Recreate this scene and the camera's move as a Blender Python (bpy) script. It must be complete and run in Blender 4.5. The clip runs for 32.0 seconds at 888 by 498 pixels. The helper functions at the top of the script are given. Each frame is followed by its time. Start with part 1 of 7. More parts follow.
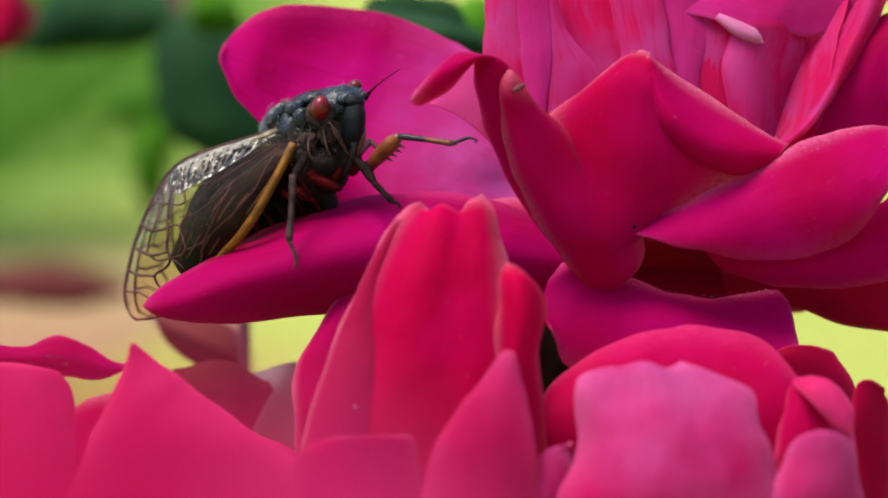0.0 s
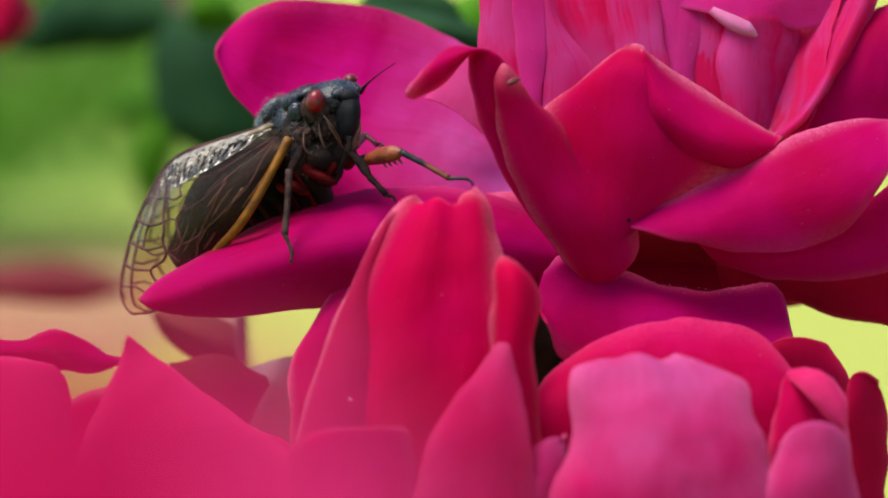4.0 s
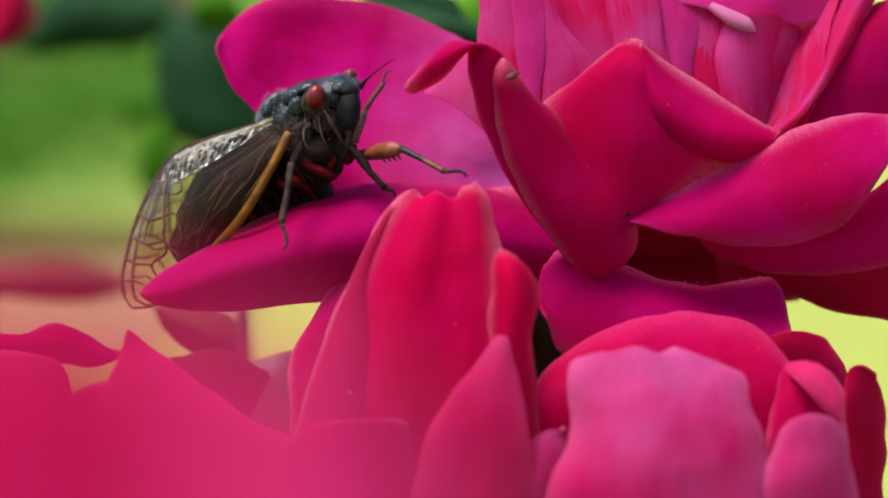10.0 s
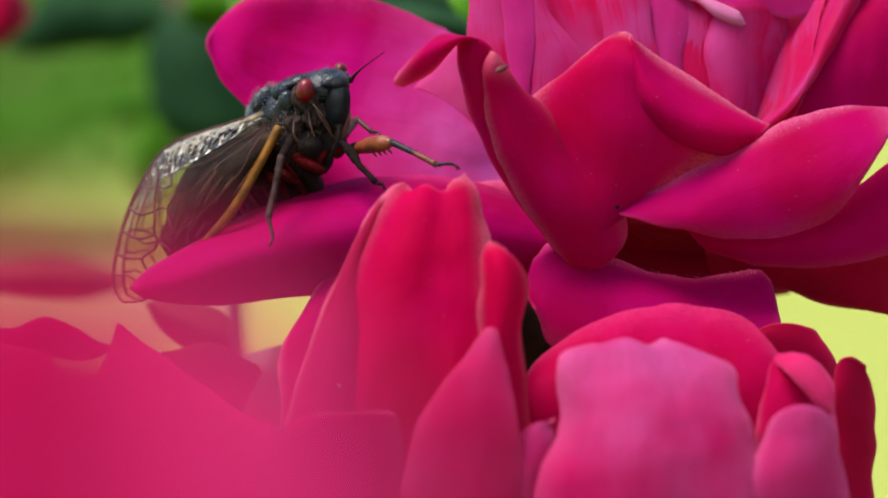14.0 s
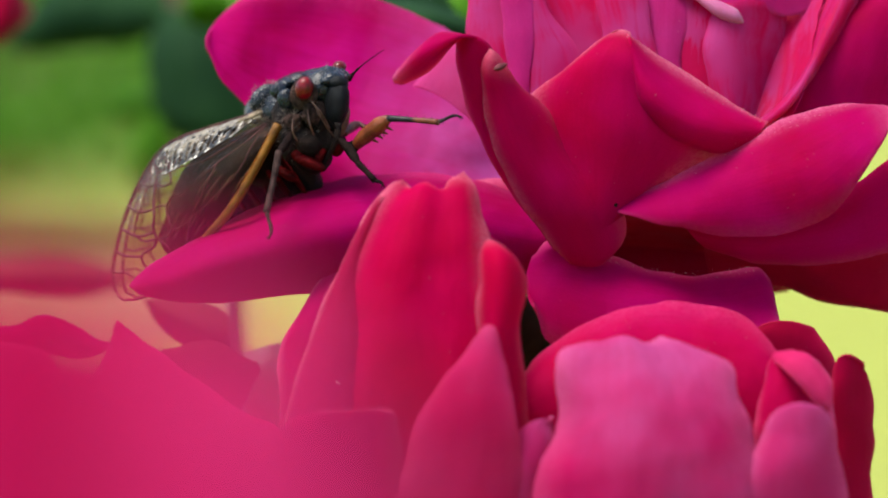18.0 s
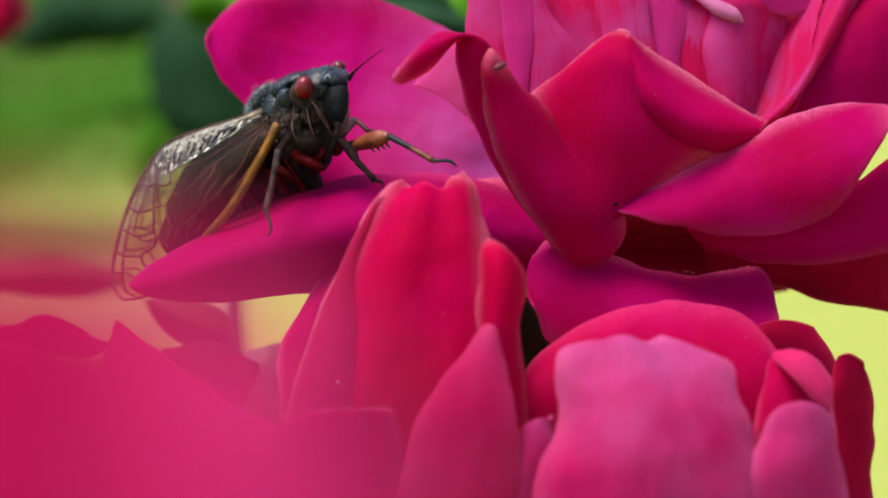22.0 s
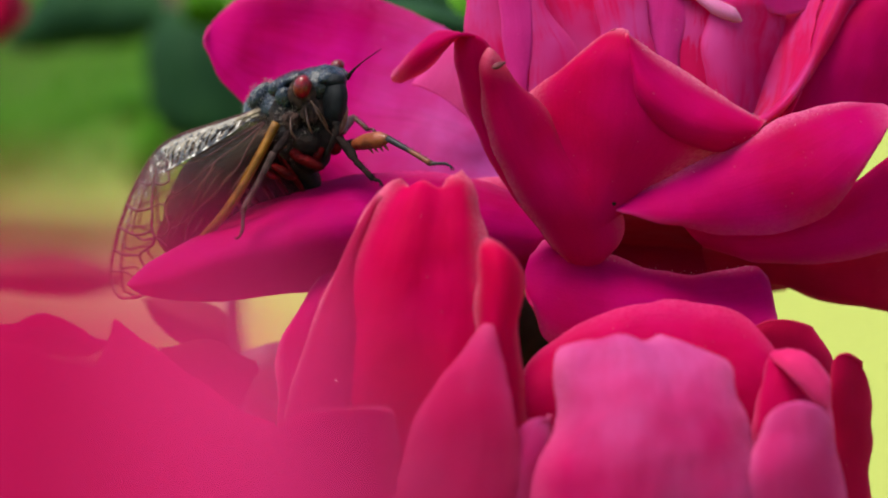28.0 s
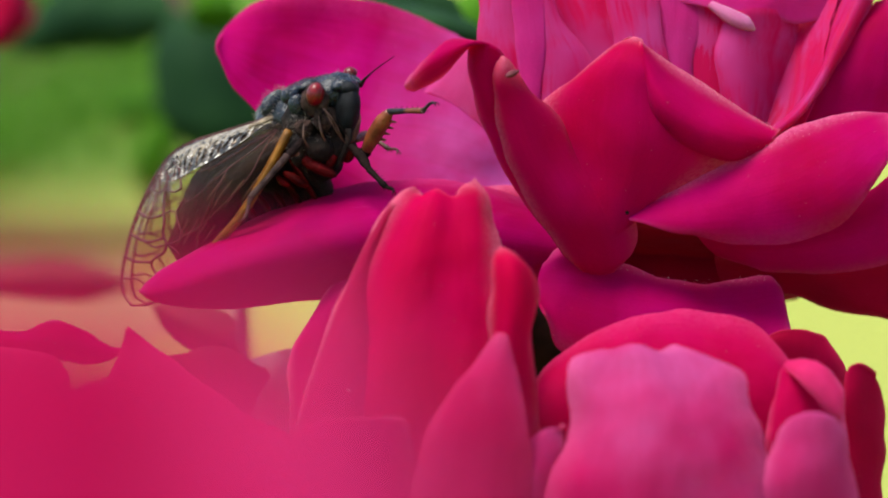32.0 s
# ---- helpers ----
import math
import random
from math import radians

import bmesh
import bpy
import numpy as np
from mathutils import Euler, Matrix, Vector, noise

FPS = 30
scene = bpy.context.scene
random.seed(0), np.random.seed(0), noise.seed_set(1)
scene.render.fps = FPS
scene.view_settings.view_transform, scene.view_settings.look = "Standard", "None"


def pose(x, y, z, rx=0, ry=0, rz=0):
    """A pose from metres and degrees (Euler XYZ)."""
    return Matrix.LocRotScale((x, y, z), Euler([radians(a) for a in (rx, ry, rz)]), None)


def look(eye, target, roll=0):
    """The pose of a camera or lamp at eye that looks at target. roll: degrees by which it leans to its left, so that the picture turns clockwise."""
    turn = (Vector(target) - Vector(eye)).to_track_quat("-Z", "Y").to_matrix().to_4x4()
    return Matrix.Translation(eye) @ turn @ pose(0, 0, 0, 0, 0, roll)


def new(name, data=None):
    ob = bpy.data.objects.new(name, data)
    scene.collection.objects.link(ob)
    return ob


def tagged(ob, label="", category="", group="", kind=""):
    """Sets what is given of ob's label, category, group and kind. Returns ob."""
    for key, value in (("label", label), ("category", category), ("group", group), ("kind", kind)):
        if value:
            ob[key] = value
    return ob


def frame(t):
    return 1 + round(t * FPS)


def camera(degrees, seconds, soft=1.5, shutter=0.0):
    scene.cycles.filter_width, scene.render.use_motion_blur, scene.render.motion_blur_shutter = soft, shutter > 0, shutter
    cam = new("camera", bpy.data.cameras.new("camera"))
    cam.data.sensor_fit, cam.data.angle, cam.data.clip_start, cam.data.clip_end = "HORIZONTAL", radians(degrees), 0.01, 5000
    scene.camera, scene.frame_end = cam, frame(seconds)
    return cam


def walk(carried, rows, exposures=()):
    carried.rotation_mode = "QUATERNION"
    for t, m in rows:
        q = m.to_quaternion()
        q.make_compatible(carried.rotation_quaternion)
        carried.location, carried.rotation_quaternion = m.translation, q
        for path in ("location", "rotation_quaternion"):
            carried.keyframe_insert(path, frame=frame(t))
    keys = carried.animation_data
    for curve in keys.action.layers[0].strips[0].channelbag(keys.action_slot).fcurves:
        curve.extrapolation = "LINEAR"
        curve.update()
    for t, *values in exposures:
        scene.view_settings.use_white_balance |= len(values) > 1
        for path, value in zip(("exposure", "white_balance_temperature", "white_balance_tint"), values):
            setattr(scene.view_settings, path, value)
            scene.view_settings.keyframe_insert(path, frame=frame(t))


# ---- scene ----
# The clip's set: pink roses with a cicada on one petal, seen through a long lens.
ORIGIN = Vector((0, 0, 0.8))  # the middle of the large rose, 0.8 m above the ground
MM = 0.001

cam = camera(15, 32.0, soft=1.9)
cam.data.dof.use_dof = True
cam.data.dof.focus_distance = 0.352
cam.data.dof.aperture_fstop = 18.0
stand = look(ORIGIN + Vector((0, -0.36 * math.cos(radians(7)), 0.36 * math.sin(radians(7)))), ORIGIN)


def held(right, ahead, up, turn, nod, lean):
    """The camera's pose near its stand: millimetres and degrees of drift."""
    return (stand @ Matrix.Translation((right * MM, up * MM, -ahead * MM)) @ pose(0, 0, 0, 0, -turn, 0)
            @ pose(0, 0, 0, nod, 0, 0) @ pose(0, 0, 0, 0, 0, lean))


walk(cam, [
    (0.0, held(-2.02, 2.03, 1.88, 0.113, -0.067, 0.218)),
    (0.5, held(-1.92, 1.97, 1.76, 0.266, -0.024, 0.019)),
    (1.0, held(-1.84, 1.89, 1.51, 0.023, -0.085, 0.366)),
    (1.5, held(-1.86, 1.93, 1.32, -0.061, 0.032, 0.362)),
    (2.0, held(-1.76, 1.77, 1.06, 0.033, 0.057, 0.269)),
    (2.5, held(-1.58, 1.52, 0.80, 0.023, -0.003, 0.328)),
    (3.0, held(-1.47, 1.46, 0.66, 0.165, -0.008, 0.095)),
    (3.5, held(-1.21, 1.32, 0.68, 0.022, 0.028, 0.104)),
    (5.5, held(-0.75, 0.73, 0.56, 0.111, -0.003, 0.050)),
    (6.0, held(-0.49, 0.59, 0.59, -0.022, 0.011, 0.060)),
    (6.5, held(-0.31, 0.43, 0.40, 0.081, -0.035, -0.061)),
    (7.0, held(-0.30, 0.45, 0.49, -0.010, 0.020, 0.054)),
    (7.5, held(-0.03, 0.16, 0.19, 0.042, -0.038, -0.101)),
    (8.0, held(0.04, 0.14, 0.20, 0.035, -0.018, -0.108)),
    (8.5, held(0.09, 0.07, 0.08, -0.096, 0.031, 0.049)),
    (9.0, held(0.01, 0.00, 0.01, 0.001, 0.001, -0.000)),
    (9.5, held(-0.24, 0.03, -0.13, -0.054, 0.083, 0.179)),
    (10.0, held(-0.17, -0.13, -0.50, -0.098, 0.114, 0.095)),
    (10.5, held(0.20, -0.30, -0.94, -0.075, 0.128, 0.111)),
    (11.0, held(0.45, -0.41, -1.21, -0.130, 0.169, 0.038)),
    (11.5, held(0.53, -0.45, -1.53, -0.115, 0.195, 0.053)),
    (12.0, held(0.56, -0.49, -1.57, -0.118, 0.201, 0.037)),
    (12.5, held(0.62, -0.43, -1.68, -0.173, 0.233, 0.124)),
    (13.0, held(0.53, -0.47, -1.97, -0.136, 0.244, 0.028)),
    (13.5, held(0.63, -0.52, -2.06, -0.059, 0.228, -0.061)),
    (14.0, held(0.82, -0.52, -1.85, -0.088, 0.220, -0.049)),
    (14.5, held(0.86, -0.60, -1.97, -0.089, 0.194, -0.029)),
    (16.5, held(0.72, -0.53, -2.12, -0.175, 0.276, 0.120)),
    (17.0, held(0.80, -0.74, -2.11, -0.077, 0.240, -0.028)),
    (17.5, held(0.96, -0.83, -1.91, -0.108, 0.225, 0.040)),
    (18.0, held(1.05, -0.90, -1.85, -0.106, 0.182, -0.059)),
    (18.5, held(0.98, -0.92, -1.57, -0.097, 0.178, -0.070)),
    (19.0, held(1.05, -0.93, -1.59, -0.124, 0.153, -0.012)),
    (19.5, held(1.02, -0.95, -1.42, -0.025, 0.122, -0.046)),
    (20.0, held(1.28, -0.96, -1.64, -0.151, 0.152, -0.008)),
    (20.5, held(1.34, -0.91, -2.00, -0.155, 0.190, 0.053)),
    (21.0, held(1.44, -0.99, -2.12, -0.137, 0.201, -0.098)),
    (21.5, held(1.24, -0.82, -2.08, -0.246, 0.251, 0.109)),
    (22.0, held(1.10, -0.83, -2.18, -0.111, 0.226, -0.091)),
    (22.5, held(1.14, -0.83, -2.31, -0.197, 0.273, 0.033)),
    (23.0, held(0.99, -0.73, -2.29, -0.131, 0.265, -0.068)),
    (23.5, held(1.11, -0.66, -2.22, -0.183, 0.272, 0.048)),
    (24.0, held(1.13, -0.78, -2.17, -0.140, 0.252, -0.038)),
    (24.5, held(1.17, -0.77, -2.06, -0.132, 0.231, 0.001)),
    (25.0, held(1.28, -0.76, -2.04, -0.163, 0.229, 0.049)),
    (25.5, held(1.08, -0.76, -1.99, -0.133, 0.228, -0.037)),
    (27.5, held(1.09, -0.65, -2.23, -0.175, 0.251, 0.053)),
    (28.0, held(1.10, -0.83, -2.19, -0.083, 0.213, -0.041)),
    (28.5, held(1.01, -0.92, -2.08, -0.119, 0.228, -0.012)),
    (29.0, held(0.69, -0.80, -2.13, -0.033, 0.221, -0.054)),
    (29.5, held(0.61, -0.77, -2.13, 0.021, 0.190, -0.080)),
    (30.0, held(0.23, -0.60, -1.81, 0.015, 0.194, 0.019)),
    (30.5, held(-0.07, -0.62, -1.51, 0.128, 0.178, -0.030)),
    (31.0, held(0.00, -0.53, -1.41, -0.081, 0.205, 0.145)),
    (31.5, held(-0.13, -0.44, -1.34, 0.097, 0.174, 0.004)),
    (32.0, held(-0.59, -0.24, -1.30, -0.022, 0.209, 0.169)),
], exposures=[(0, 0.95, 6800, 10), (32, 0.95, 6800, 10)])

# ---- world and light ----
SUN_UP, SUN_ROUND = 67, 252  # degrees; the second is the compass way to the sun, from +y clockwise
world = bpy.data.worlds.new("world")
scene.world = world
world.use_nodes = True
sky = world.node_tree.nodes.new("ShaderNodeTexSky")
sky.sky_type, sky.sun_disc = "NISHITA", False
sky.sun_elevation, sky.sun_rotation = radians(SUN_UP), radians(SUN_ROUND)
world.node_tree.links.new(sky.outputs[0], world.node_tree.nodes["Background"].inputs[0])
world.node_tree.nodes["Background"].inputs[1].default_value = 0.15
sun = new("sun", bpy.data.lights.new("sun", "SUN"))
sun.data.energy, sun.data.angle, sun.data.color = 3.3, radians(28), (1.0, 0.94, 0.85)
way = Vector((math.sin(radians(SUN_ROUND)) * math.cos(radians(SUN_UP)),
              math.cos(radians(SUN_ROUND)) * math.cos(radians(SUN_UP)), math.sin(radians(SUN_UP))))
sun.matrix_world = look(ORIGIN + way * 20, ORIGIN)


# ---- materials ----
def material(name):
    m = bpy.data.materials.new(name)
    m.use_nodes = True
    return m, m.node_tree.nodes, m.node_tree.links, m.node_tree.nodes["Principled BSDF"]


def ramp(nodes, links, source, stops):
    r = nodes.new("ShaderNodeValToRGB")
    while len(r.color_ramp.elements) < len(stops):
        r.color_ramp.elements.new(0.5)
    for e, (at, col) in zip(r.color_ramp.elements, stops):
        e.position, e.color = at, (*col, 1)
    links.new(source, r.inputs[0])
    return r.outputs[0]


def mixed(nodes, links, factor, a, b, blend="MIX"):
    """A colour mix; factor, a and b are sockets or values."""
    n = nodes.new("ShaderNodeMix")
    n.data_type, n.blend_type = "RGBA", blend
    for value, socket in ((factor, n.inputs[0]), (a, n.inputs[6]), (b, n.inputs[7])):
        if isinstance(value, (int, float)):
            socket.default_value = value
        elif isinstance(value, tuple):
            socket.default_value = (*value, 1)
        else:
            links.new(value, socket)
    return n.outputs[2]


def noise_of(nodes, links, vector, scale, detail=4.0, rough=0.5):
    n = nodes.new("ShaderNodeTexNoise")
    n.inputs["Scale"].default_value, n.inputs["Detail"].default_value = scale, detail
    n.inputs["Roughness"].default_value = rough
    links.new(vector, n.inputs["Vector"])
    return n.outputs["Fac"]


def stretched(nodes, links, vector, scale):
    n = nodes.new("ShaderNodeMapping")
    n.inputs["Scale"].default_value = scale
    links.new(vector, n.inputs["Vector"])
    return n.outputs[0]


def petal_material(name, deep, light, rim, glow, base=None, reach=0.75, veined=0.22, start=0.06, full=0.75):
    """A rose petal: veined, velvety, paler at the rim, and letting light through.
    u runs across the petal, v from its base to its tip."""
    m, nodes, links, bsdf = material(name)
    co = nodes.new("ShaderNodeTexCoord")
    info = nodes.new("ShaderNodeObjectInfo")
    uv = nodes.new("ShaderNodeSeparateXYZ")
    links.new(co.outputs["UV"], uv.inputs[0])
    blotch = noise_of(nodes, links, co.outputs["Object"], 90, 3)
    colour = ramp(nodes, links, blotch, [(0.32, deep), (0.68, light)])
    # veins fan out and wander a little
    sway = nodes.new("ShaderNodeVectorMath")
    sway.operation = "MULTIPLY_ADD"
    wander = nodes.new("ShaderNodeTexNoise")
    wander.inputs["Scale"].default_value = 5
    links.new(co.outputs["UV"], wander.inputs["Vector"])
    links.new(wander.outputs["Color"], sway.inputs[0])
    sway.inputs[1].default_value = (0.10, 0.10, 0)
    links.new(co.outputs["UV"], sway.inputs[2])
    veins = noise_of(nodes, links, stretched(nodes, links, sway.outputs[0], (46, 2.2, 1)), 1.0, 5, 0.6)
    streak = ramp(nodes, links, veins, [(0.40, (0.80, 0.35, 0.50)), (0.58, (1, 1, 1))])
    colour = mixed(nodes, links, veined, colour, streak, "MULTIPLY")
    cells = noise_of(nodes, links, co.outputs["Object"], 4200, 2, 0.7)
    colour = mixed(nodes, links, 0.3, colour, ramp(nodes, links, cells, [(0.35, (0.72, 0.72, 0.72)), (0.65, (1, 1, 1))]), "MULTIPLY")
    # distance from the rim, from the uv map
    edge = nodes.new("ShaderNodeAttribute")
    edge.attribute_name = "rim"
    worn = noise_of(nodes, links, co.outputs["Object"], 1300, 4, 0.7)
    rim_by = nodes.new("ShaderNodeMath")
    rim_by.operation = "MULTIPLY"
    links.new(edge.outputs["Fac"], rim_by.inputs[0])
    links.new(ramp(nodes, links, worn, [(0.35, (0.6, 0.6, 0.6)), (0.62, (1, 1, 1))]), rim_by.inputs[1])
    whisker = nodes.new("ShaderNodeMath")  # the pale rim runs inwards in short whiskers
    whisker.operation = "MULTIPLY"
    links.new(rim_by.outputs[0], whisker.inputs[0])
    hairs = noise_of(nodes, links, stretched(nodes, links, co.outputs["UV"], (70, 70, 1)), 1.0, 3, 0.6)
    links.new(ramp(nodes, links, hairs, [(0.40, (0.40, 0.40, 0.40)), (0.54, (1, 1, 1))]), whisker.inputs[1])
    colour = mixed(nodes, links, whisker.outputs[0], colour, rim)
    if base:
        root = ramp(nodes, links, uv.outputs[1], [(start, (full, full, full)), (reach, (0, 0, 0))])
        uneven = ramp(nodes, links, noise_of(nodes, links, co.outputs["Object"], 130, 4, 0.55), [(0.40, (0, 0, 0)), (0.66, (0.6, 0.6, 0.6))])
        soft = mixed(nodes, links, uneven, root, (0, 0, 0))
        colour = mixed(nodes, links, soft, colour, base)
    # pale specks of dust and pollen
    dust = noise_of(nodes, links, co.outputs["Object"], 2600, 1)
    colour = mixed(nodes, links, ramp(nodes, links, dust, [(0.77, (0, 0, 0)), (0.82, (0.15, 0.15, 0.15))]), colour, (0.9, 0.55, 0.65))
    links.new(colour, bsdf.inputs["Base Color"])
    bsdf.inputs["Roughness"].default_value = 0.62
    bsdf.inputs["Specular IOR Level"].default_value = 0.025
    bsdf.inputs["Sheen Weight"].default_value = 0.03
    bsdf.inputs["Sheen Roughness"].default_value = 0.4
    bsdf.inputs["Sheen Tint"].default_value = (1.0, 0.3, 0.8, 1)
    bump = nodes.new("ShaderNodeBump")
    bump.inputs["Strength"].default_value, bump.inputs["Distance"].default_value = 0.25, 0.0003
    grain = noise_of(nodes, links, co.outputs["Object"], 3500, 2)
    both = nodes.new("ShaderNodeMath")
    both.operation = "MULTIPLY_ADD"
    links.new(grain, both.inputs[0])
    both.inputs[1].default_value = 0.35
    links.new(veins, both.inputs[2])
    links.new(both.outputs[0], bump.inputs["Height"])
    dents = nodes.new("ShaderNodeBump")  # shallow dents, a few millimetres wide
    dents.inputs["Strength"].default_value, dents.inputs["Distance"].default_value = 0.6, 0.0016
    links.new(noise_of(nodes, links, stretched(nodes, links, co.outputs["Object"], (1, 1, 0.5)), 190, 2, 0.45), dents.inputs["Height"])
    links.new(dents.outputs[0], bump.inputs["Normal"])
    links.new(bump.outputs[0], bsdf.inputs["Normal"])
    through_light = nodes.new("ShaderNodeBsdfTranslucent")
    links.new(bump.outputs[0], through_light.inputs["Normal"])
    links.new(mixed(nodes, links, 0.5, colour, (0.92, 0.004, 0.17)), through_light.inputs[0])
    join = nodes.new("ShaderNodeMixShader")
    join.inputs[0].default_value = glow
    links.new(bsdf.outputs[0], join.inputs[1])
    links.new(through_light.outputs[0], join.inputs[2])
    links.new(join.outputs[0], nodes["Material Output"].inputs[0])
    return m


def plain_material(name, low, high, scale, rough=0.6, bump=0.4, depth=0.0004, spec=0.4, metal=0.0, thin=0.0):
    """A surface with two-tone mottling and fine relief."""
    m, nodes, links, bsdf = material(name)
    co = nodes.new("ShaderNodeTexCoord")
    a = noise_of(nodes, links, co.outputs["Object"], scale, 5, 0.6)
    colour = ramp(nodes, links, a, [(0.35, low), (0.65, high)])
    links.new(colour, bsdf.inputs["Base Color"])
    fine = noise_of(nodes, links, co.outputs["Object"], scale * 6, 3)
    links.new(ramp(nodes, links, fine, [(0.3, (rough * 0.75,) * 3), (0.7, (min(1, rough * 1.25),) * 3)]), bsdf.inputs["Roughness"])
    bsdf.inputs["Specular IOR Level"].default_value, bsdf.inputs["Metallic"].default_value = spec, metal
    b = nodes.new("ShaderNodeBump")
    b.inputs["Strength"].default_value, b.inputs["Distance"].default_value = bump, depth
    links.new(fine, b.inputs["Height"])
    links.new(b.outputs[0], bsdf.inputs["Normal"])
    if thin:
        t = nodes.new("ShaderNodeBsdfTranslucent")
        links.new(colour, t.inputs[0])
        join = nodes.new("ShaderNodeMixShader")
        join.inputs[0].default_value = thin
        links.new(bsdf.outputs[0], join.inputs[1])
        links.new(t.outputs[0], join.inputs[2])
        links.new(join.outputs[0], nodes["Material Output"].inputs[0])
    return m


def feathered_material(name, low, high):
    """An inner petal: pale pink, feathered with red along its veins and towards its rim."""
    m, nodes, links, bsdf = material(name)
    co = nodes.new("ShaderNodeTexCoord")
    sway = nodes.new("ShaderNodeVectorMath")
    sway.operation = "MULTIPLY_ADD"
    wander = nodes.new("ShaderNodeTexNoise")
    wander.inputs["Scale"].default_value = 3
    links.new(co.outputs["UV"], wander.inputs["Vector"])
    links.new(wander.outputs["Color"], sway.inputs[0])
    sway.inputs[1].default_value = (0.22, 0.3, 0)
    links.new(co.outputs["UV"], sway.inputs[2])
    veins = noise_of(nodes, links, stretched(nodes, links, sway.outputs[0], (9, 1.6, 1)), 1.0, 7, 0.66)
    patch = noise_of(nodes, links, co.outputs["Object"], 110, 4, 0.6)
    edge = nodes.new("ShaderNodeAttribute")
    edge.attribute_name = "rim"
    both = nodes.new("ShaderNodeMath")
    both.operation = "MULTIPLY_ADD"
    links.new(patch, both.inputs[0])
    both.inputs[1].default_value = 0.9
    links.new(veins, both.inputs[2])
    red = ramp(nodes, links, both.outputs[0], [(low, (1, 1, 1)), (high, (0, 0, 0))])
    tint = ramp(nodes, links, noise_of(nodes, links, co.outputs["Object"], 150, 2), [(0.35, (0.55, 0.012, 0.16)), (0.65, (0.54, 0.050, 0.27))])
    colour = mixed(nodes, links, red, tint, (0.58, 0.001, 0.10))
    fine = nodes.new("ShaderNodeMath")
    fine.operation, fine.inputs[1].default_value = "MULTIPLY", 0.45
    links.new(edge.outputs["Fac"], fine.inputs[0])
    colour = mixed(nodes, links, fine.outputs[0], colour, (0.62, 0.06, 0.24))
    links.new(colour, bsdf.inputs["Base Color"])
    bsdf.inputs["Roughness"].default_value, bsdf.inputs["Specular IOR Level"].default_value = 0.55, 0.12
    bump = nodes.new("ShaderNodeBump")
    bump.inputs["Strength"].default_value, bump.inputs["Distance"].default_value = 0.4, 0.0005
    links.new(veins, bump.inputs["Height"])
    links.new(bump.outputs[0], bsdf.inputs["Normal"])
    light = nodes.new("ShaderNodeBsdfTranslucent")
    links.new(mixed(nodes, links, 0.4, colour, (0.90, 0.004, 0.21)), light.inputs[0])
    join = nodes.new("ShaderNodeMixShader")
    join.inputs[0].default_value = 0.55
    links.new(bsdf.outputs[0], join.inputs[1])
    links.new(light.outputs[0], join.inputs[2])
    links.new(join.outputs[0], nodes["Material Output"].inputs[0])
    return m


MAGENTA = petal_material("magenta petal", (0.43, 0.0005, 0.068), (0.49, 0.001, 0.165), (0.72, 0.18, 0.36), 0.52)
CRIMSON = petal_material("crimson petal", (0.45, 0.0005, 0.05), (0.53, 0.001, 0.13), (0.76, 0.24, 0.37), 0.52)
SCARLET = petal_material("scarlet bud petal", (0.48, 0.0005, 0.045), (0.59, 0.001, 0.095), (0.76, 0.22, 0.35), 0.55)
PLUM = petal_material("plum-magenta petal", (0.37, 0.0005, 0.065), (0.44, 0.001, 0.15), (0.66, 0.07, 0.27), 0.52)
DUSKY = petal_material("dusky rose petal", (0.54, 0.008, 0.115), (0.60, 0.052, 0.23), (0.70, 0.15, 0.32), 0.58, (0.55, 0.002, 0.09), 0.85, 0.22, 0.2, 0.6)
RUBY = petal_material("ruby petal", (0.42, 0.0005, 0.05), (0.50, 0.001, 0.095), (0.70, 0.10, 0.28), 0.42)
WHITISH = petal_material("whitish petal tip", (0.58, 0.12, 0.32), (0.64, 0.30, 0.50), (0.70, 0.36, 0.52), 0.4)
ROSY = petal_material("rosy petal", (0.49, 0.005, 0.12), (0.55, 0.085, 0.31), (0.66, 0.14, 0.36), 0.52, (0.52, 0.004, 0.11), 0.85, 0.22, 0.15, 0.6)
FLANK = petal_material("dull rosy flank", (0.35, 0.004, 0.052), (0.42, 0.014, 0.085), (0.72, 0.24, 0.34), 0.5)
PALE = feathered_material("feathered inner petal", 0.78, 1.06)
FLAMED = feathered_material("red-flamed inner petal", 0.98, 1.26)
FEATHER = feathered_material("strongly feathered inner petal", 0.84, 1.08)
DUSK = petal_material("dusky pink inner petal", (0.52, 0.010, 0.17), (0.54, 0.036, 0.26), (0.62, 0.09, 0.30), 0.5)
CHERRY = petal_material("cherry petal", (0.54, 0.012, 0.11), (0.64, 0.036, 0.175), (0.74, 0.06, 0.2), 0.4)
LILAC = petal_material("magenta petal with a lilac base", (0.47, 0.0008, 0.10), (0.53, 0.003, 0.23), (0.72, 0.06, 0.30), 0.52, (0.57, 0.16, 0.64), 0.36, 0.5, 0.0, 1.0)
LIT_PINK = petal_material("lit pink patch", (0.76, 0.090, 0.42), (0.82, 0.16, 0.52), (0.82, 0.25, 0.55), 0.62)
BLUSH = petal_material("blush petal", (0.40, 0.002, 0.064), (0.47, 0.010, 0.100), (0.56, 0.04, 0.13), 0.5)
PINK = petal_material("bright pink petal", (0.54, 0.015, 0.14), (0.62, 0.036, 0.20), (0.68, 0.08, 0.2), 0.5)
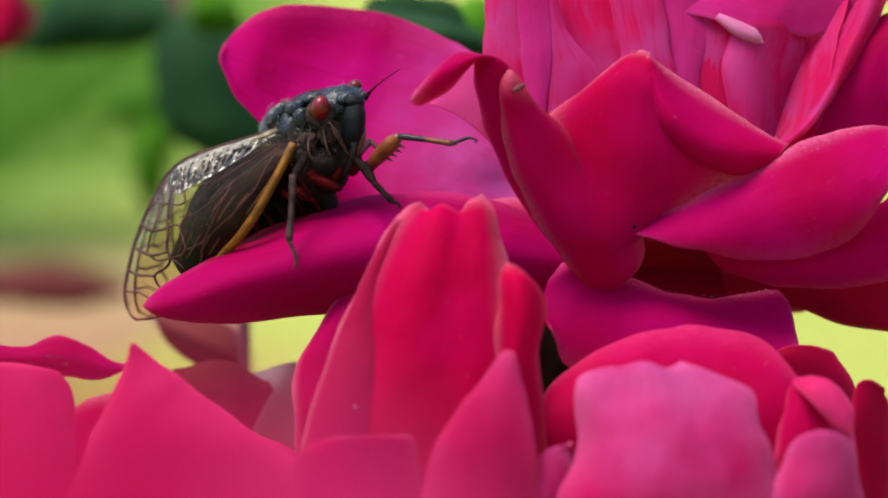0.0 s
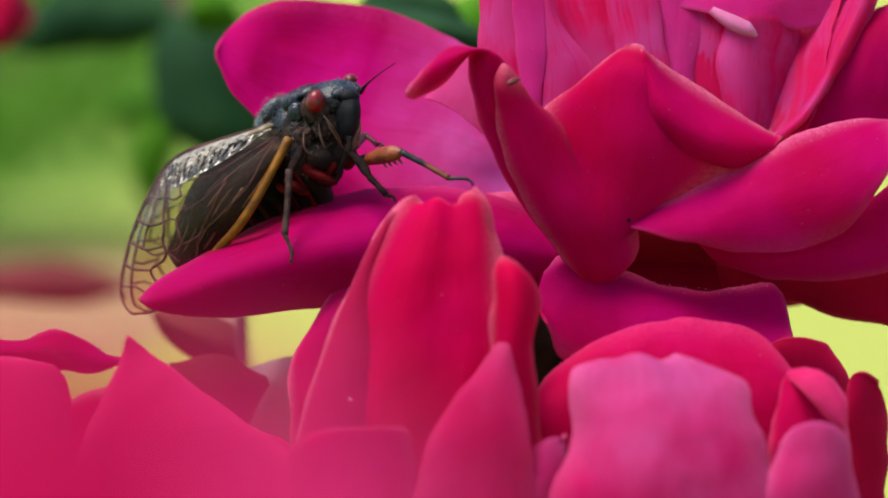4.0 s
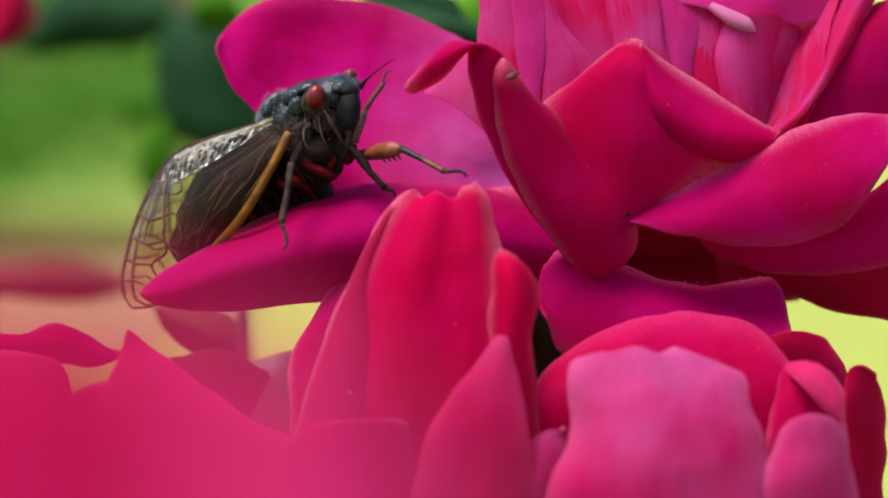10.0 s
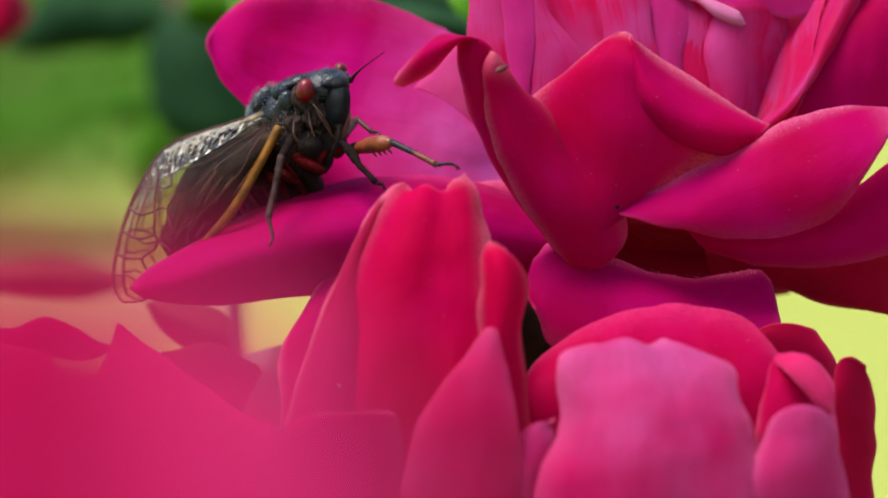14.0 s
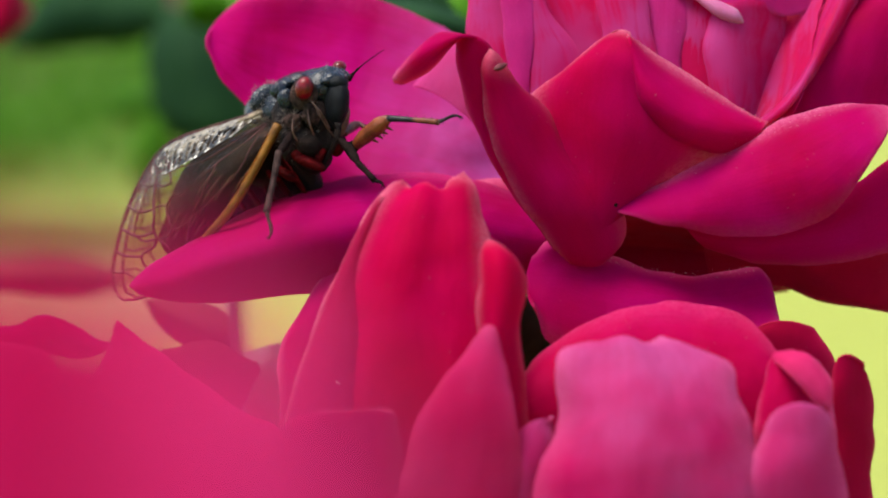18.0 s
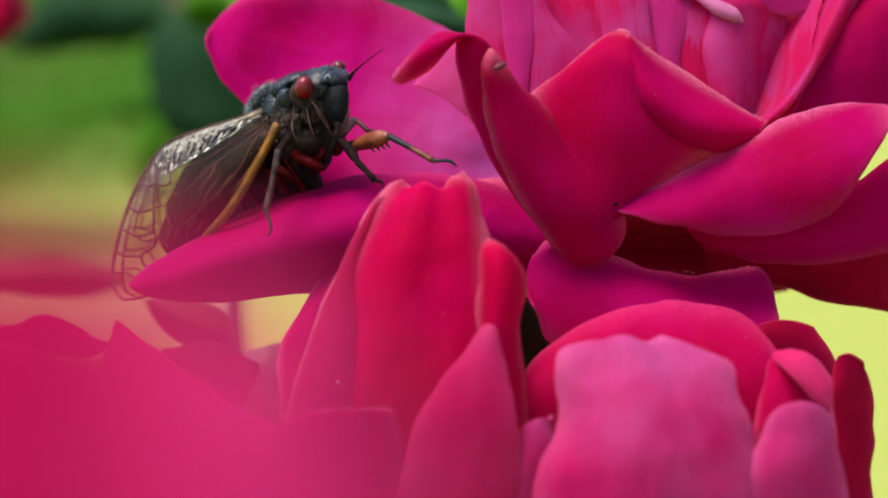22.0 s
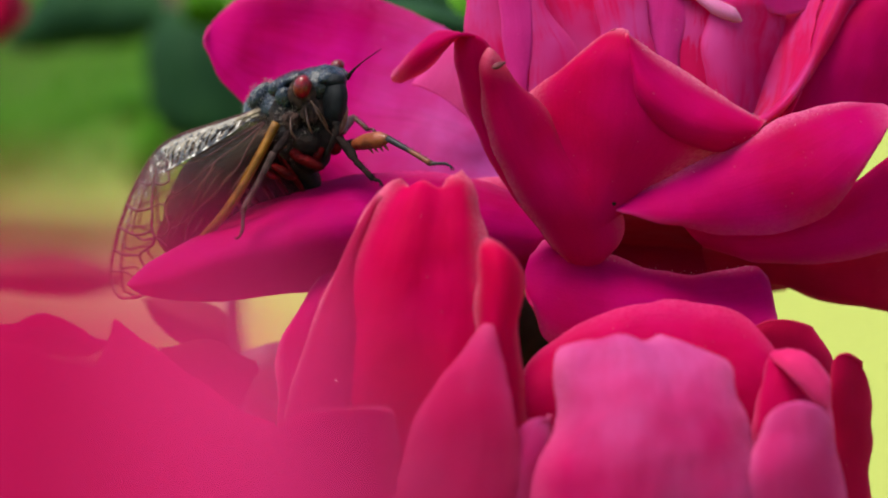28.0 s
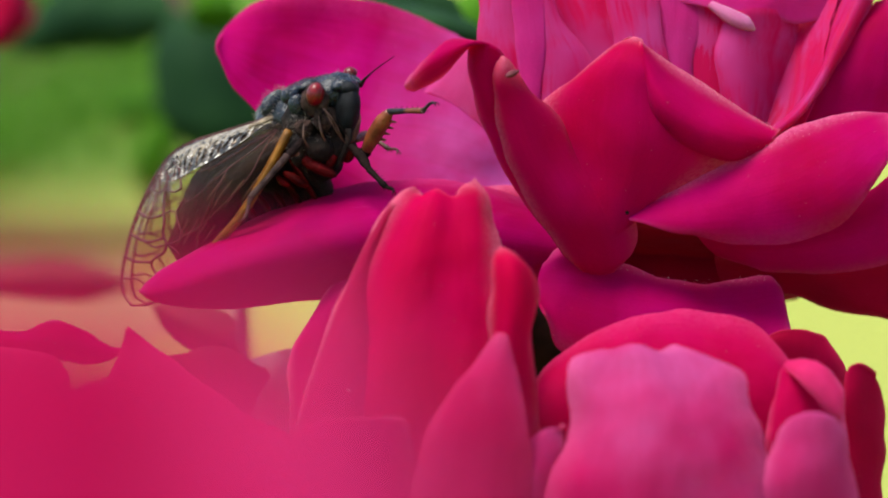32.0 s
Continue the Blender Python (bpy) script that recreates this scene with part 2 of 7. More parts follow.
# darker petal red; stands in for deep shade under the large rose
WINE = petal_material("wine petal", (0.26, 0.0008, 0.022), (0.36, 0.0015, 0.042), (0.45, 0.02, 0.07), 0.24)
LEAF = plain_material("dark leaf", (0.010, 0.036, 0.014), (0.026, 0.075, 0.024), 60, 0.75, spec=0.05, thin=0.2)
HUSK = plain_material("dark brown husk", (0.012, 0.006, 0.005), (0.030, 0.014, 0.010), 200, 0.8, spec=0.03)
FRESH = plain_material("fresh leaf", (0.030, 0.115, 0.003), (0.060, 0.18, 0.006), 60, 0.6, spec=0.05, thin=0.35)
SHRUB = plain_material("light shrub leaf", (0.06, 0.20, 0.012), (0.13, 0.33, 0.025), 60, 0.6, spec=0.05, thin=0.35)
STEM = plain_material("green stem", (0.05, 0.09, 0.02), (0.10, 0.12, 0.04), 120, 0.55)
DARK_STEM = plain_material("dark mauve stem", (0.05, 0.018, 0.026), (0.10, 0.035, 0.048), 120, 0.7, spec=0.05)
BROWN_STEM = plain_material("reddish stem", (0.16, 0.06, 0.05), (0.26, 0.12, 0.08), 120, 0.6)
POLLEN = plain_material("pale pollen", (0.6, 0.14, 0.28), (0.75, 0.32, 0.40), 900, 0.7)
SHELL = plain_material("black shell", (0.002, 0.003, 0.004), (0.010, 0.016, 0.024), 650, 0.26, 0.5, 0.0003, 0.4)
UNDER = plain_material("brown-black underside", (0.003, 0.002, 0.002), (0.022, 0.010, 0.007), 1100, 0.55, 1.0, 0.0004, 0.16)
RED_PLATE = plain_material("red underside plate", (0.012, 0.0006, 0.001), (0.13, 0.0018, 0.0035), 420, 0.6, 0.8, 0.0003, 0.08)
EYE = plain_material("red eye", (0.07, 0.0003, 0.002), (0.16, 0.0008, 0.004), 1500, 0.3, 0.2, 0.0001, 0.35)
AMBER = plain_material("amber vein", (0.075, 0.028, 0.003), (0.21, 0.085, 0.006), 500, 0.5, 0.5, 0.0002, 0.15)
ORANGE = plain_material("orange leg", (0.075, 0.013, 0.006), (0.22, 0.050, 0.016), 600, 0.4, 0.5, 0.0002)
DARK_LEG = plain_material("dark leg", (0.003, 0.002, 0.002), (0.016, 0.009, 0.008), 900, 0.6, 0.8, 0.0003, 0.03)
BROWN_LEG = plain_material("brown leg", (0.03, 0.012, 0.007), (0.10, 0.038, 0.02), 700, 0.45, 0.6, 0.0002)
VEIN = plain_material("dark wing vein", (0.034, 0.010, 0.010), (0.095, 0.034, 0.032), 600, 0.55, spec=0.12)


def membrane_material():
    """Clear, faintly amber wing skin: mostly see-through, with gloss by angle."""
    m, nodes, links, bsdf = material("wing membrane")
    co = nodes.new("ShaderNodeTexCoord")
    clear = nodes.new("ShaderNodeBsdfTransparent")
    clear.inputs[0].default_value = (0.97, 0.92, 0.86, 1)
    gloss = nodes.new("ShaderNodeBsdfGlossy")
    gloss.inputs["Color"].default_value, gloss.inputs["Roughness"].default_value = (0.95, 0.95, 0.95, 1), 0.08
    bump = nodes.new("ShaderNodeBump")
    bump.inputs["Strength"].default_value, bump.inputs["Distance"].default_value = 1.0, 0.0014
    links.new(noise_of(nodes, links, co.outputs["Object"], 1000, 3), bump.inputs["Height"])
    links.new(bump.outputs[0], gloss.inputs["Normal"])
    film = nodes.new("ShaderNodeFresnel")
    film.inputs[0].default_value = 1.28
    links.new(bump.outputs[0], film.inputs["Normal"])
    haze = nodes.new("ShaderNodeMixShader")
    haze.inputs[0].default_value = 0.05
    bsdf.inputs["Base Color"].default_value, bsdf.inputs["Roughness"].default_value = (0.08, 0.045, 0.03, 1), 0.5
    links.new(clear.outputs[0], haze.inputs[1])
    links.new(bsdf.outputs[0], haze.inputs[2])
    join = nodes.new("ShaderNodeMixShader")
    half = nodes.new("ShaderNodeMath")
    half.operation, half.inputs[1].default_value = "MULTIPLY", 0.28
    links.new(film.outputs[0], half.inputs[0])
    uv = nodes.new("ShaderNodeSeparateXYZ")
    links.new(co.outputs["UV"], uv.inputs[0])
    crinkled = nodes.new("ShaderNodeMapRange")  # the trailing part is more crinkled and glints more
    crinkled.inputs[1].default_value, crinkled.inputs[2].default_value = 0.62, 0.95
    crinkled.inputs[3].default_value, crinkled.inputs[4].default_value = 0.02, 0.9
    links.new(uv.outputs[0], crinkled.inputs[0])
    basal = nodes.new("ShaderNodeMapRange")  # and so does the half next to the body
    basal.inputs[1].default_value, basal.inputs[2].default_value = 0.35, 0.7
    basal.inputs[3].default_value, basal.inputs[4].default_value = 1.0, 0.2
    links.new(uv.outputs[1], basal.inputs[0])
    both = nodes.new("ShaderNodeMath")
    both.operation = "MULTIPLY"
    links.new(crinkled.outputs[0], both.inputs[0])
    links.new(basal.outputs[0], both.inputs[1])
    links.new(both.outputs[0], half.inputs[1])
    links.new(half.outputs[0], join.inputs[0])
    links.new(haze.outputs[0], join.inputs[1])
    links.new(gloss.outputs[0], join.inputs[2])
    links.new(join.outputs[0], nodes["Material Output"].inputs[0])
    return m


MEMBRANE = membrane_material()


def painted_glint_material():
    """Crinkled wing skin: dark and glossy, its glints painted in as pale flecks."""
    m, nodes, links, bsdf = material("wing fold with painted glints")
    co = nodes.new("ShaderNodeTexCoord")
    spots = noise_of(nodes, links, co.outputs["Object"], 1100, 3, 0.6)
    # the pale end of this ramp is the glints, put into base colour
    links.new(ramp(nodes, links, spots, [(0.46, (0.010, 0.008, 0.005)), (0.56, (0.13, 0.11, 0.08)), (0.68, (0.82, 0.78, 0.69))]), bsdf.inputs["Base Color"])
    bsdf.inputs["Roughness"].default_value, bsdf.inputs["Specular IOR Level"].default_value = 0.4, 0.15
    return m


PAINTED_GLINTS = painted_glint_material()
RIDGE = plain_material("pale ridge of the wing", (0.10, 0.08, 0.045), (0.50, 0.44, 0.33), 420, 0.35, 0.8, 0.0004, 0.3, thin=0.3)
TAN = plain_material("pale tan wing root", (0.06, 0.04, 0.02), (0.24, 0.18, 0.10), 900, 0.4, 0.5, 0.0002)
HAIR = plain_material("pale fine hair", (0.22, 0.17, 0.15), (0.42, 0.36, 0.32), 900, 0.5)
FACE = plain_material("dull black face", (0.002, 0.002, 0.003), (0.006, 0.008, 0.010), 1200, 0.5, 0.5, 0.0003, 0.14)
SMOKE = plain_material("smoky hindwing skin", (0.002, 0.001, 0.001), (0.010, 0.005, 0.004), 300, 0.6, 0.5, 0.0003, 0.04)
GREY_LEG = plain_material("grey-brown leg", (0.010, 0.006, 0.006), (0.060, 0.034, 0.030), 900, 0.6, 0.8, 0.0003, 0.05)
BRONZE = plain_material("bronze young leaf", (0.10, 0.024, 0.024), (0.17, 0.050, 0.042), 80, 0.8, spec=0.03, thin=0.25)
MAUVE = plain_material("grey-mauve leaf back", (0.144, 0.126, 0.174), (0.228, 0.204, 0.252), 80, 0.6, thin=0.2)

CHEEK = plain_material("pinkish tan cheek", (0.09, 0.035, 0.025), (0.28, 0.13, 0.10), 700, 0.5, 0.6, 0.0003, 0.2)
FUZZ = plain_material("brown fuzz", (0.012, 0.006, 0.005), (0.10, 0.055, 0.045), 1500, 0.7, 1.0, 0.0005, 0.1)
DRY = plain_material("dry petal tip", (0.08, 0.018, 0.028), (0.16, 0.05, 0.06), 900, 0.8, spec=0.03)
WATER, _nodes, _links, _drop = material("water")
_drop.inputs["Transmission Weight"].default_value, _drop.inputs["IOR"].default_value = 1.0, 1.33
_drop.inputs["Roughness"].default_value = 0.03


def two_tone_material():
    """The shin of the foreleg: dark near the knee, orange beyond."""
    m, nodes, links, bsdf = material("dark and orange shin")
    co = nodes.new("ShaderNodeTexCoord")
    xyz = nodes.new("ShaderNodeSeparateXYZ")
    links.new(co.outputs["Object"], xyz.inputs[0])
    mottle = noise_of(nodes, links, co.outputs["Object"], 900, 3)
    near = ramp(nodes, links, mottle, [(0.3, (0.006, 0.006, 0.008)), (0.7, (0.025, 0.022, 0.025))])
    far = ramp(nodes, links, mottle, [(0.3, (0.07, 0.02, 0.012)), (0.7, (0.18, 0.055, 0.028))])
    where = nodes.new("ShaderNodeMapRange")
    where.inputs[1].default_value, where.inputs[2].default_value = 0.0026, 0.0034
    links.new(xyz.outputs[0], where.inputs[0])
    tip = nodes.new("ShaderNodeMapRange")
    tip.inputs[1].default_value, tip.inputs[2].default_value = 0.0054, 0.0062
    links.new(xyz.outputs[0], tip.inputs[0])
    links.new(mixed(nodes, links, tip.outputs[0], mixed(nodes, links, where.outputs[0], near, far), near), bsdf.inputs["Base Color"])
    bsdf.inputs["Roughness"].default_value, bsdf.inputs["Specular IOR Level"].default_value = 0.42, 0.15
    return m


TWO_TONE = two_tone_material()


# ---- shape tools ----
def thing(name, label, category, group="", at=None):
    """An Empty at a thing's base; its parts are modelled round ORIGIN."""
    ob = new(name)
    ob.empty_display_size = 0.01
    ob.location = at or ORIGIN
    return tagged(ob, label, category, group)


def part(name, bm, mat, parent, label="", smooth=True):
    """One mesh under a thing or a part. Vertices are in millimetres from ORIGIN."""
    me = bpy.data.meshes.new(name)
    bmesh.ops.recalc_face_normals(bm, faces=bm.faces)
    if smooth:
        for f in bm.faces:
            f.smooth = True
    bm.to_mesh(me)
    bm.free()
    top = parent
    shift = ORIGIN - parent.location if parent.parent is None else Vector()
    me.transform(Matrix.Translation(shift) @ Matrix.Scale(MM, 4))
    me.materials.append(mat)
    ob = new(name, me)
    ob.parent = top
    if label:
        ob["label"] = label
    return ob


def along(points, s):
    """A smooth curve through the points; s from 0 to 1."""
    n = len(points) - 1
    x = min(max(s, 0), 1) * n
    i = min(int(x), n - 1)
    f = x - i
    p1, p2 = Vector(points[i]), Vector(points[i + 1])
    p0 = Vector(points[i - 1]) if i > 0 else p1 * 2 - p2
    p3 = Vector(points[i + 2]) if i + 2 <= n else p2 * 2 - p1
    return 0.5 * (2 * p1 + (p2 - p0) * f + (2 * p0 - 5 * p1 + 4 * p2 - p3) * f * f + (3 * p1 - p0 - 3 * p2 + p3) * f ** 3)


def on_sheet(ribs, s, u):
    """A place on the sheet that is stretched over ribs of (edge, middle, edge)."""
    a, m, b = (along([r[k] for r in ribs], s) for k in range(3))
    c = 2 * m - 0.5 * (a + b)
    return a * (1 - u) ** 2 + c * 2 * u * (1 - u) + b * u * u


def flatter(ribs, full):
    """The same ribs with their bulge towards or away from the viewer scaled."""
    return [(a, (m[0], (a[1] + b[1]) / 2 + (m[1] - (a[1] + b[1]) / 2) * full, m[2]), b) for a, m, b in ribs]


def sheet(ribs, rows=30, cols=18, thick=0.35, ruffle=0.5, seed=0, crease=0.0, worn=(1, 1, 1)):
    """A petal, leaf or wing skin with two faces and a rounded rim. ruffle: waviness towards the rim, in mm.
    worn: how pale the first edge, the second edge and the tip are."""
    bm = bmesh.new()
    uv = bm.loops.layers.uv.new("UVMap")
    rim = bm.verts.layers.float.new("rim")
    grid = [[on_sheet(ribs, i / rows, j / cols) for j in range(cols + 1)] for i in range(rows + 1)]
    coords, faces = {}, ([], [])
    for i in range(rows + 1):
        for j in range(cols + 1):
            p = grid[i][j]
            du = grid[i][min(j + 1, cols)] - grid[i][max(j - 1, 0)]
            ds = grid[min(i + 1, rows)][j] - grid[max(i - 1, 0)][j]
            n = du.cross(ds)
            n = n.normalized() if n.length > 1e-9 else Vector((0, -1, 0))
            u, s = j / cols, i / rows
            edge = max(abs(2 * u - 1), 2 * s - 1)
            wave = noise.noise(p * 0.11 + Vector((seed * 7.3, 0, 0))) * 1.4 + noise.noise(p * 0.32 + Vector((0, seed * 3.1, 0))) * 0.5
            p = p + n * wave * ruffle * (0.45 + 0.55 * edge ** 3)
            if thick > 0.2:  # a slightly ragged rim
                out = (grid[i][cols] - grid[i][0]) * (1 if u > 0.5 else -1)
                rag = noise.noise(p * 0.3) * 0.35 + noise.noise(p * 0.9) * 0.08
                if out.length > 1e-6:
                    p = p + out.normalized() * rag * abs(2 * u - 1) ** 5
                if s > 0.9 and ds.length > 1e-6:
                    p = p + ds.normalized() * rag * (s - 0.9) * 10
            if crease:
                p = p + n * crease * math.sin(2 * math.pi * (2.4 * u + 0.15) + 1.2 * s) * (0.35 + 0.65 * s)
            fine = 1 - min(1, (1 - edge) * 9)
            pale = max(w * max(0.0, 1 - (1 - e) * 2.7) ** 1.5 for w, e in zip(worn, (1 - 2 * u, 2 * u - 1, 2 * s - 1)))
            t = thick * (1 - 0.8 * fine)
            for side in (0, 1):
                v = bm.verts.new(p + n * t * (0.5 - side))
                v[rim] = pale
                coords[i, j, side] = v
    where = {v: (j / cols, i / rows) for (i, j, side), v in coords.items()}

    def face(*vs, border=False):
        f = bm.faces.new(vs)
        if border:  # crisp rims
            for e in f.edges:
                e.smooth = False
        for loop in f.loops:
            loop[uv].uv = where[loop.vert]

    for i in range(rows):
        for j in range(cols):
            face(*(coords[a] for a in ((i, j, 0), (i, j + 1, 0), (i + 1, j + 1, 0), (i + 1, j, 0))))
            face(*(coords[a] for a in ((i, j, 1), (i + 1, j, 1), (i + 1, j + 1, 1), (i, j + 1, 1))))
    for i in range(rows):
        for j in (0, cols):
            face(coords[i, j, 0], coords[i + 1, j, 0], coords[i + 1, j, 1], coords[i, j, 1], border=True)
    for j in range(cols):
        for i in (0, rows):
            face(coords[i, j, 0], coords[i, j + 1, 0], coords[i, j + 1, 1], coords[i, j, 1], border=True)
    return bm


def tube(points, radii, sides=8, steps=None, bm=None):
    """A round, tapering stem through the points."""
    bm = bm or bmesh.new()
    steps = steps or 6 * (len(points) - 1)
    rings = []
    for k in range(steps + 1):
        s = k / steps
        p = along(points, s)
        d = (along(points, min(1, s + 0.02)) - along(points, max(0, s - 0.02))).normalized()
        a = d.cross(Vector((0.3, 0.9, 0.31))).normalized()
        b = d.cross(a)
        x = s * (len(radii) - 1)
        i = min(int(x), len(radii) - 2)
        r = radii[i] + (radii[i + 1] - radii[i]) * (x - i)
        rings.append([bm.verts.new(p + (a * math.cos(q) + b * math.sin(q)) * r) for q in (2 * math.pi * n / sides for n in range(sides))])
    for lo, hi in zip(rings, rings[1:]):
        for n in range(sides):
            bm.faces.new((lo[n], lo[(n + 1) % sides], hi[(n + 1) % sides], hi[n]))
    bm.faces.new(rings[0])
    bm.faces.new(rings[-1])
    return bm


def lump(centre, size, turn=(0, 0, 0), rough=0.0, bm=None, detail=24, square=1.0):
    """A rounded body of that size (three half-lengths, mm), turned by degrees, with a little unevenness."""
    bm = bm or bmesh.new()
    made = bmesh.ops.create_uvsphere(bm, u_segments=detail, v_segments=max(6, detail * 2 // 3), radius=1.0)["verts"]
    m = Euler([radians(a) for a in turn]).to_matrix()
    c = Vector(centre)
    for v in made:
        q = v.co.copy()
        q = Vector([math.copysign(abs(x) ** square, x) for x in q])
        q = Vector((q.x * size[0], q.y * size[1], q.z * size[2]))
        w = m @ q + c
        v.co = w + (m @ v.co) * rough * (noise.noise(w * 0.9) + 0.5 * noise.noise(w * 2.7))
    return bm


# ---- ground and distance ----
def grass_material(name):
    m, nodes, links, bsdf = material(name)
    co = nodes.new("ShaderNodeTexCoord")
    # grass is greener left, yellower right; sun and shade are put into that colour
    xyz = nodes.new("ShaderNodeSeparateXYZ")
    links.new(co.outputs["Object"], xyz.inputs[0])
    side = nodes.new("ShaderNodeMapRange")
    side.inputs[1].default_value, side.inputs[2].default_value = -1.1, 0.1
    side.inputs[3].default_value, side.inputs[4].default_value = -0.25, 0.75
    links.new(xyz.outputs[0], side.inputs[0])
    patch = nodes.new("ShaderNodeMath")
    patch.operation = "MULTIPLY_ADD"
    links.new(noise_of(nodes, links, co.outputs["Object"], 0.7, 3), patch.inputs[0])
    patch.inputs[1].default_value = 1.3
    links.new(side.outputs[0], patch.inputs[2])
    blades = noise_of(nodes, links, co.outputs["Object"], 60, 4, 0.7)
    shaded_green = ramp(nodes, links, blades, [(0.3, (0.057, 0.165, 0.024)), (0.7, (0.155, 0.31, 0.052))])
    dry = ramp(nodes, links, blades, [(0.3, (0.31, 0.36, 0.070)), (0.7, (0.43, 0.47, 0.115))])
    colour = mixed(nodes, links, ramp(nodes, links, patch.outputs[0], [(0.35, (0, 0, 0)), (0.95, (1, 1, 1))]), shaded_green, dry)
    links.new(colour, bsdf.inputs["Base Color"])
    bsdf.inputs["Roughness"].default_value = 0.9
    bsdf.inputs["Specular IOR Level"].default_value = 0.03
    b = nodes.new("ShaderNodeBump")
    b.inputs["Strength"].default_value, b.inputs["Distance"].default_value = 0.8, 0.03
    links.new(blades, b.inputs["Height"])
    links.new(b.outputs[0], bsdf.inputs["Normal"])
    return m


bm = bmesh.new()
bmesh.ops.create_grid(bm, x_segments=60, y_segments=60, size=300)
me = bpy.data.meshes.new("ground")
bm.to_mesh(me)
bm.free()
me.materials.append(grass_material("sunlit lawn"))
tagged(new("ground", me), "sunlit yellow-green lawn behind the rose bed", "lawn", kind="structure")


# a bare, sandy patch in the lawn
bm = bmesh.new()
ring = [bm.verts.new(((-0.86 + 0.46 * math.cos(a) * (1 + 0.12 * math.sin(3 * a)), 5.45 + 0.95 * math.sin(a) * (1 + 0.1 * math.cos(2 * a)), 0.004))) for a in (2 * math.pi * k / 40 for k in range(40))]
bm.faces.new(ring)
me = bpy.data.meshes.new("bare_patch")
bm.to_mesh(me)
bm.free()
me.materials.append(plain_material("sandy soil", (0.228, 0.162, 0.078), (0.312, 0.228, 0.114), 14, 0.9, 0.5, 0.01, 0.1))
tagged(new("bare_patch", me), "bare sandy soil patch in the lawn", "soil", kind="structure")


# ---- the large rose ----
large_rose = thing("rose", "open magenta-pink rose with recurved velvety petals", "rose", "roses of the bush", Vector((0.03, 0.02, 0)))


def petal(parent, mat, ribs, ruffle=0.5, seed=0, label="", rows=30, cols=18, crease=0.0, flat=1.0, worn=(1, 1, 1)):
    return part("petal", sheet(flatter(ribs, flat), rows, cols, 0.35, ruffle, seed, crease, worn), mat, parent, label)


def stem(parent, top, foot, mat, thick=2.4):
    """A gently bent stem from under a bloom down to the ground."""
    top, foot = Vector(top), Vector(foot)
    pts = [top.lerp(foot, k / 6) + Vector((3 * math.sin(k * 1.3), 2 * math.cos(k * 1.7), 0)) * (0 < k < 6) for k in range(7)]
    return part("stem", tube(pts, [thick * 1.5, thick, thick, thick * 1.3], 10), mat, parent)


petal(large_rose, LILAC, [((9.6, 6.3, 2.3),(9.1, 11.1, 8.0),(8.6, 16.7, 13.2)), ((0.4, 6.4, 2.6),(1.6, 14.7, 12.7),(3.5, 18.6, 20.0)), ((-10.1, 6.4, 2.6),(-8.4, 17.0, 15.7),(-5.3, 21.1, 24.4)),
      ((-18.8, 10.4, 11.2),(-17.3, 18.4, 18.7),(-14.9, 21.3, 26.2)), ((-23.9, 12.1, 16.4),(-22.5, 16.6, 20.4),(-21.1, 20.3, 25.7)), ((-25.5, 13.5, 19.4),(-25.3, 16.2, 21.1),(-24.8, 19.0, 23.1)), ((-25.8, 14.1, 20.6),(-25.8, 14.3, 21.0),(-25.7, 15.7, 21.5))], 0.6, 1, worn=(0, 0.6, 0.6))
# separate paler sheet: light on the back petal's fold, put into colour
petal(large_rose, LIT_PINK, [((-3.1, 9.0, 16.2),(0.2, 8.7, 14.9),(3.6, 9.0, 12.1)), ((-1.9, 9.6, 17.5),(1.1, 9.3, 16.7),(3.7, 9.6, 14.8)), ((-0.2, 10.4, 19.3),(1.7, 10.1, 19.1),(4.0, 10.4, 18.0)), ((0.4, 11.0, 20.3),(2.1, 10.7, 20.5),(4.1, 11.0, 20.0))], 0.1, 48, "pale sheet coloured as the lit fold", 16, 12, worn=(0, 0, 0))
LEDGE = [((11.9, 2.5, 4.0),(11.1, -4.9, 1.2),(10.0, -2.4, -3.3)), ((2.8, 3.8, 6.5),(1.5, -7.7, 3.3),(1.0, -4.4, -3.4)), ((-5.7, 3.9, 7.0),(-7.3, -9.6, 3.6),(-8.0, -5.6, -4.2)),
      ((-13.0, 2.8, 6.0),(-14.3, -10.8, 2.5),(-14.5, -6.6, -4.8)), ((-20.2, 0.4, 3.6),(-20.7, -11.0, 0.8),(-21.6, -7.7, -5.4)), ((-26.8, -4.0, 0.2),(-26.9, -11.3, -1.6),(-27.1, -8.7, -5.4)), ((-30.9, -7.3, -2.1),(-31.0, -10.0, -3.2),(-30.5, -9.1, -4.6)), ((-32.5, -9.0, -3.3),(-32.6, -9.3, -3.4),(-32.3, -9.2, -3.8))]
# deeper than MAGENTA: the shade below the cicada is put into this colour
petal(large_rose, PLUM, LEDGE, 0.25, 2, rows=40, worn=(0.7, 0.2, 0.8))
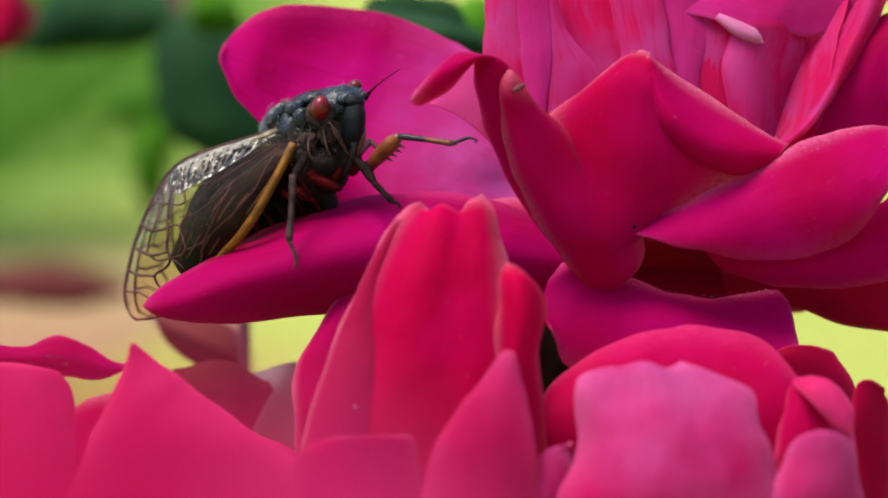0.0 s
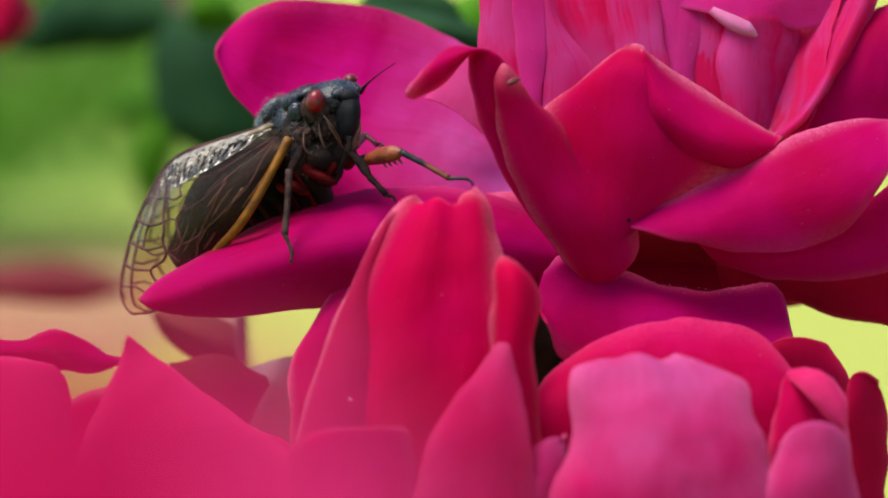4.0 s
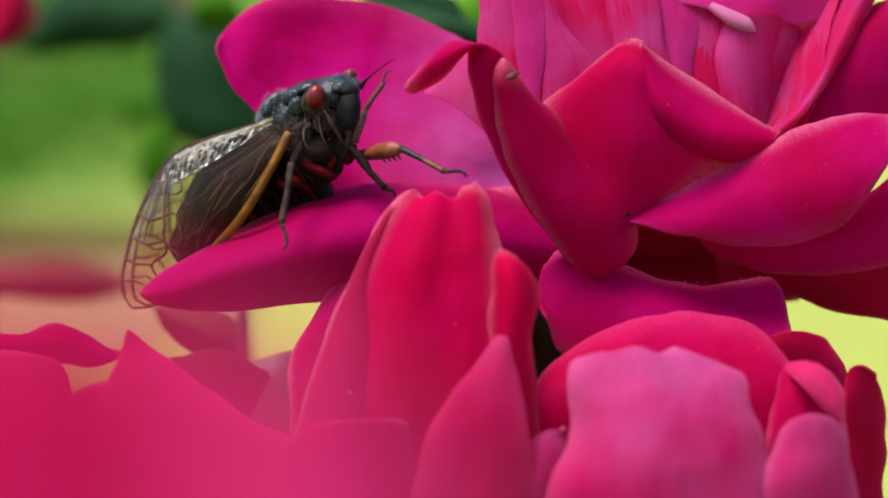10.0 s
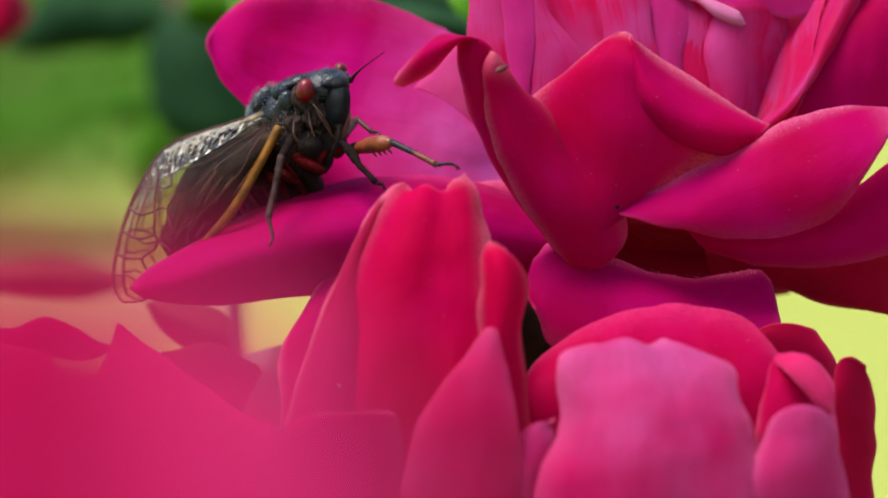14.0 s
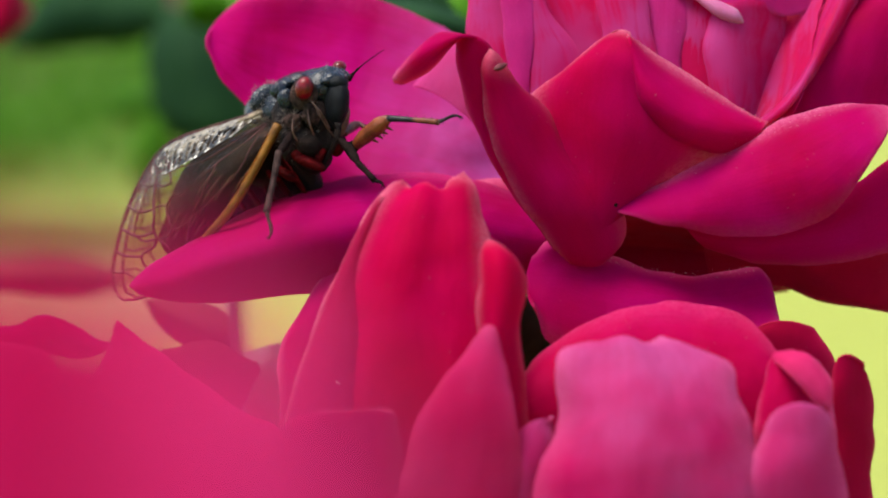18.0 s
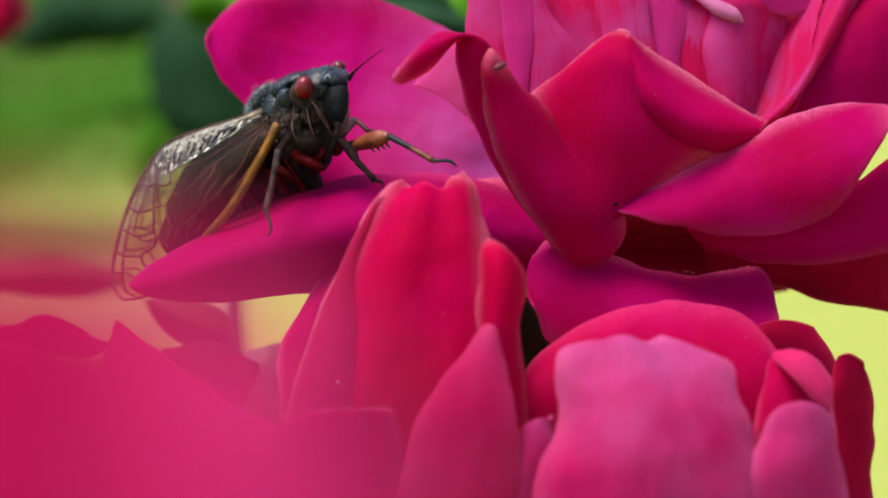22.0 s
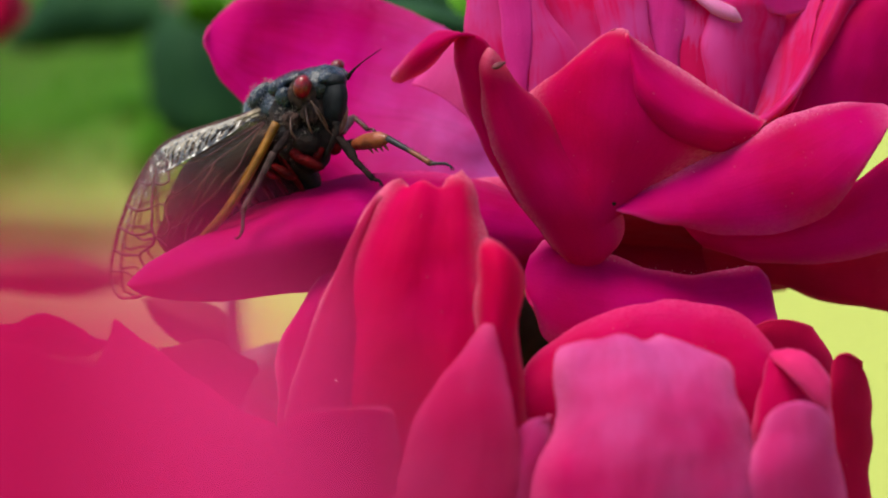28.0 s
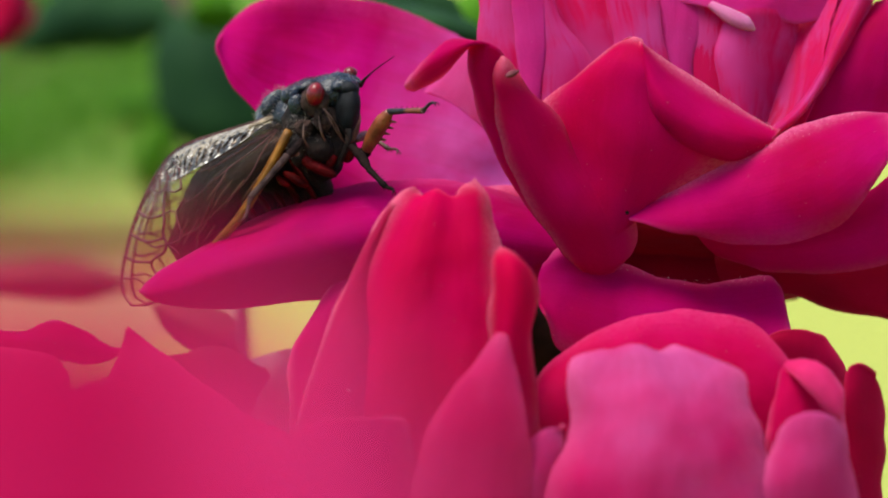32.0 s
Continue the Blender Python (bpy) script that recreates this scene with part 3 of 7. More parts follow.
petal(large_rose, CRIMSON, [((13.4, -9.4, -0.9),(15.2, -11.0, -1.3),(16.9, -9.2, -1.1)), ((12.0, -9.9, 0.3),(15.5, -11.9, -0.3),(18.7, -8.9, 0.7)), ((10.6, -10.5, 2.2),(14.8, -12.9, 1.8),(19.4, -8.7, 2.5)), ((8.2, -11.4, 5.5),(13.1, -14.5, 5.0),(18.6, -8.4, 5.1)), ((5.9, -11.8, 10.3),(9.6, -15.8, 10.9),(15.1, -6.9, 9.8)),
      ((4.5, -12.3, 15.0),(7.5, -16.2, 15.6),(11.8, -7.4, 14.0)), ((4.1, -12.8, 19.1),(5.8, -16.8, 18.8),(8.5, -10.0, 17.4)), ((4.9, -13.5, 21.7),(5.8, -15.5, 21.3),(7.0, -12.7, 19.5))], 0.25, 3, rows=40, flat=0.55, worn=(0.6, 0.3, 1))
petal(large_rose, MAGENTA, [((11.9, -7.1, 0.0),(13.4, -8.1, -0.2),(14.5, -8.0, 0.4)), ((8.3, -7.5, 4.8),(9.8, -9.4, 5.3),(11.6, -8.4, 5.8)), ((5.2, -8.9, 9.7),(6.8, -10.8, 10.2),(8.6, -8.8, 10.6)), ((3.0, -9.3, 14.4),(4.7, -12.3, 15.0),(6.8, -10.2, 15.4)),
      ((1.8, -9.7, 19.2),(3.2, -13.6, 20.3),(5.6, -11.6, 20.2)), ((1.6, -10.4, 22.1),(2.9, -14.3, 22.9),(4.9, -12.4, 21.8)), ((-0.8, -13.8, 19.2),(-0.5, -17.5, 21.7),(0.9, -12.3, 23.2)), ((-3.4, -15.9, 18.0),(-3.1, -18.7, 20.4),(-1.4, -14.4, 22.4)), ((-4.4, -16.9, 18.3),(-4.6, -17.8, 18.9),(-4.2, -16.7, 19.7))], 0.2, 19, "petal with its tip curled back", rows=48, flat=0.75, worn=(0.5, 0.2, 0.9))
petal(large_rose, CRIMSON, [((12.8, -8.0, 0.4),(16.2, -10.8, 2.5),(19.3, -7.5, 4.2)), ((10.4, -6.3, 6.1),(17.3, -11.1, 7.8),(24.6, -7.2, 7.1)), ((8.7, -4.7, 11.4),(17.8, -11.5, 13.2),(30.4, -7.8, 10.2)), ((8.7, -4.2, 15.2),(18.1, -11.0, 17.5),(29.7, -8.6, 11.7)),
      ((11.9, -5.8, 18.3),(18.4, -10.6, 20.4),(24.3, -10.1, 16.0)), ((16.2, -7.4, 21.8),(18.9, -9.3, 22.3),(20.5, -9.5, 20.9)), ((18.2, -8.3, 22.9),(19.0, -8.2, 23.2),(19.7, -8.3, 22.9))], 0.4, 4, worn=(1, 1, 1))
FOLD = [((19.5, -9.3, 22.7),(19.7, -11.0, 21.3),(20.0, -10.3, 18.3)), ((22.7, -7.5, 20.6),(21.5, -12.4, 17.6),(20.8, -10.7, 15.1)), ((27.0, -5.9, 17.7),(25.6, -12.3, 14.7),(24.3, -10.9, 12.2)), ((31.1, -6.2, 15.2),(30.1, -11.5, 13.2),(28.4, -10.8, 10.7)),
      ((33.5, -7.4, 13.9),(32.8, -10.0, 12.7),(31.4, -10.2, 11.2)), ((34.0, -8.4, 13.7),(33.9, -9.0, 13.2),(33.3, -9.4, 12.4))]
petal(large_rose, CRIMSON, FOLD, 0.15, 5, "petal with its rim rolled in", worn=(1, 0, 0.5))
SHELF = [((17.9, -8.4, 5.2),(18.2, -9.5, 5.0),(18.5, -11.0, 4.5)), ((23.9, -9.1, 7.6),(24.2, -13.4, 5.6),(23.8, -12.7, 3.2)), ((31.4, -9.6, 11.9),(32.0, -16.2, 7.8),(31.9, -13.8, 2.3)), ((36.8, -8.3, 14.3),(38.4, -15.9, 10.1),(39.7, -14.6, 4.2)),
      ((42.2, -7.2, 15.3),(43.6, -12.5, 13.2),(44.3, -13.9, 10.0)), ((46.5, -6.2, 15.5),(47.2, -9.3, 14.7),(46.6, -11.5, 13.3))]
petal(large_rose, MAGENTA, SHELF, 0.4, 6, flat=0.55, worn=(1, 0.2, 0.6))
petal(large_rose, MAGENTA, [((24.7, -5.6, 3.7),(26.3, -8.9, 1.7),(28.2, -7.1, 0.0)), ((32.9, -7.7, 3.3),(32.8, -11.9, 1.2),(33.5, -8.2, -1.3)), ((41.1, -7.4, 5.7),(40.6, -12.8, 2.2),(41.1, -8.2, -1.2)), ((49.1, -4.7, 10.8),(49.0, -10.4, 5.4),(49.0, -7.0, 0.1))], 0.4, 7, flat=0.5, worn=(0, 0.3, 0))
SKIRT = [((10.3, -6.2, -1.0),(9.0, -8.4, -3.1),(9.4, -14.2, -5.3)), ((12.0, -4.9, 0.8),(12.6, -12.5, -3.2),(11.4, -13.7, -9.0)), ((17.6, -5.1, -0.7),(17.8, -13.6, -4.5),(17.6, -13.9, -11.1)), ((24.2, -5.3, -2.5),(24.2, -13.8, -5.6),(24.1, -14.0, -11.7)),
      ((30.2, -5.3, -2.2),(30.2, -12.8, -5.5),(30.7, -13.9, -11.1)), ((33.3, -6.3, -2.0),(34.0, -10.7, -4.9),(33.8, -14.7, -9.7)), ((34.4, -8.4, -2.8),(35.1, -9.8, -5.6),(34.9, -15.6, -8.4))]
petal(large_rose, MAGENTA, SKIRT, 0.55, 8, flat=0.45, worn=(0.5, 0.2, 0.3))
# wine red puts the shade below the upper petals into colour
petal(large_rose, WINE, [((28.3, 1.9, -0.8),(29.0, 2.6, -3.4),(30.3, 3.4, -5.3)), ((36.6, -0.1, -0.9),(37.0, 0.6, -3.1),(36.6, 2.4, -5.3)), ((41.8, -2.1, -0.9),(42.0, -1.5, -4.1),(41.7, 1.2, -6.6)), ((49.4, -4.0, 0.2),(50.3, -2.5, -3.9),(50.1, 0.0, -8.1))], 0.3, 9, "under petal in dark wine red for its shade")
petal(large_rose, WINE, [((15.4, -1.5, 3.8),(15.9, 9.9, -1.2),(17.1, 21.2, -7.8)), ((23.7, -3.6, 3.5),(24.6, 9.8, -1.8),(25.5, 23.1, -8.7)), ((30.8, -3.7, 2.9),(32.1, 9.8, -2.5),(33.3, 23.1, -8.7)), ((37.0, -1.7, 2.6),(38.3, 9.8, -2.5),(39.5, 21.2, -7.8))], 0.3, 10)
petal(large_rose, MAGENTA, [((3.4, 6.8, 6.0),(4.0, 3.1, 0.8),(4.1, 5.5, -4.4)), ((7.7, 6.8, 6.0),(8.3, 2.1, 1.0),(8.4, 5.5, -4.4)), ((13.3, 6.4, 2.9),(13.1, 2.0, -0.2),(13.3, 5.5, -4.4)), ((17.0, 6.3, 1.7),(16.9, 3.9, -1.1),(17.0, 5.5, -4.4))], 0.4, 17)
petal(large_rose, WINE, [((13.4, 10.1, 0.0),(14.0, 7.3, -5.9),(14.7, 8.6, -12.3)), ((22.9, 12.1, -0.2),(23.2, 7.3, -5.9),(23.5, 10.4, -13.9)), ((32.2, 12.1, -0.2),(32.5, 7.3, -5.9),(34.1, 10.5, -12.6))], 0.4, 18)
# inner petals, from the back to the front
petal(large_rose, FLAMED, [((10.7, 5.0, 12.3),(23.0, 5.5, 12.3),(35.2, 5.0, 12.3)), ((9.6, 8.6, 19.4),(24.4, 9.1, 19.4),(39.1, 8.6, 19.4)), ((7.2, 11.9, 26.0),(25.2, 12.4, 26.0),(43.1, 11.9, 26.0)), ((6.0, 14.6, 31.4),(25.3, 15.1, 31.4),(44.6, 14.6, 31.4))], 0.3, 11, "red inner petal", worn=(0.5, 0.5, 0))
petal(large_rose, PALE, [((3.4, -0.8, 13.4),(7.0, -1.4, 13.5),(10.6, -0.8, 13.4)), ((2.9, 1.6, 19.9),(6.3, 1.0, 19.9),(9.7, 1.6, 19.9)), ((2.7, 3.0, 23.4),(5.7, 2.4, 23.4),(8.8, 3.0, 23.4)), ((2.9, 4.1, 26.4),(5.7, 3.5, 26.4),(8.5, 4.1, 26.4)), ((3.1, 6.0, 31.7),(6.0, 5.4, 31.7),(8.9, 6.0, 31.7))], 0.3, 12, "", worn=(0.9, -7.6, 0.0))
petal(large_rose, FEATHER, [((13.0, 1.3, 14.4),(16.3, 0.9, 14.5),(19.7, 1.3, 14.4)), ((12.2, 3.7, 20.3),(15.7, 3.3, 20.3),(19.2, 3.7, 20.3)), ((11.0, 4.9, 23.3),(14.9, 4.5, 23.3),(18.9, 4.9, 23.3)), ((9.8, 6.1, 26.3),(14.2, 5.7, 26.3),(18.6, 6.1, 26.3)), ((8.9, 8.3, 31.7),(13.7, 7.9, 31.7),(18.4, 8.3, 31.7))], 0.3, 13, "inner petal veined with red", worn=(0.0, 0.0, 0.0))
petal(large_rose, PALE, [((8.1, -2.4, 12.9),(11.7, -2.8, 13.0),(15.3, -2.2, 12.9)), ((8.4, -1.2, 16.1),(12.0, -1.5, 16.2),(15.6, -1.0, 16.1)), ((8.9, 0.4, 20.5),(11.7, 0.1, 20.6),(14.6, 0.6, 20.5)), ((9.1, 1.5, 23.5),(10.7, 1.2, 23.5),(12.4, 1.7, 23.5)), ((9.1, 2.6, 26.4),(10.1, 2.3, 26.4),(11.0, 2.8, 26.4)), ((8.8, 4.6, 31.8),(9.4, 4.3, 31.8),(10.1, 4.8, 31.8))], 0.1, 15, "magenta inner petal", worn=(0.0, 0.9, 0.0))
petal(large_rose, DUSK, [((7.7, -2.4, 13.5),(8.3, -2.8, 13.6),(9.0, -2.4, 13.5)), ((7.3, -0.8, 17.6),(8.4, -1.2, 17.6),(9.5, -0.8, 17.6)), ((6.9, 0.9, 22.3),(8.4, 0.5, 22.3),(10.0, 0.9, 22.3)), ((6.4, 2.5, 26.4),(8.0, 2.1, 26.5),(9.7, 2.5, 26.4)), ((6.1, 4.4, 31.8),(7.8, 4.0, 31.8),(9.4, 4.4, 31.8))], 0.3, 14, "pale folded inner petal", worn=(0.3, 0.1, 0.0))
petal(large_rose, FLAMED, [((25.3, -0.3, 14.6),(27.5, -0.5, 14.6),(29.8, -0.3, 14.6)), ((25.1, 1.6, 20.5),(27.6, 1.4, 20.5),(30.2, 1.6, 20.5)), ((25.5, 3.5, 26.4),(28.0, 3.3, 26.4),(30.6, 3.5, 26.4)), ((25.8, 5.2, 31.8),(28.3, 5.0, 31.8),(30.7, 5.2, 31.8))], 0.3, 22, "red inner petal", worn=(0, 0, 0))
petal(large_rose, DUSK, [((22.0, -0.7, 14.6),(24.2, -1.2, 14.6),(26.5, -0.7, 14.6)), ((22.0, 1.0, 19.3),(23.9, 0.5, 19.3),(25.8, 1.0, 19.3)), ((21.9, 2.3, 22.8),(24.2, 1.8, 22.9),(26.7, 2.3, 22.8)), ((21.7, 3.7, 26.4),(24.4, 3.2, 26.4),(27.2, 3.7, 26.4)), ((21.6, 5.6, 31.7),(24.5, 5.1, 31.8),(27.5, 5.6, 31.7))], 0.3, 39, "dusky folded inner petal", worn=(0.2, 0.5, 0.0))
petal(large_rose, PALE, [((16.5, -2.2, 13.5),(20.2, -2.8, 13.6),(24.0, -2.2, 13.5)), ((16.9, -0.1, 19.1),(20.1, -0.7, 19.1),(23.3, -0.1, 19.1)), ((17.1, 1.1, 22.3),(19.8, 0.5, 22.3),(22.6, 1.1, 22.3)), ((16.3, 2.7, 26.4),(19.2, 2.1, 26.5),(22.1, 2.7, 26.4)), ((15.8, 4.6, 31.8),(18.7, 4.0, 31.8),(21.6, 4.6, 31.8))], 0.3, 26, "coral pink inner petal", worn=(0.5, 0.3, 0.0))
petal(large_rose, PALE, [((29.4, -2.2, 12.3),(31.8, -2.3, 12.3),(35.3, 2.8, 11.9)), ((28.8, -1.0, 16.4),(31.8, -1.1, 16.4),(35.9, 4.0, 16.0)), ((28.0, 0.2, 20.6),(31.9, 0.1, 20.6),(37.2, 5.2, 20.2)), ((28.4, 1.1, 23.5),(32.3, 1.0, 23.5),(37.6, 6.1, 23.2)), ((29.3, 1.7, 25.6),(32.8, 1.6, 25.6),(37.6, 6.7, 25.3))], 0.3, 30, "pale pink inner petal", worn=(0.4, 0, 0.0))
petal(large_rose, FEATHER, [((29.3, -2.5, 11.0),(32.1, -1.5, 11.0),(34.6, -4.5, 11.5)), ((29.7, -0.9, 15.0),(33.9, 0.6, 14.6),(37.6, -3.1, 14.7)), ((30.1, 1.3, 18.6),(35.0, 3.3, 18.6),(39.4, -0.1, 18.9)), ((30.8, 3.8, 21.9),(35.9, 5.9, 22.0),(40.3, 2.9, 22.6)), ((31.5, 5.6, 23.7),(36.5, 7.9, 24.2),(41.1, 5.4, 25.1)), ((32.4, 9.0, 26.7),(37.6, 11.0, 27.3),(42.2, 8.0, 28.0))], 0.35, 40, "inner petal feathered red and pale pink", worn=(0.9, -7.6, 0.0))
petal(large_rose, DUSK, [((23.5, 3.4, 26.4),(23.6, 4.0, 27.9),(23.8, 6.0, 29.9)), ((25.6, 2.6, 26.1),(25.7, 3.4, 27.7),(25.9, 6.0, 29.9)), ((27.5, 2.0, 25.7),(27.7, 3.0, 27.6),(28.0, 6.0, 29.9)), ((29.4, 1.4, 24.1),(29.9, 2.5, 27.0),(30.5, 6.0, 29.9)), ((32.1, 1.4, 23.5),(32.4, 2.4, 26.4),(32.9, 6.0, 29.9)), ((33.9, 3.0, 24.6),(34.9, 4.0, 27.0),(35.3, 6.0, 29.9)), ((37.4, 4.5, 23.8),(37.8, 5.5, 26.3),(38.2, 7.0, 29.9)), ((41.0, 7.0, 24.9),(41.1, 7.5, 26.8),(41.3, 9.0, 29.8)), ((44.6, 9.0, 27.3),(44.6, 9.0, 28.3),(44.8, 10.0, 29.8))], 0.12, 37, "inner petal with a turned lip", flat=0.55, worn=(0.5, 0.2, 0))
petal(large_rose, WHITISH, [((27.2, 1.2, 26.0),(27.4, 0.9, 26.2),(27.7, 1.5, 26.4)), ((29.0, 0.7, 24.2),(29.4, 0.1, 25.0),(29.9, 1.0, 25.8)), ((30.8, 0.7, 23.5),(31.1, 0.0, 24.1),(31.4, 1.0, 24.9)), ((32.2, 1.0, 23.4),(32.2, 0.8, 23.7),(32.0, 1.0, 24.0))], 0.15, 38, "white-tipped inner petal", 20, 10)
petal(large_rose, PALE, [((32.6, -5.0, 12.6),(33.0, -6.0, 12.5),(33.6, -4.5, 12.2)), ((35.7, -2.0, 14.7),(36.4, -4.0, 15.0),(37.4, -2.0, 15.0)), ((38.6, 1.5, 18.2),(39.1, -1.2, 18.3),(40.2, 1.5, 18.0)), ((40.2, 4.0, 22.3),(41.2, 1.2, 22.1),(42.8, 4.0, 21.6)), ((42.3, 6.4, 25.9),(43.4, 3.6, 25.9),(45.1, 6.4, 25.5)), ((43.8, 8.0, 29.2),(44.9, 5.0, 29.3),(46.7, 8.0, 29.2))], 0.25, 20, "long inner petal with a pale rim", 36, 14)
petal(large_rose, PLUM, [((34.6, 1.0, 11.6),(39.8, 0.6, 11.8),(48.0, 1.8, 13.0)), ((37.8, 2.4, 17.4),(42.9, 1.4, 18.2),(49.4, 2.6, 19.5)), ((41.5, 5.0, 22.6),(46.0, 3.2, 24.0),(51.7, 4.0, 25.8)), ((45.7, 7.2, 26.2),(49.1, 5.0, 27.5),(52.9, 5.7, 29.8))], 0.4, 16, worn=(0, 0, 0.5))
petal(large_rose, CRIMSON, [((6.0, 13.7, -3.0),(6.7, 18.9, 6.6),(6.0, 16.1, 16.4)), ((19.8, 13.7, -3.0),(20.2, 20.9, 6.4),(19.8, 16.1, 16.4)), ((32.4, 13.7, -3.0),(32.9, 20.9, 6.4),(32.4, 16.1, 16.4)), ((42.5, 13.9, -1.7),(42.9, 18.8, 5.4),(41.2, 15.7, 13.3))], 0.4, 27)
part("withered_tip", lump((6.2, -15.3, 19.8), (0.8, 0.45, 0.2), (0, -24, 0), 0.2), DRY, large_rose, "dry brownish petal tip")
rng = random.Random(31)
for k in range(12):  # fine pale scratches on the petal that carries the cicada
    at, u = rng.uniform(0.22, 0.72), rng.uniform(0.18, 0.42)
    pts = [on_sheet(LEDGE, at + d, u + d * rng.uniform(-1.6, -0.6)) + Vector((0, -0.30, 0.12)) for d in (0.0, 0.022, 0.045)]
    part("scratch", tube(pts, [0.008, 0.022, 0.008], 5, 6), DUSK, large_rose, "fine pale scratch")
part("dark_spot", lump((18.1, -10.6, 5.2), (0.42, 0.4, 0.36), (0, 0, 0), 0.1), HUSK, large_rose, "small black spot where the petals meet")


def pollen(parent, ribs, count, seed):
    """Pale grains caught on a petal's upper rim."""
    rng = random.Random(seed)
    bm = bmesh.new()
    for k in range(count):
        p = on_sheet(ribs, rng.uniform(0.05, 0.82), abs(rng.gauss(0.02, 0.06)))
        r = rng.uniform(0.02, 0.05)
        bmesh.ops.create_icosphere(bm, subdivisions=1, radius=r, matrix=Matrix.Translation(p + Vector((rng.uniform(-0.2, 0.2), -0.25, 0.1))))
    return tagged(part("pollen", bm, POLLEN, parent, "pale pollen grains"), kind="stuff")


pollen(large_rose, flatter(SHELF, 0.55), 110, 3)
pollen(large_rose, FOLD, 75, 4)
pollen(large_rose, flatter(SKIRT, 0.45), 120, 6)
stem(large_rose, (24.2, 13.4, -5.4), (38, 20, -800), STEM)

# ---- the bud in front ----
bud = thing("rose_bud", "half-open scarlet rose bud with creased petals", "rose bud", "roses of the bush", Vector((0.0, -0.02, 0)))
petal(bud, SCARLET, [((-14.8, -30.2, -24.5),(-5.7, -36.1, -23.2),(6.5, -32.0, -24.7)), ((-14.9, -29.0, -14.7),(-5.2, -34.9, -13.4),(6.8, -30.8, -15.4)), ((-12.7, -27.0, -6.9),(-3.5, -33.0, -5.9),(7.4, -28.8, -8.3)), ((-9.5, -24.1, 0.8),(-2.4, -30.0, 1.5),(6.0, -26.3, -0.6)),
      ((-6.7, -22.4, 5.9),(-1.2, -26.5, 6.1),(4.9, -23.9, 4.1)), ((-5.1, -21.2, 8.1),(-0.7, -24.2, 8.0),(3.9, -22.4, 8.0)), ((-3.7, -21.1, 8.8),(-0.5, -22.7, 8.1),(2.3, -21.6, 9.8))], 0.5, 21, "creased scarlet petal", 44, 30, 0.42, 0.42)
petal(bud, SCARLET, [((2.9, -32.3, -15.2),(5.7, -34.8, -14.8),(8.8, -31.5, -15.1)), ((3.0, -32.3, -8.8),(5.6, -35.3, -8.3),(8.5, -31.5, -10.3)), ((3.5, -32.3, -4.6),(5.8, -35.3, -4.1),(8.0, -31.2, -5.5)), ((3.8, -31.8, -0.7),(6.1, -34.6, -0.3),(8.5, -30.8, -1.4)), ((3.7, -30.8, 2.1),(5.8, -32.9, 2.7),(7.9, -30.7, 1.0)), ((4.3, -29.8, 3.6),(5.2, -30.3, 3.9),(6.4, -31.0, 3.0))], 0.4, 28, worn=(0.9, 0.5, 0.6))
petal(bud, DUSKY, [((-4.8, -39.0, -24.8),(1.7, -41.0, -24.2),(8.3, -39.3, -25.5)), ((-3.4, -38.3, -17.0),(2.4, -40.1, -16.3),(7.9, -38.6, -18.0)), ((-2.0, -37.8, -12.2),(2.9, -39.3, -11.7),(7.4, -38.1, -12.7)), ((0.3, -36.8, -9.0),(3.6, -37.9, -8.4),(6.6, -37.1, -9.7)), ((2.8, -35.8, -6.7),(4.6, -36.5, -6.2),(6.0, -36.1, -7.2)), ((4.5, -34.8, -4.2),(4.9, -35.1, -3.9),(5.5, -35.1, -4.3))], 0.5, 23, flat=0.8, worn=(0.4, 0.3, 0.4))
petal(bud, CRIMSON, [((-16.3, -14.4, -18.8),(-13.0, -17.4, -18.3),(-8.4, -14.4, -18.8)), ((-16.5, -13.7, -13.0),(-13.6, -16.7, -12.5),(-9.0, -13.6, -12.5)), ((-16.6, -12.2, -9.4),(-13.6, -16.0, -7.4),(-9.6, -11.0, -7.2)), ((-13.6, -9.7, -4.8),(-11.3, -12.5, -3.2),(-8.5, -8.3, -2.0)), ((-10.9, -7.3, -1.6),(-9.7, -8.2, -1.1),(-8.0, -6.1, -0.4))], 0.54, 24, flat=0.22)
petal(bud, CRIMSON, [((-15.7, -44.0, -18.9),(-9.8, -45.6, -18.3),(-3.7, -44.0, -18.9)), ((-15.6, -44.0, -15.9),(-9.8, -45.6, -15.0),(-3.5, -44.0, -15.6)), ((-15.2, -44.0, -13.2),(-9.5, -45.6, -11.9),(-3.6, -44.0, -12.6)), ((-14.4, -44.0, -11.7),(-9.2, -45.6, -10.7),(-3.8, -44.0, -11.2)), ((-13.3, -44.0, -11.0),(-9.0, -45.6, -10.2),(-4.5, -44.0, -10.6))], 0.4, 25, worn=(0.2, 0.2, 0.9))
petal(bud, FLANK, [((-15.8, -31.6, -24.2),(-12.4, -34.1, -23.6),(-7.4, -33.6, -23.5)), ((-15.2, -29.8, -14.6),(-12.4, -32.0, -14.2),(-7.4, -31.6, -13.8)), ((-13.0, -27.8, -6.8),(-11.1, -29.3, -6.6),(-8.0, -29.2, -6.4)), ((-9.7, -24.9, 0.8),(-9.0, -25.7, 0.8),(-7.6, -25.0, 0.7)), ((-6.9, -23.1, 5.9),(-6.7, -23.5, 5.6),(-6.0, -22.9, 5.4)), ((-5.9, -22.3, 7.4),(-5.8, -22.4, 7.3),(-5.6, -22.6, 7.2))], 0.1, 29, "paler flank of the bud", 30, 12, worn=(1, 0, 0.5))
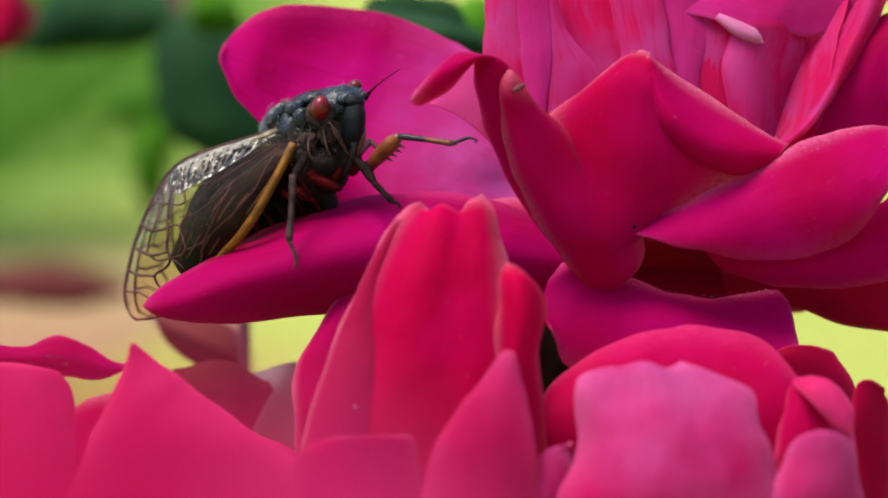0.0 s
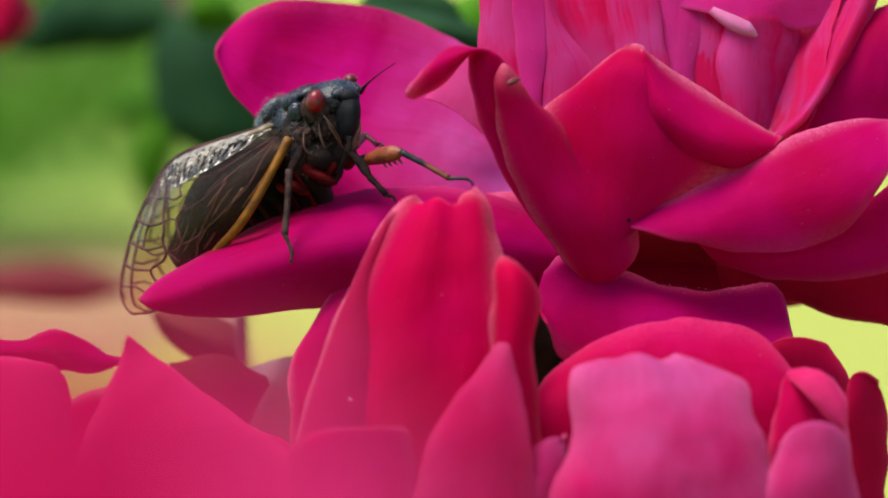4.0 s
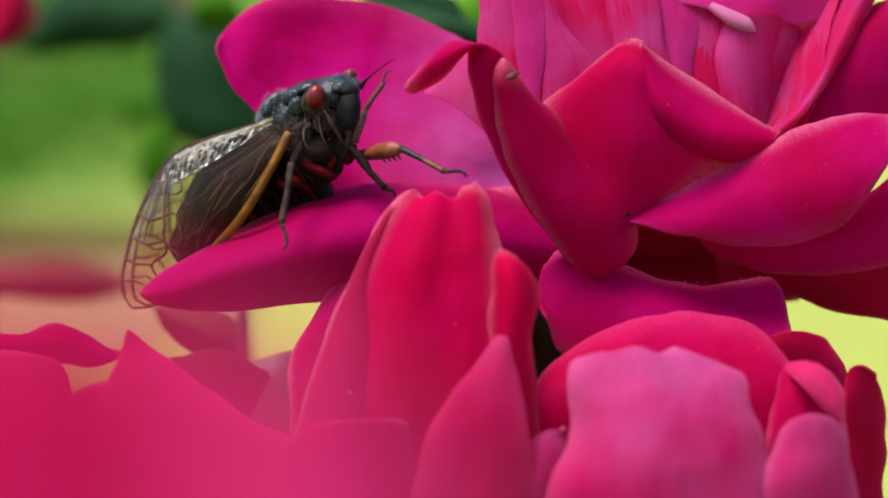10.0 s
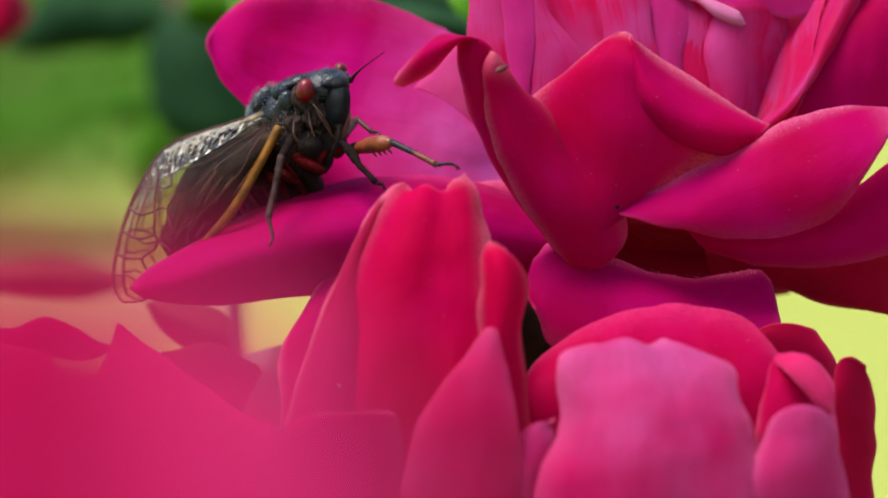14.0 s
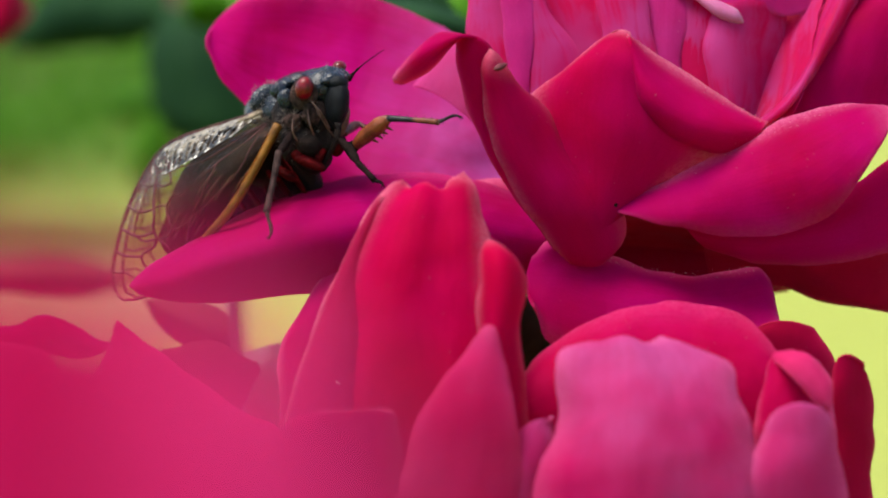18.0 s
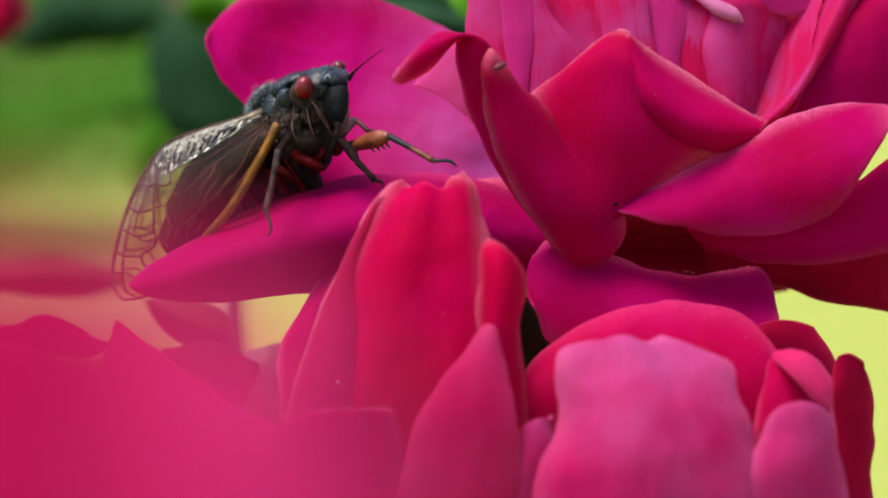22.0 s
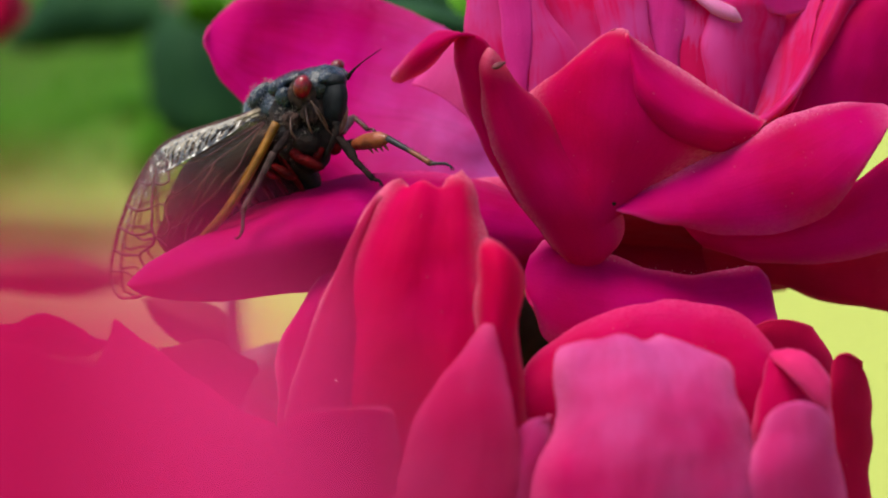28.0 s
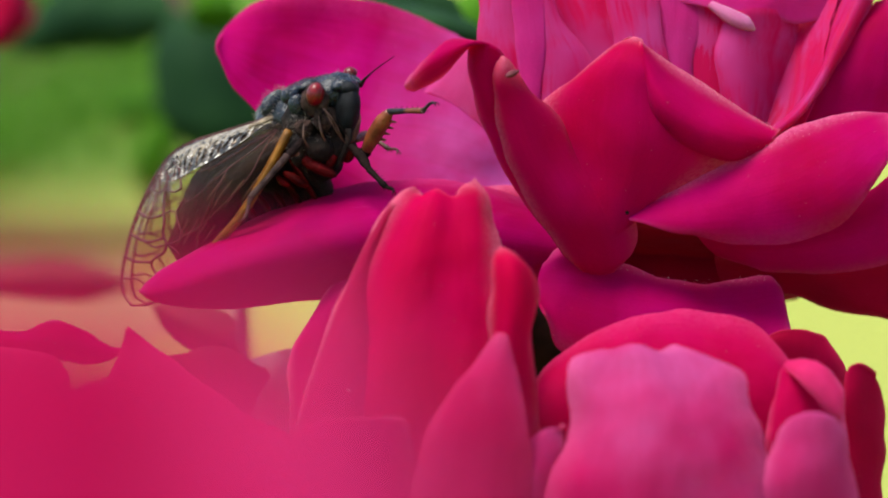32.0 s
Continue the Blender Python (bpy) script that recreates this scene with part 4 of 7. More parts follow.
part("speck", lump((-9.9, -31.9, -10.0), (0.16, 0.12, 0.16), (0, 0, 0), 0.05, detail=12), POLLEN, bud, "pale speck")
stem(bud, (-3.5, -33.2, -23.8), (0, -20, -800), STEM)

# ---- the cupped rose in front ----
cupped = thing("rose", "cupped cherry-pink rose with overlapping petals", "rose", "roses of the bush", Vector((0.035, -0.03, 0)))
petal(cupped, RUBY, [((5.0, -27.5, -23.6),(5.4, -28.7, -16.8),(6.9, -23.7, -14.5)), ((9.4, -27.5, -23.6),(9.2, -30.2, -13.1),(9.5, -22.3, -9.7)), ((14.9, -27.5, -23.6),(14.7, -32.1, -12.0),(15.2, -20.8, -5.6)), ((22.6, -27.5, -23.6),(21.9, -31.9, -11.1),(22.9, -20.6, -3.8)), ((29.1, -27.5, -23.6),(28.3, -32.0, -11.7),(29.6, -20.8, -4.7)), ((34.4, -27.5, -23.6),(32.8, -31.2, -13.2),(32.2, -23.2, -7.0)), ((38.1, -27.5, -23.6),(36.8, -30.6, -15.9),(36.1, -25.8, -11.0))], 0.5, 31, flat=0.5, worn=(0, 0.35, 0))
petal(cupped, ROSY, [((7.6, -41.3, -24.6),(19.4, -47.2, -23.3),(34.4, -41.3, -24.6)), ((9.4, -40.0, -17.5),(19.5, -45.5, -16.4),(31.8, -40.5, -17.4)), ((10.8, -37.6, -12.9),(19.6, -43.0, -11.5),(29.6, -38.4, -13.7)), ((11.2, -35.8, -9.9),(19.7, -40.2, -8.8),(28.5, -36.8, -10.7)), ((11.4, -34.6, -8.1),(19.9, -37.6, -7.0),(28.1, -35.4, -8.4)), ((12.3, -33.6, -6.8),(19.5, -35.6, -5.7),(26.7, -34.2, -7.4)), ((14.9, -33.0, -6.2),(19.6, -33.6, -5.2),(23.4, -33.0, -5.9))], 1.3, 32, crease=0.3, flat=0.8)
petal(cupped, ROSY, [((27.8, -42.3, -24.1),(34.0, -45.2, -23.5),(39.9, -38.3, -25.0)), ((29.0, -41.5, -18.3),(34.2, -44.4, -17.1),(39.1, -37.5, -18.5)), ((30.7, -39.5, -14.4),(34.7, -41.9, -13.3),(38.4, -37.1, -14.7)), ((31.9, -38.6, -12.1),(34.8, -39.7, -11.4),(37.6, -37.3, -12.5)), ((33.4, -38.0, -11.3),(35.0, -38.4, -11.0),(36.7, -37.5, -11.6))], 0.6, 33, flat=0.35)
petal(cupped, RUBY, [((30.5, -32.4, -17.8),(33.8, -35.2, -15.6),(38.8, -31.3, -16.9)), ((30.8, -30.8, -13.0),(34.1, -34.7, -12.1),(38.8, -29.8, -13.2)), ((31.8, -28.4, -9.6),(34.5, -33.3, -8.4),(38.6, -28.5, -10.6)), ((33.0, -27.2, -7.9),(35.4, -30.1, -7.1),(37.8, -27.3, -8.6))], 1.26, 34, flat=0.22)
petal(cupped, CHERRY, [((32.9, -28.2, -8.4),(33.2, -29.2, -7.8),(34.0, -28.1, -7.6)), ((34.0, -32.3, -8.9),(34.9, -34.2, -7.7),(36.4, -31.2, -7.6)), ((36.1, -33.6, -11.4),(37.0, -35.5, -10.0),(38.1, -32.5, -9.9)), ((37.8, -33.8, -12.5),(37.9, -34.7, -12.1),(38.3, -33.7, -11.8))], 0.54, 38, "crumpled petal rim", 20, 10, flat=0.22)
# two petals turned from the sun; their shade is in the wine red
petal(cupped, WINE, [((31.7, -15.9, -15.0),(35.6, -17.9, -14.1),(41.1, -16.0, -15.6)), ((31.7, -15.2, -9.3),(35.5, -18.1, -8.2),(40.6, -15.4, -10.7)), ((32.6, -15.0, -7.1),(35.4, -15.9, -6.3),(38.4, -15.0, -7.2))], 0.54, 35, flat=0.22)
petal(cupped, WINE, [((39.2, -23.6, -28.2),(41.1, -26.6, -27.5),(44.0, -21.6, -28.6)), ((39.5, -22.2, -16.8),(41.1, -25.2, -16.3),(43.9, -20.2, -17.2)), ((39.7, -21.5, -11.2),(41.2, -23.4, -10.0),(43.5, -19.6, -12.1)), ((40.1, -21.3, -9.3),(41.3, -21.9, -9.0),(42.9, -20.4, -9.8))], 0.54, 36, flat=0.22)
petal(cupped, ROSY, [((4.7, -39.3, -24.8),(8.4, -42.3, -24.1),(12.3, -38.3, -25.0)), ((6.2, -38.5, -18.3),(8.4, -41.4, -17.2),(11.2, -37.4, -17.4)), ((7.4, -37.1, -15.0),(9.0, -38.4, -13.6),(11.0, -35.9, -13.5)), ((8.5, -36.4, -13.7),(9.6, -36.9, -13.2),(10.7, -35.9, -13.0))], 0.54, 37, flat=0.22)
stem(cupped, (22.9, -35.3, -24.5), (38, -30, -800), STEM)

# ---- the spread rose, low in front ----
low_rose = thing("rose", "soft pink rose with torn petal edges, low in front", "rose", "roses of the bush", Vector((-0.04, -0.03, 0)))
petal(low_rose, PLUM, [((-48.2, -20.8, -5.0),(-47.6, -25.0, -6.3),(-48.0, -22.2, -8.9)), ((-43.6, -20.9, -5.8),(-43.0, -26.0, -6.4),(-43.5, -22.2, -8.7)), ((-40.5, -20.8, -5.1),(-39.6, -25.9, -6.2),(-40.1, -22.2, -8.7)), ((-37.3, -20.9, -6.1),(-36.9, -25.0, -6.9),(-37.2, -22.2, -8.8)), ((-34.7, -22.0, -7.2),(-34.6, -24.1, -7.6),(-34.8, -22.7, -8.7)), ((-32.6, -22.5, -7.0),(-32.5, -23.1, -7.5),(-32.7, -22.8, -8.1))], 0.72, 41, "dark curled petal with wet glints", flat=0.5)
petal(low_rose, CHERRY, [((-48.6, -28.5, -26.0),(-42.6, -31.5, -25.4),(-35.7, -28.5, -26.0)), ((-48.6, -27.3, -16.0),(-42.6, -30.2, -15.4),(-36.8, -27.3, -16.0)), ((-48.9, -25.0, -9.0),(-43.0, -27.4, -8.6),(-38.1, -25.2, -9.8)), ((-48.9, -24.2, -7.4),(-43.4, -26.2, -6.9),(-39.6, -24.2, -7.8))], 0.5, 45, flat=0.5)
petal(low_rose, CRIMSON, [((-42.0, -27.5, -26.0),(-32.7, -30.5, -25.4),(-23.9, -27.5, -26.0)), ((-40.8, -26.3, -15.9),(-33.8, -29.2, -14.8),(-25.6, -26.3, -15.9)), ((-38.0, -25.7, -11.2),(-34.0, -26.5, -9.6),(-28.4, -25.6, -10.3))], 0.90, 46, flat=0.5)
petal(low_rose, CHERRY, [((-41.2, -33.4, -26.0),(-25.4, -37.3, -25.2),(-8.0, -33.4, -26.0)), ((-36.8, -32.1, -15.6),(-26.5, -36.0, -14.3),(-15.3, -32.1, -15.6)), ((-34.2, -30.5, -10.3),(-28.4, -32.9, -9.8),(-22.5, -30.5, -10.8)), ((-33.1, -29.6, -7.6),(-30.2, -30.7, -7.4),(-26.9, -29.7, -7.7)), ((-32.2, -28.9, -5.6),(-31.1, -29.3, -5.5),(-29.9, -28.9, -5.7)), ((-31.9, -28.8, -4.4),(-31.7, -28.7, -4.3),(-31.4, -28.8, -4.4))], 0.63, 42, flat=0.5)
petal(low_rose, CHERRY, [((-26.4, -17.7, -29.4),(-19.2, -21.6, -28.6),(-9.5, -17.7, -29.4)), ((-26.4, -16.8, -21.9),(-19.2, -20.7, -21.2),(-11.3, -16.9, -22.5)), ((-24.2, -14.2, -17.1),(-19.3, -17.1, -16.0),(-14.8, -14.4, -18.8))], 0.90, 44, flat=0.5)
for at, r in (((-40.3, -26.0, -6.0), 0.17), ((-39.3, -26.3, -6.2), 0.13), ((-38.6, -26.1, -6.8), 0.11)):
    part("droplet", lump(at, (r, r * 0.8, r * 0.7), (0, 20, 0), 0.04, detail=12), WATER, low_rose, "small clear water drop")
stem(low_rose, (-31.5, -30.3, -25.0), (-40, -30, -800), STEM)

# ---- a bloom close before the lens ----
near_bloom = thing("rose", "pink rose close before the lens", "rose", "roses of the bush", Vector((-0.02, -0.28, 0)))
petal(near_bloom, BLUSH, [((-17.6, -288.0, 24.0),(-7.4, -287.5, 24.9),(3.0, -278.5, 23.0)), ((-16.7, -285.6, 28.2),(-7.8, -285.1, 28.8),(0.4, -277.6, 27.2)), ((-16.3, -283.6, 30.4),(-8.5, -283.1, 30.8),(-2.1, -277.0, 29.3)),
      ((-15.9, -281.9, 31.6),(-9.3, -281.5, 32.1),(-4.6, -277.9, 31.0)), ((-15.8, -280.0, 32.6),(-11.0, -279.3, 32.8),(-7.5, -278.3, 32.3))], 0.4, 51)
petal(near_bloom, PINK, [((-5.7, -285.2, 24.3),(-2.3, -289.1, 25.4),(1.6, -285.2, 24.3)), ((-5.8, -283.7, 28.1),(-2.6, -287.6, 28.9),(-0.1, -283.7, 27.8)), ((-5.7, -282.4, 30.2),(-3.7, -285.4, 30.8),(-1.9, -282.5, 29.8)),
      ((-5.6, -281.3, 31.5),(-4.3, -282.2, 31.9),(-3.5, -281.3, 31.3))], 0.3, 52)
stem(near_bloom, (-5.4, -279.3, 22.6), (-20, -280, -800), STEM)

# ---- the cicada ----
cicada = thing("cicada", "black cicada with red eyes and amber-veined clear wings on the petal", "insect", at=ORIGIN.copy())

# thorax and head
bm = lump((-15.8, 1.8, 15.0), (4.0, 3.2, 2.4), (0, -30, 28), 0.12)
lump((-16.3, 5.0, 15.9), (3.5, 2.8, 1.5), (0, -28, 28), 0.10, bm)
lump((-13.7, 1.1, 17.1), (2.4, 2.4, 1.3), (0, -24, 28), 0.08, bm)
part("pronotum", bm, SHELL, cicada, "blue-black domed collar plate")
bm = lump((-18.5, 6.8, 14.1), (3.0, 3.2, 1.9), (0, -36, 28), 0.12)
lump((-19.2, 5.7, 13.8), (2.2, 2.4, 1.4), (0, -40, 28), 0.08, bm)
part("mesonotum", bm, SHELL, cicada, "blue-black back plate")
for at, size, turn, rough in (((-16.2, -4.3, 15.7), (0.95, 0.6, 1.1), (0, -10, 0), 0.05),
        ((-17.1, -2.4, 16.4), (0.9, 0.6, 0.85), (0, -10, 0), 0.05),
        ((-18.7, 1.5, 15.4), (2.0, 0.8, 1.25), (0, -32, 20), 0.16),
        ((-16.6, -0.2, 16.8), (1.2, 0.7, 0.6), (0, -24, 20), 0.05),
        ((-15.1, -0.5, 17.5), (1.2, 0.7, 0.6), (0, -18, 20), 0.05),
        ((-13.2, -1.2, 17.9), (1.1, 0.7, 0.6), (0, -10, 20), 0.05)):
    part("shoulder_plate", lump(at, size, turn, rough), SHELL, cicada, "glossy black shoulder plate")
bm = lump((-12.2, -2.0, 16.9), (2.7, 2.2, 2.0), (10, -18, 38), 0.10)
lump((-10.6, 0.2, 17.7), (1.0, 1.2, 0.9), (0, 0, 30), 0.05, bm)
lump((-11.5, -3.9, 17.8), (1.3, 0.9, 0.7), (0, -15, 30), 0.05, bm)
head = part("head", bm, SHELL, cicada, "blue-black head")
bm = lump((-10.9, -4.2, 15.2), (1.25, 1.6, 2.75), (0, 8, 25), 0.10)
lump((-10.7, -4.3, 17.4), (1.1, 0.9, 0.8), (0, 10, 25), 0.04, bm)
part("cheek", lump((-10.2, -3.8, 13.3), (0.55, 0.8, 1.75), (0, 14, 20), 0.08), CHEEK, cicada, "tan cheek plate")
for k in range(9):  # low ribs across the face
    z = -1 + k * 0.25
    w = 1.5 * math.sqrt(max(0.05, 1 - z * z * 0.9))
    c = Vector((-10.9, -4.2, 15.2)) + Vector((0.35 * z, -1.18 * math.sqrt(max(0.08, 1 - z * z * 0.9)), 2.5 * z))
    tube([c + Vector((-w * 0.6, 0.5, 0.12)), c, c + Vector((w * 0.55, 0.45, 0.12))], [0.05, 0.11, 0.05], 6, bm=bm)
part("face", bm, FACE, cicada, "black ribbed bulging face")
part("eye", lump((-14.2, -6.5, 17.0), (0.93, 0.95, 1.24), (0, 12, 0), 0.0, detail=32), EYE, head, "round glossy red eye")
part("eye", lump((-10.8, 2.3, 18.7), (0.75, 0.8, 0.6), (0, 0, 0), 0.0, detail=24), EYE, head, "round glossy red eye")
part("eye_ring", lump((-14.3, -5.9, 16.9), (1.06, 0.7, 1.38), (0, 12, 0), 0.05), FUZZ, head, "brown rim round the eye")
part("eye_socket", lump((-14.3, -5.1, 16.2), (1.5, 0.9, 1.6), (0, 12, 0), 0.08), FUZZ, head)
part("antenna", tube([(-9.7, -0.9, 17.5), (-9.0, -1.2, 18.4), (-7.7, -1.2, 19.5), (-6.0, -1.5, 20.7)], [0.30, 0.17, 0.08, 0.055, 0.04]), DARK_LEG, head, "thin dark antenna")
part("antenna", tube([(-12.8, -7.2, 15.6), (-12.0, -7.9, 14.3), (-10.8, -7.5, 12.8)], [0.16, 0.10, 0.05]), DARK_LEG, head, "thin dark antenna")
part("beak", tube([(-10.7, -5.4, 13.3), (-10.9, -5.6, 11.6), (-11.8, -4.9, 9.6), (-12.5, -4.0, 8.2)], [0.4, 0.36, 0.26, 0.14]), UNDER, cicada, "dark sucking beak")
part("cheek_ridge", tube([(-13.3, -7.6, 15.6), (-12.4, -7.8, 14.5), (-11.5, -7.2, 12.8)], [0.08, 0.13, 0.08]), BROWN_LEG, cicada, "tan ridge below the eye")
part("wing_root", lump((-20.0, 0.6, 13.5), (1.7, 0.9, 0.4), (0, -22, 0), 0.2), TAN, cicada, "pale tan wing root")
# underside
part("underside", lump((-14.4, -0.5, 12.7), (3.4, 3.4, 4.2), (0, -30, 20), 0.25), UNDER, cicada, "brown-black underside")
part("underside", lump((-17.5, 2.2, 9.5), (3.4, 3.2, 4.4), (0, 40, 20), 0.25), UNDER, cicada, "brown-black underside")
for at, size, turn in (((-12.8, -3.4, 13.3), (1.7, 1.7, 2.4), -10), ((-15.1, -3.3, 13.9), (1.5, 1.6, 1.7), 0), ((-14.0, -4.7, 11.2), (1.8, 1.6, 1.5), 20), ((-12.2, -3.7, 11.1), (1.4, 1.6, 1.9), 15),
                       ((-13.4, -1.9, 9.3), (2.0, 2.2, 1.8), -20), ((-15.8, -4.7, 11.2), (1.0, 1.4, 2.0), 10)):
    part("underside_plate", lump(at, size, (0, turn, 10), 0.2), UNDER, cicada)
bm = tube([(-13.2, -6.2, 15.3), (-12.5, -6.7, 14.0), (-11.7, -6.5, 12.7), (-10.9, -5.6, 11.6)], [0.05, 0.08, 0.08, 0.06])
tube([(-13.9, -6.2, 14.8), (-13.6, -6.8, 13.2), (-13.2, -6.6, 12.1)], [0.08, 0.13, 0.08], bm=bm)
tube([(-15.4, -6.4, 13.8), (-15.4, -6.9, 12.5), (-14.9, -6.7, 11.4)], [0.08, 0.13, 0.08], bm=bm)
part("side_ridge", bm, BROWN_LEG, cicada, "tan ridges between dark plates")
bm = lump((-13.9, -5.4, 9.2), (2.1, 0.8, 0.62), (0, 24, 0), 0.08)
lump((-15.1, -5.3, 10.0), (0.8, 0.7, 0.6), (0, 20, 0), 0.08, bm)
lump((-12.6, -4.8, 9.9), (0.5, 0.6, 1.1), (0, 30, 0), 0.08, bm)
lump((-10.7, -3.7, 10.7), (0.7, 0.8, 1.2), (0, 25, 0), 0.08, bm)
part("belly_plate", bm, RED_PLATE, cicada, "dark red belly plates")
part("side_fuzz", lump((-15.6, -5.4, 13.2), (0.95, 0.6, 1.0), (0, 20, 0), 0.3), FUZZ, cicada, "brown fuzzy flank")
part("side_fuzz", lump((-13.6, -5.7, 14.1), (0.8, 0.6, 1.3), (0, -20, 0), 0.3), FUZZ, cicada, "brown fuzzy flank")
part("leg_socket", lump((-16.2, -7.3, 10.9), (0.36, 0.35, 0.3), (0, 0, 0), 0.06), CHEEK, cicada, "pale leg joint")
part("leg_socket", lump((-9.2, -4.9, 10.7), (0.85, 0.7, 0.6), (0, -15, 0), 0.1), DARK_LEG, cicada, "grey base of the foreleg")
bm = lump((-16.4, -3.6, 7.8), (1.5, 0.8, 0.5), (0, 30, 0), 0.1)
lump((-17.7, -3.1, 7.5), (0.9, 0.7, 0.4), (0, 38, 0), 0.1, bm)
part("belly_plate", bm, RED_PLATE, cicada, "dark red belly plates")
# abdomen: rings along its axis
for k in range(7):
    f = k / 6
    at = Vector((-14.8, 0.9, 7.7)).lerp(Vector((-23.2, 8.3, 1.6)), f)
    size = 3.6 * (1 - 0.62 * f ** 1.6)
    bm = lump(at, (1.55, size, size * 0.92), (0, -33, 12), 0.1)
    ring = part("abdomen_ring", bm, UNDER, cicada)
    part("ring_edge", lump(at + Vector((-1.0, -0.15, -0.66)), (0.4, size * 0.99, size * 0.915), (0, -33, 12), 0.05), RED_PLATE, ring, "dark red rim")

# wings: u = 0 at the leading (amber) edge, 1 at the trailing edge
FOREWING = [((-17.0, -5.4, 13.1), (-18.0, -3.4, 13.5), (-19.1, 1.7, 14.0)), ((-19.4, -7.0, 8.6), (-22.5, -5.7, 10.9), (-24.0, 5.5, 12.2)), ((-22.1, -7.5, 4.2), (-26.7, -5.2, 7.2), (-28.8, 7.3, 10.4)),
            ((-26.3, -3.1, -0.8), (-30.3, -1.7, 2.6), (-31.6, 9.0, 7.9)), ((-29.8, 0.4, -4.9), (-32.9, 1.9, -1.1), (-34.4, 8.4, 2.4)), ((-32.5, 3.2, -6.5), (-34.3, 3.4, -4.5), (-35.9, 7.6, -3.8)), ((-34.0, 4.1, -6.8), (-34.6, 4.1, -6.7), (-35.4, 6.2, -6.2))]
FARWING = [((-17.8, 15.7, 12.9), (-18.6, 10.7, 13.3), (-19.2, 2.7, 13.9)), ((-20.2, 24.9, 6.0), (-23.6, 17.4, 10.6), (-24.0, 6.5, 12.1)), ((-23.6, 26.3, 0.7), (-27.9, 18.9, 6.6), (-28.8, 8.3, 10.3)),
           ((-28.1, 25.7, -3.8), (-31.4, 18.3, 1.6), (-31.2, 10.1, 8.0)), ((-31.2, 23.3, -6.8), (-33.4, 15.9, -1.9), (-33.7, 9.4, 2.3)), ((-33.3, 19.2, -8.1), (-34.2, 13.4, -5.4), (-34.9, 8.6, -3.6)), ((-34.0, 15.1, -8.2), (-34.1, 12.2, -7.5), (-34.5, 8.3, -6.6))]
HINDWING = [((-17.0, -3.5, 12.4), (-17.9, -1.5, 12.3), (-19.1, 3.6, 12.5)), ((-19.1, -5.0, 8.7), (-22.3, -3.9, 9.5), (-23.4, 4.3, 10.4)), ((-21.3, -5.5, 4.6), (-25.9, -3.3, 5.8), (-27.4, 5.0, 8.0)), ((-24.2, -2.9, 1.3), (-27.3, -1.7, 2.6), (-29.4, 5.5, 3.6)), ((-26.0, -1.1, -0.4), (-28.2, 0.0, 0.2), (-29.9, 5.3, 1.8)), ((-27.9, 1.7, -2.5), (-29.5, 2.8, -1.5), (-30.7, 6.0, -0.1))]


# the net of the forewing: routes of (along, across) on the sheet
NET = [[(0.438, 0.83), (0.456, 0.76), (0.481, 0.65), (0.5, 0.54), (0.525, 0.47), (0.537, 0.37), (0.569, 0.34), (0.65, 0.38), (0.665, 0.2), (0.68, 0.05)],
       [(0.537, 0.37), (0.525, 0.29), (0.525, 0.21)], [(0.562, 0.95), (0.5, 0.81), (0.456, 0.76)], [(0.644, 0.98), (0.594, 0.78), (0.544, 0.67), (0.494, 0.6)],
       [(0.519, 0.84), (0.544, 0.77), (0.569, 0.73), (0.594, 0.71), (0.619, 0.66), (0.638, 0.62)], [(0.715, 1.0), (0.675, 0.77), (0.631, 0.6), (0.594, 0.52), (0.537, 0.44)],
       [(0.631, 0.6), (0.594, 0.46), (0.556, 0.4), (0.544, 0.38)], [(0.775, 1.0), (0.738, 0.64), (0.688, 0.47), (0.65, 0.38)], [(0.85, 1.0), (0.819, 0.65), (0.781, 0.45), (0.74, 0.15)],
       [(0.369, 0.79), (0.381, 0.64), (0.388, 0.62), (0.419, 0.66), (0.456, 0.76)], [(0.388, 0.51), (0.438, 0.49), (0.456, 0.38), (0.469, 0.31), (0.494, 0.3), (0.537, 0.37)],
       [(0.494, 0.6), (0.456, 0.55), (0.438, 0.49)], [(0.444, 0.99), (0.481, 0.97), (0.5, 0.91), (0.5, 0.81)], [(0.481, 0.97), (0.438, 0.83), (0.4, 0.78), (0.369, 0.79)],
       [(0.4, 0.92), (0.369, 0.79), (0.312, 0.72)], [(0.48, 0.97), (0.55, 0.93), (0.6, 0.96), (0.644, 0.93), (0.7, 0.96), (0.75, 0.93), (0.8, 0.95), (0.86, 0.92), (0.92, 0.8)]]
LONG = [[(0.02, 0.4), (0.112, 0.34), (0.225, 0.39), (0.363, 0.44), (0.425, 0.55)], [(0.02, 0.4), (0.112, 0.21), (0.219, 0.14), (0.413, 0.22), (0.481, 0.31)],
        [(0.02, 0.45), (0.13, 0.47), (0.25, 0.53), (0.338, 0.68)], [(0.225, 0.39), (0.3, 0.31), (0.413, 0.22)], [(0.413, 0.22), (0.47, 0.12), (0.53, 0.06), (0.6, 0.0)]]


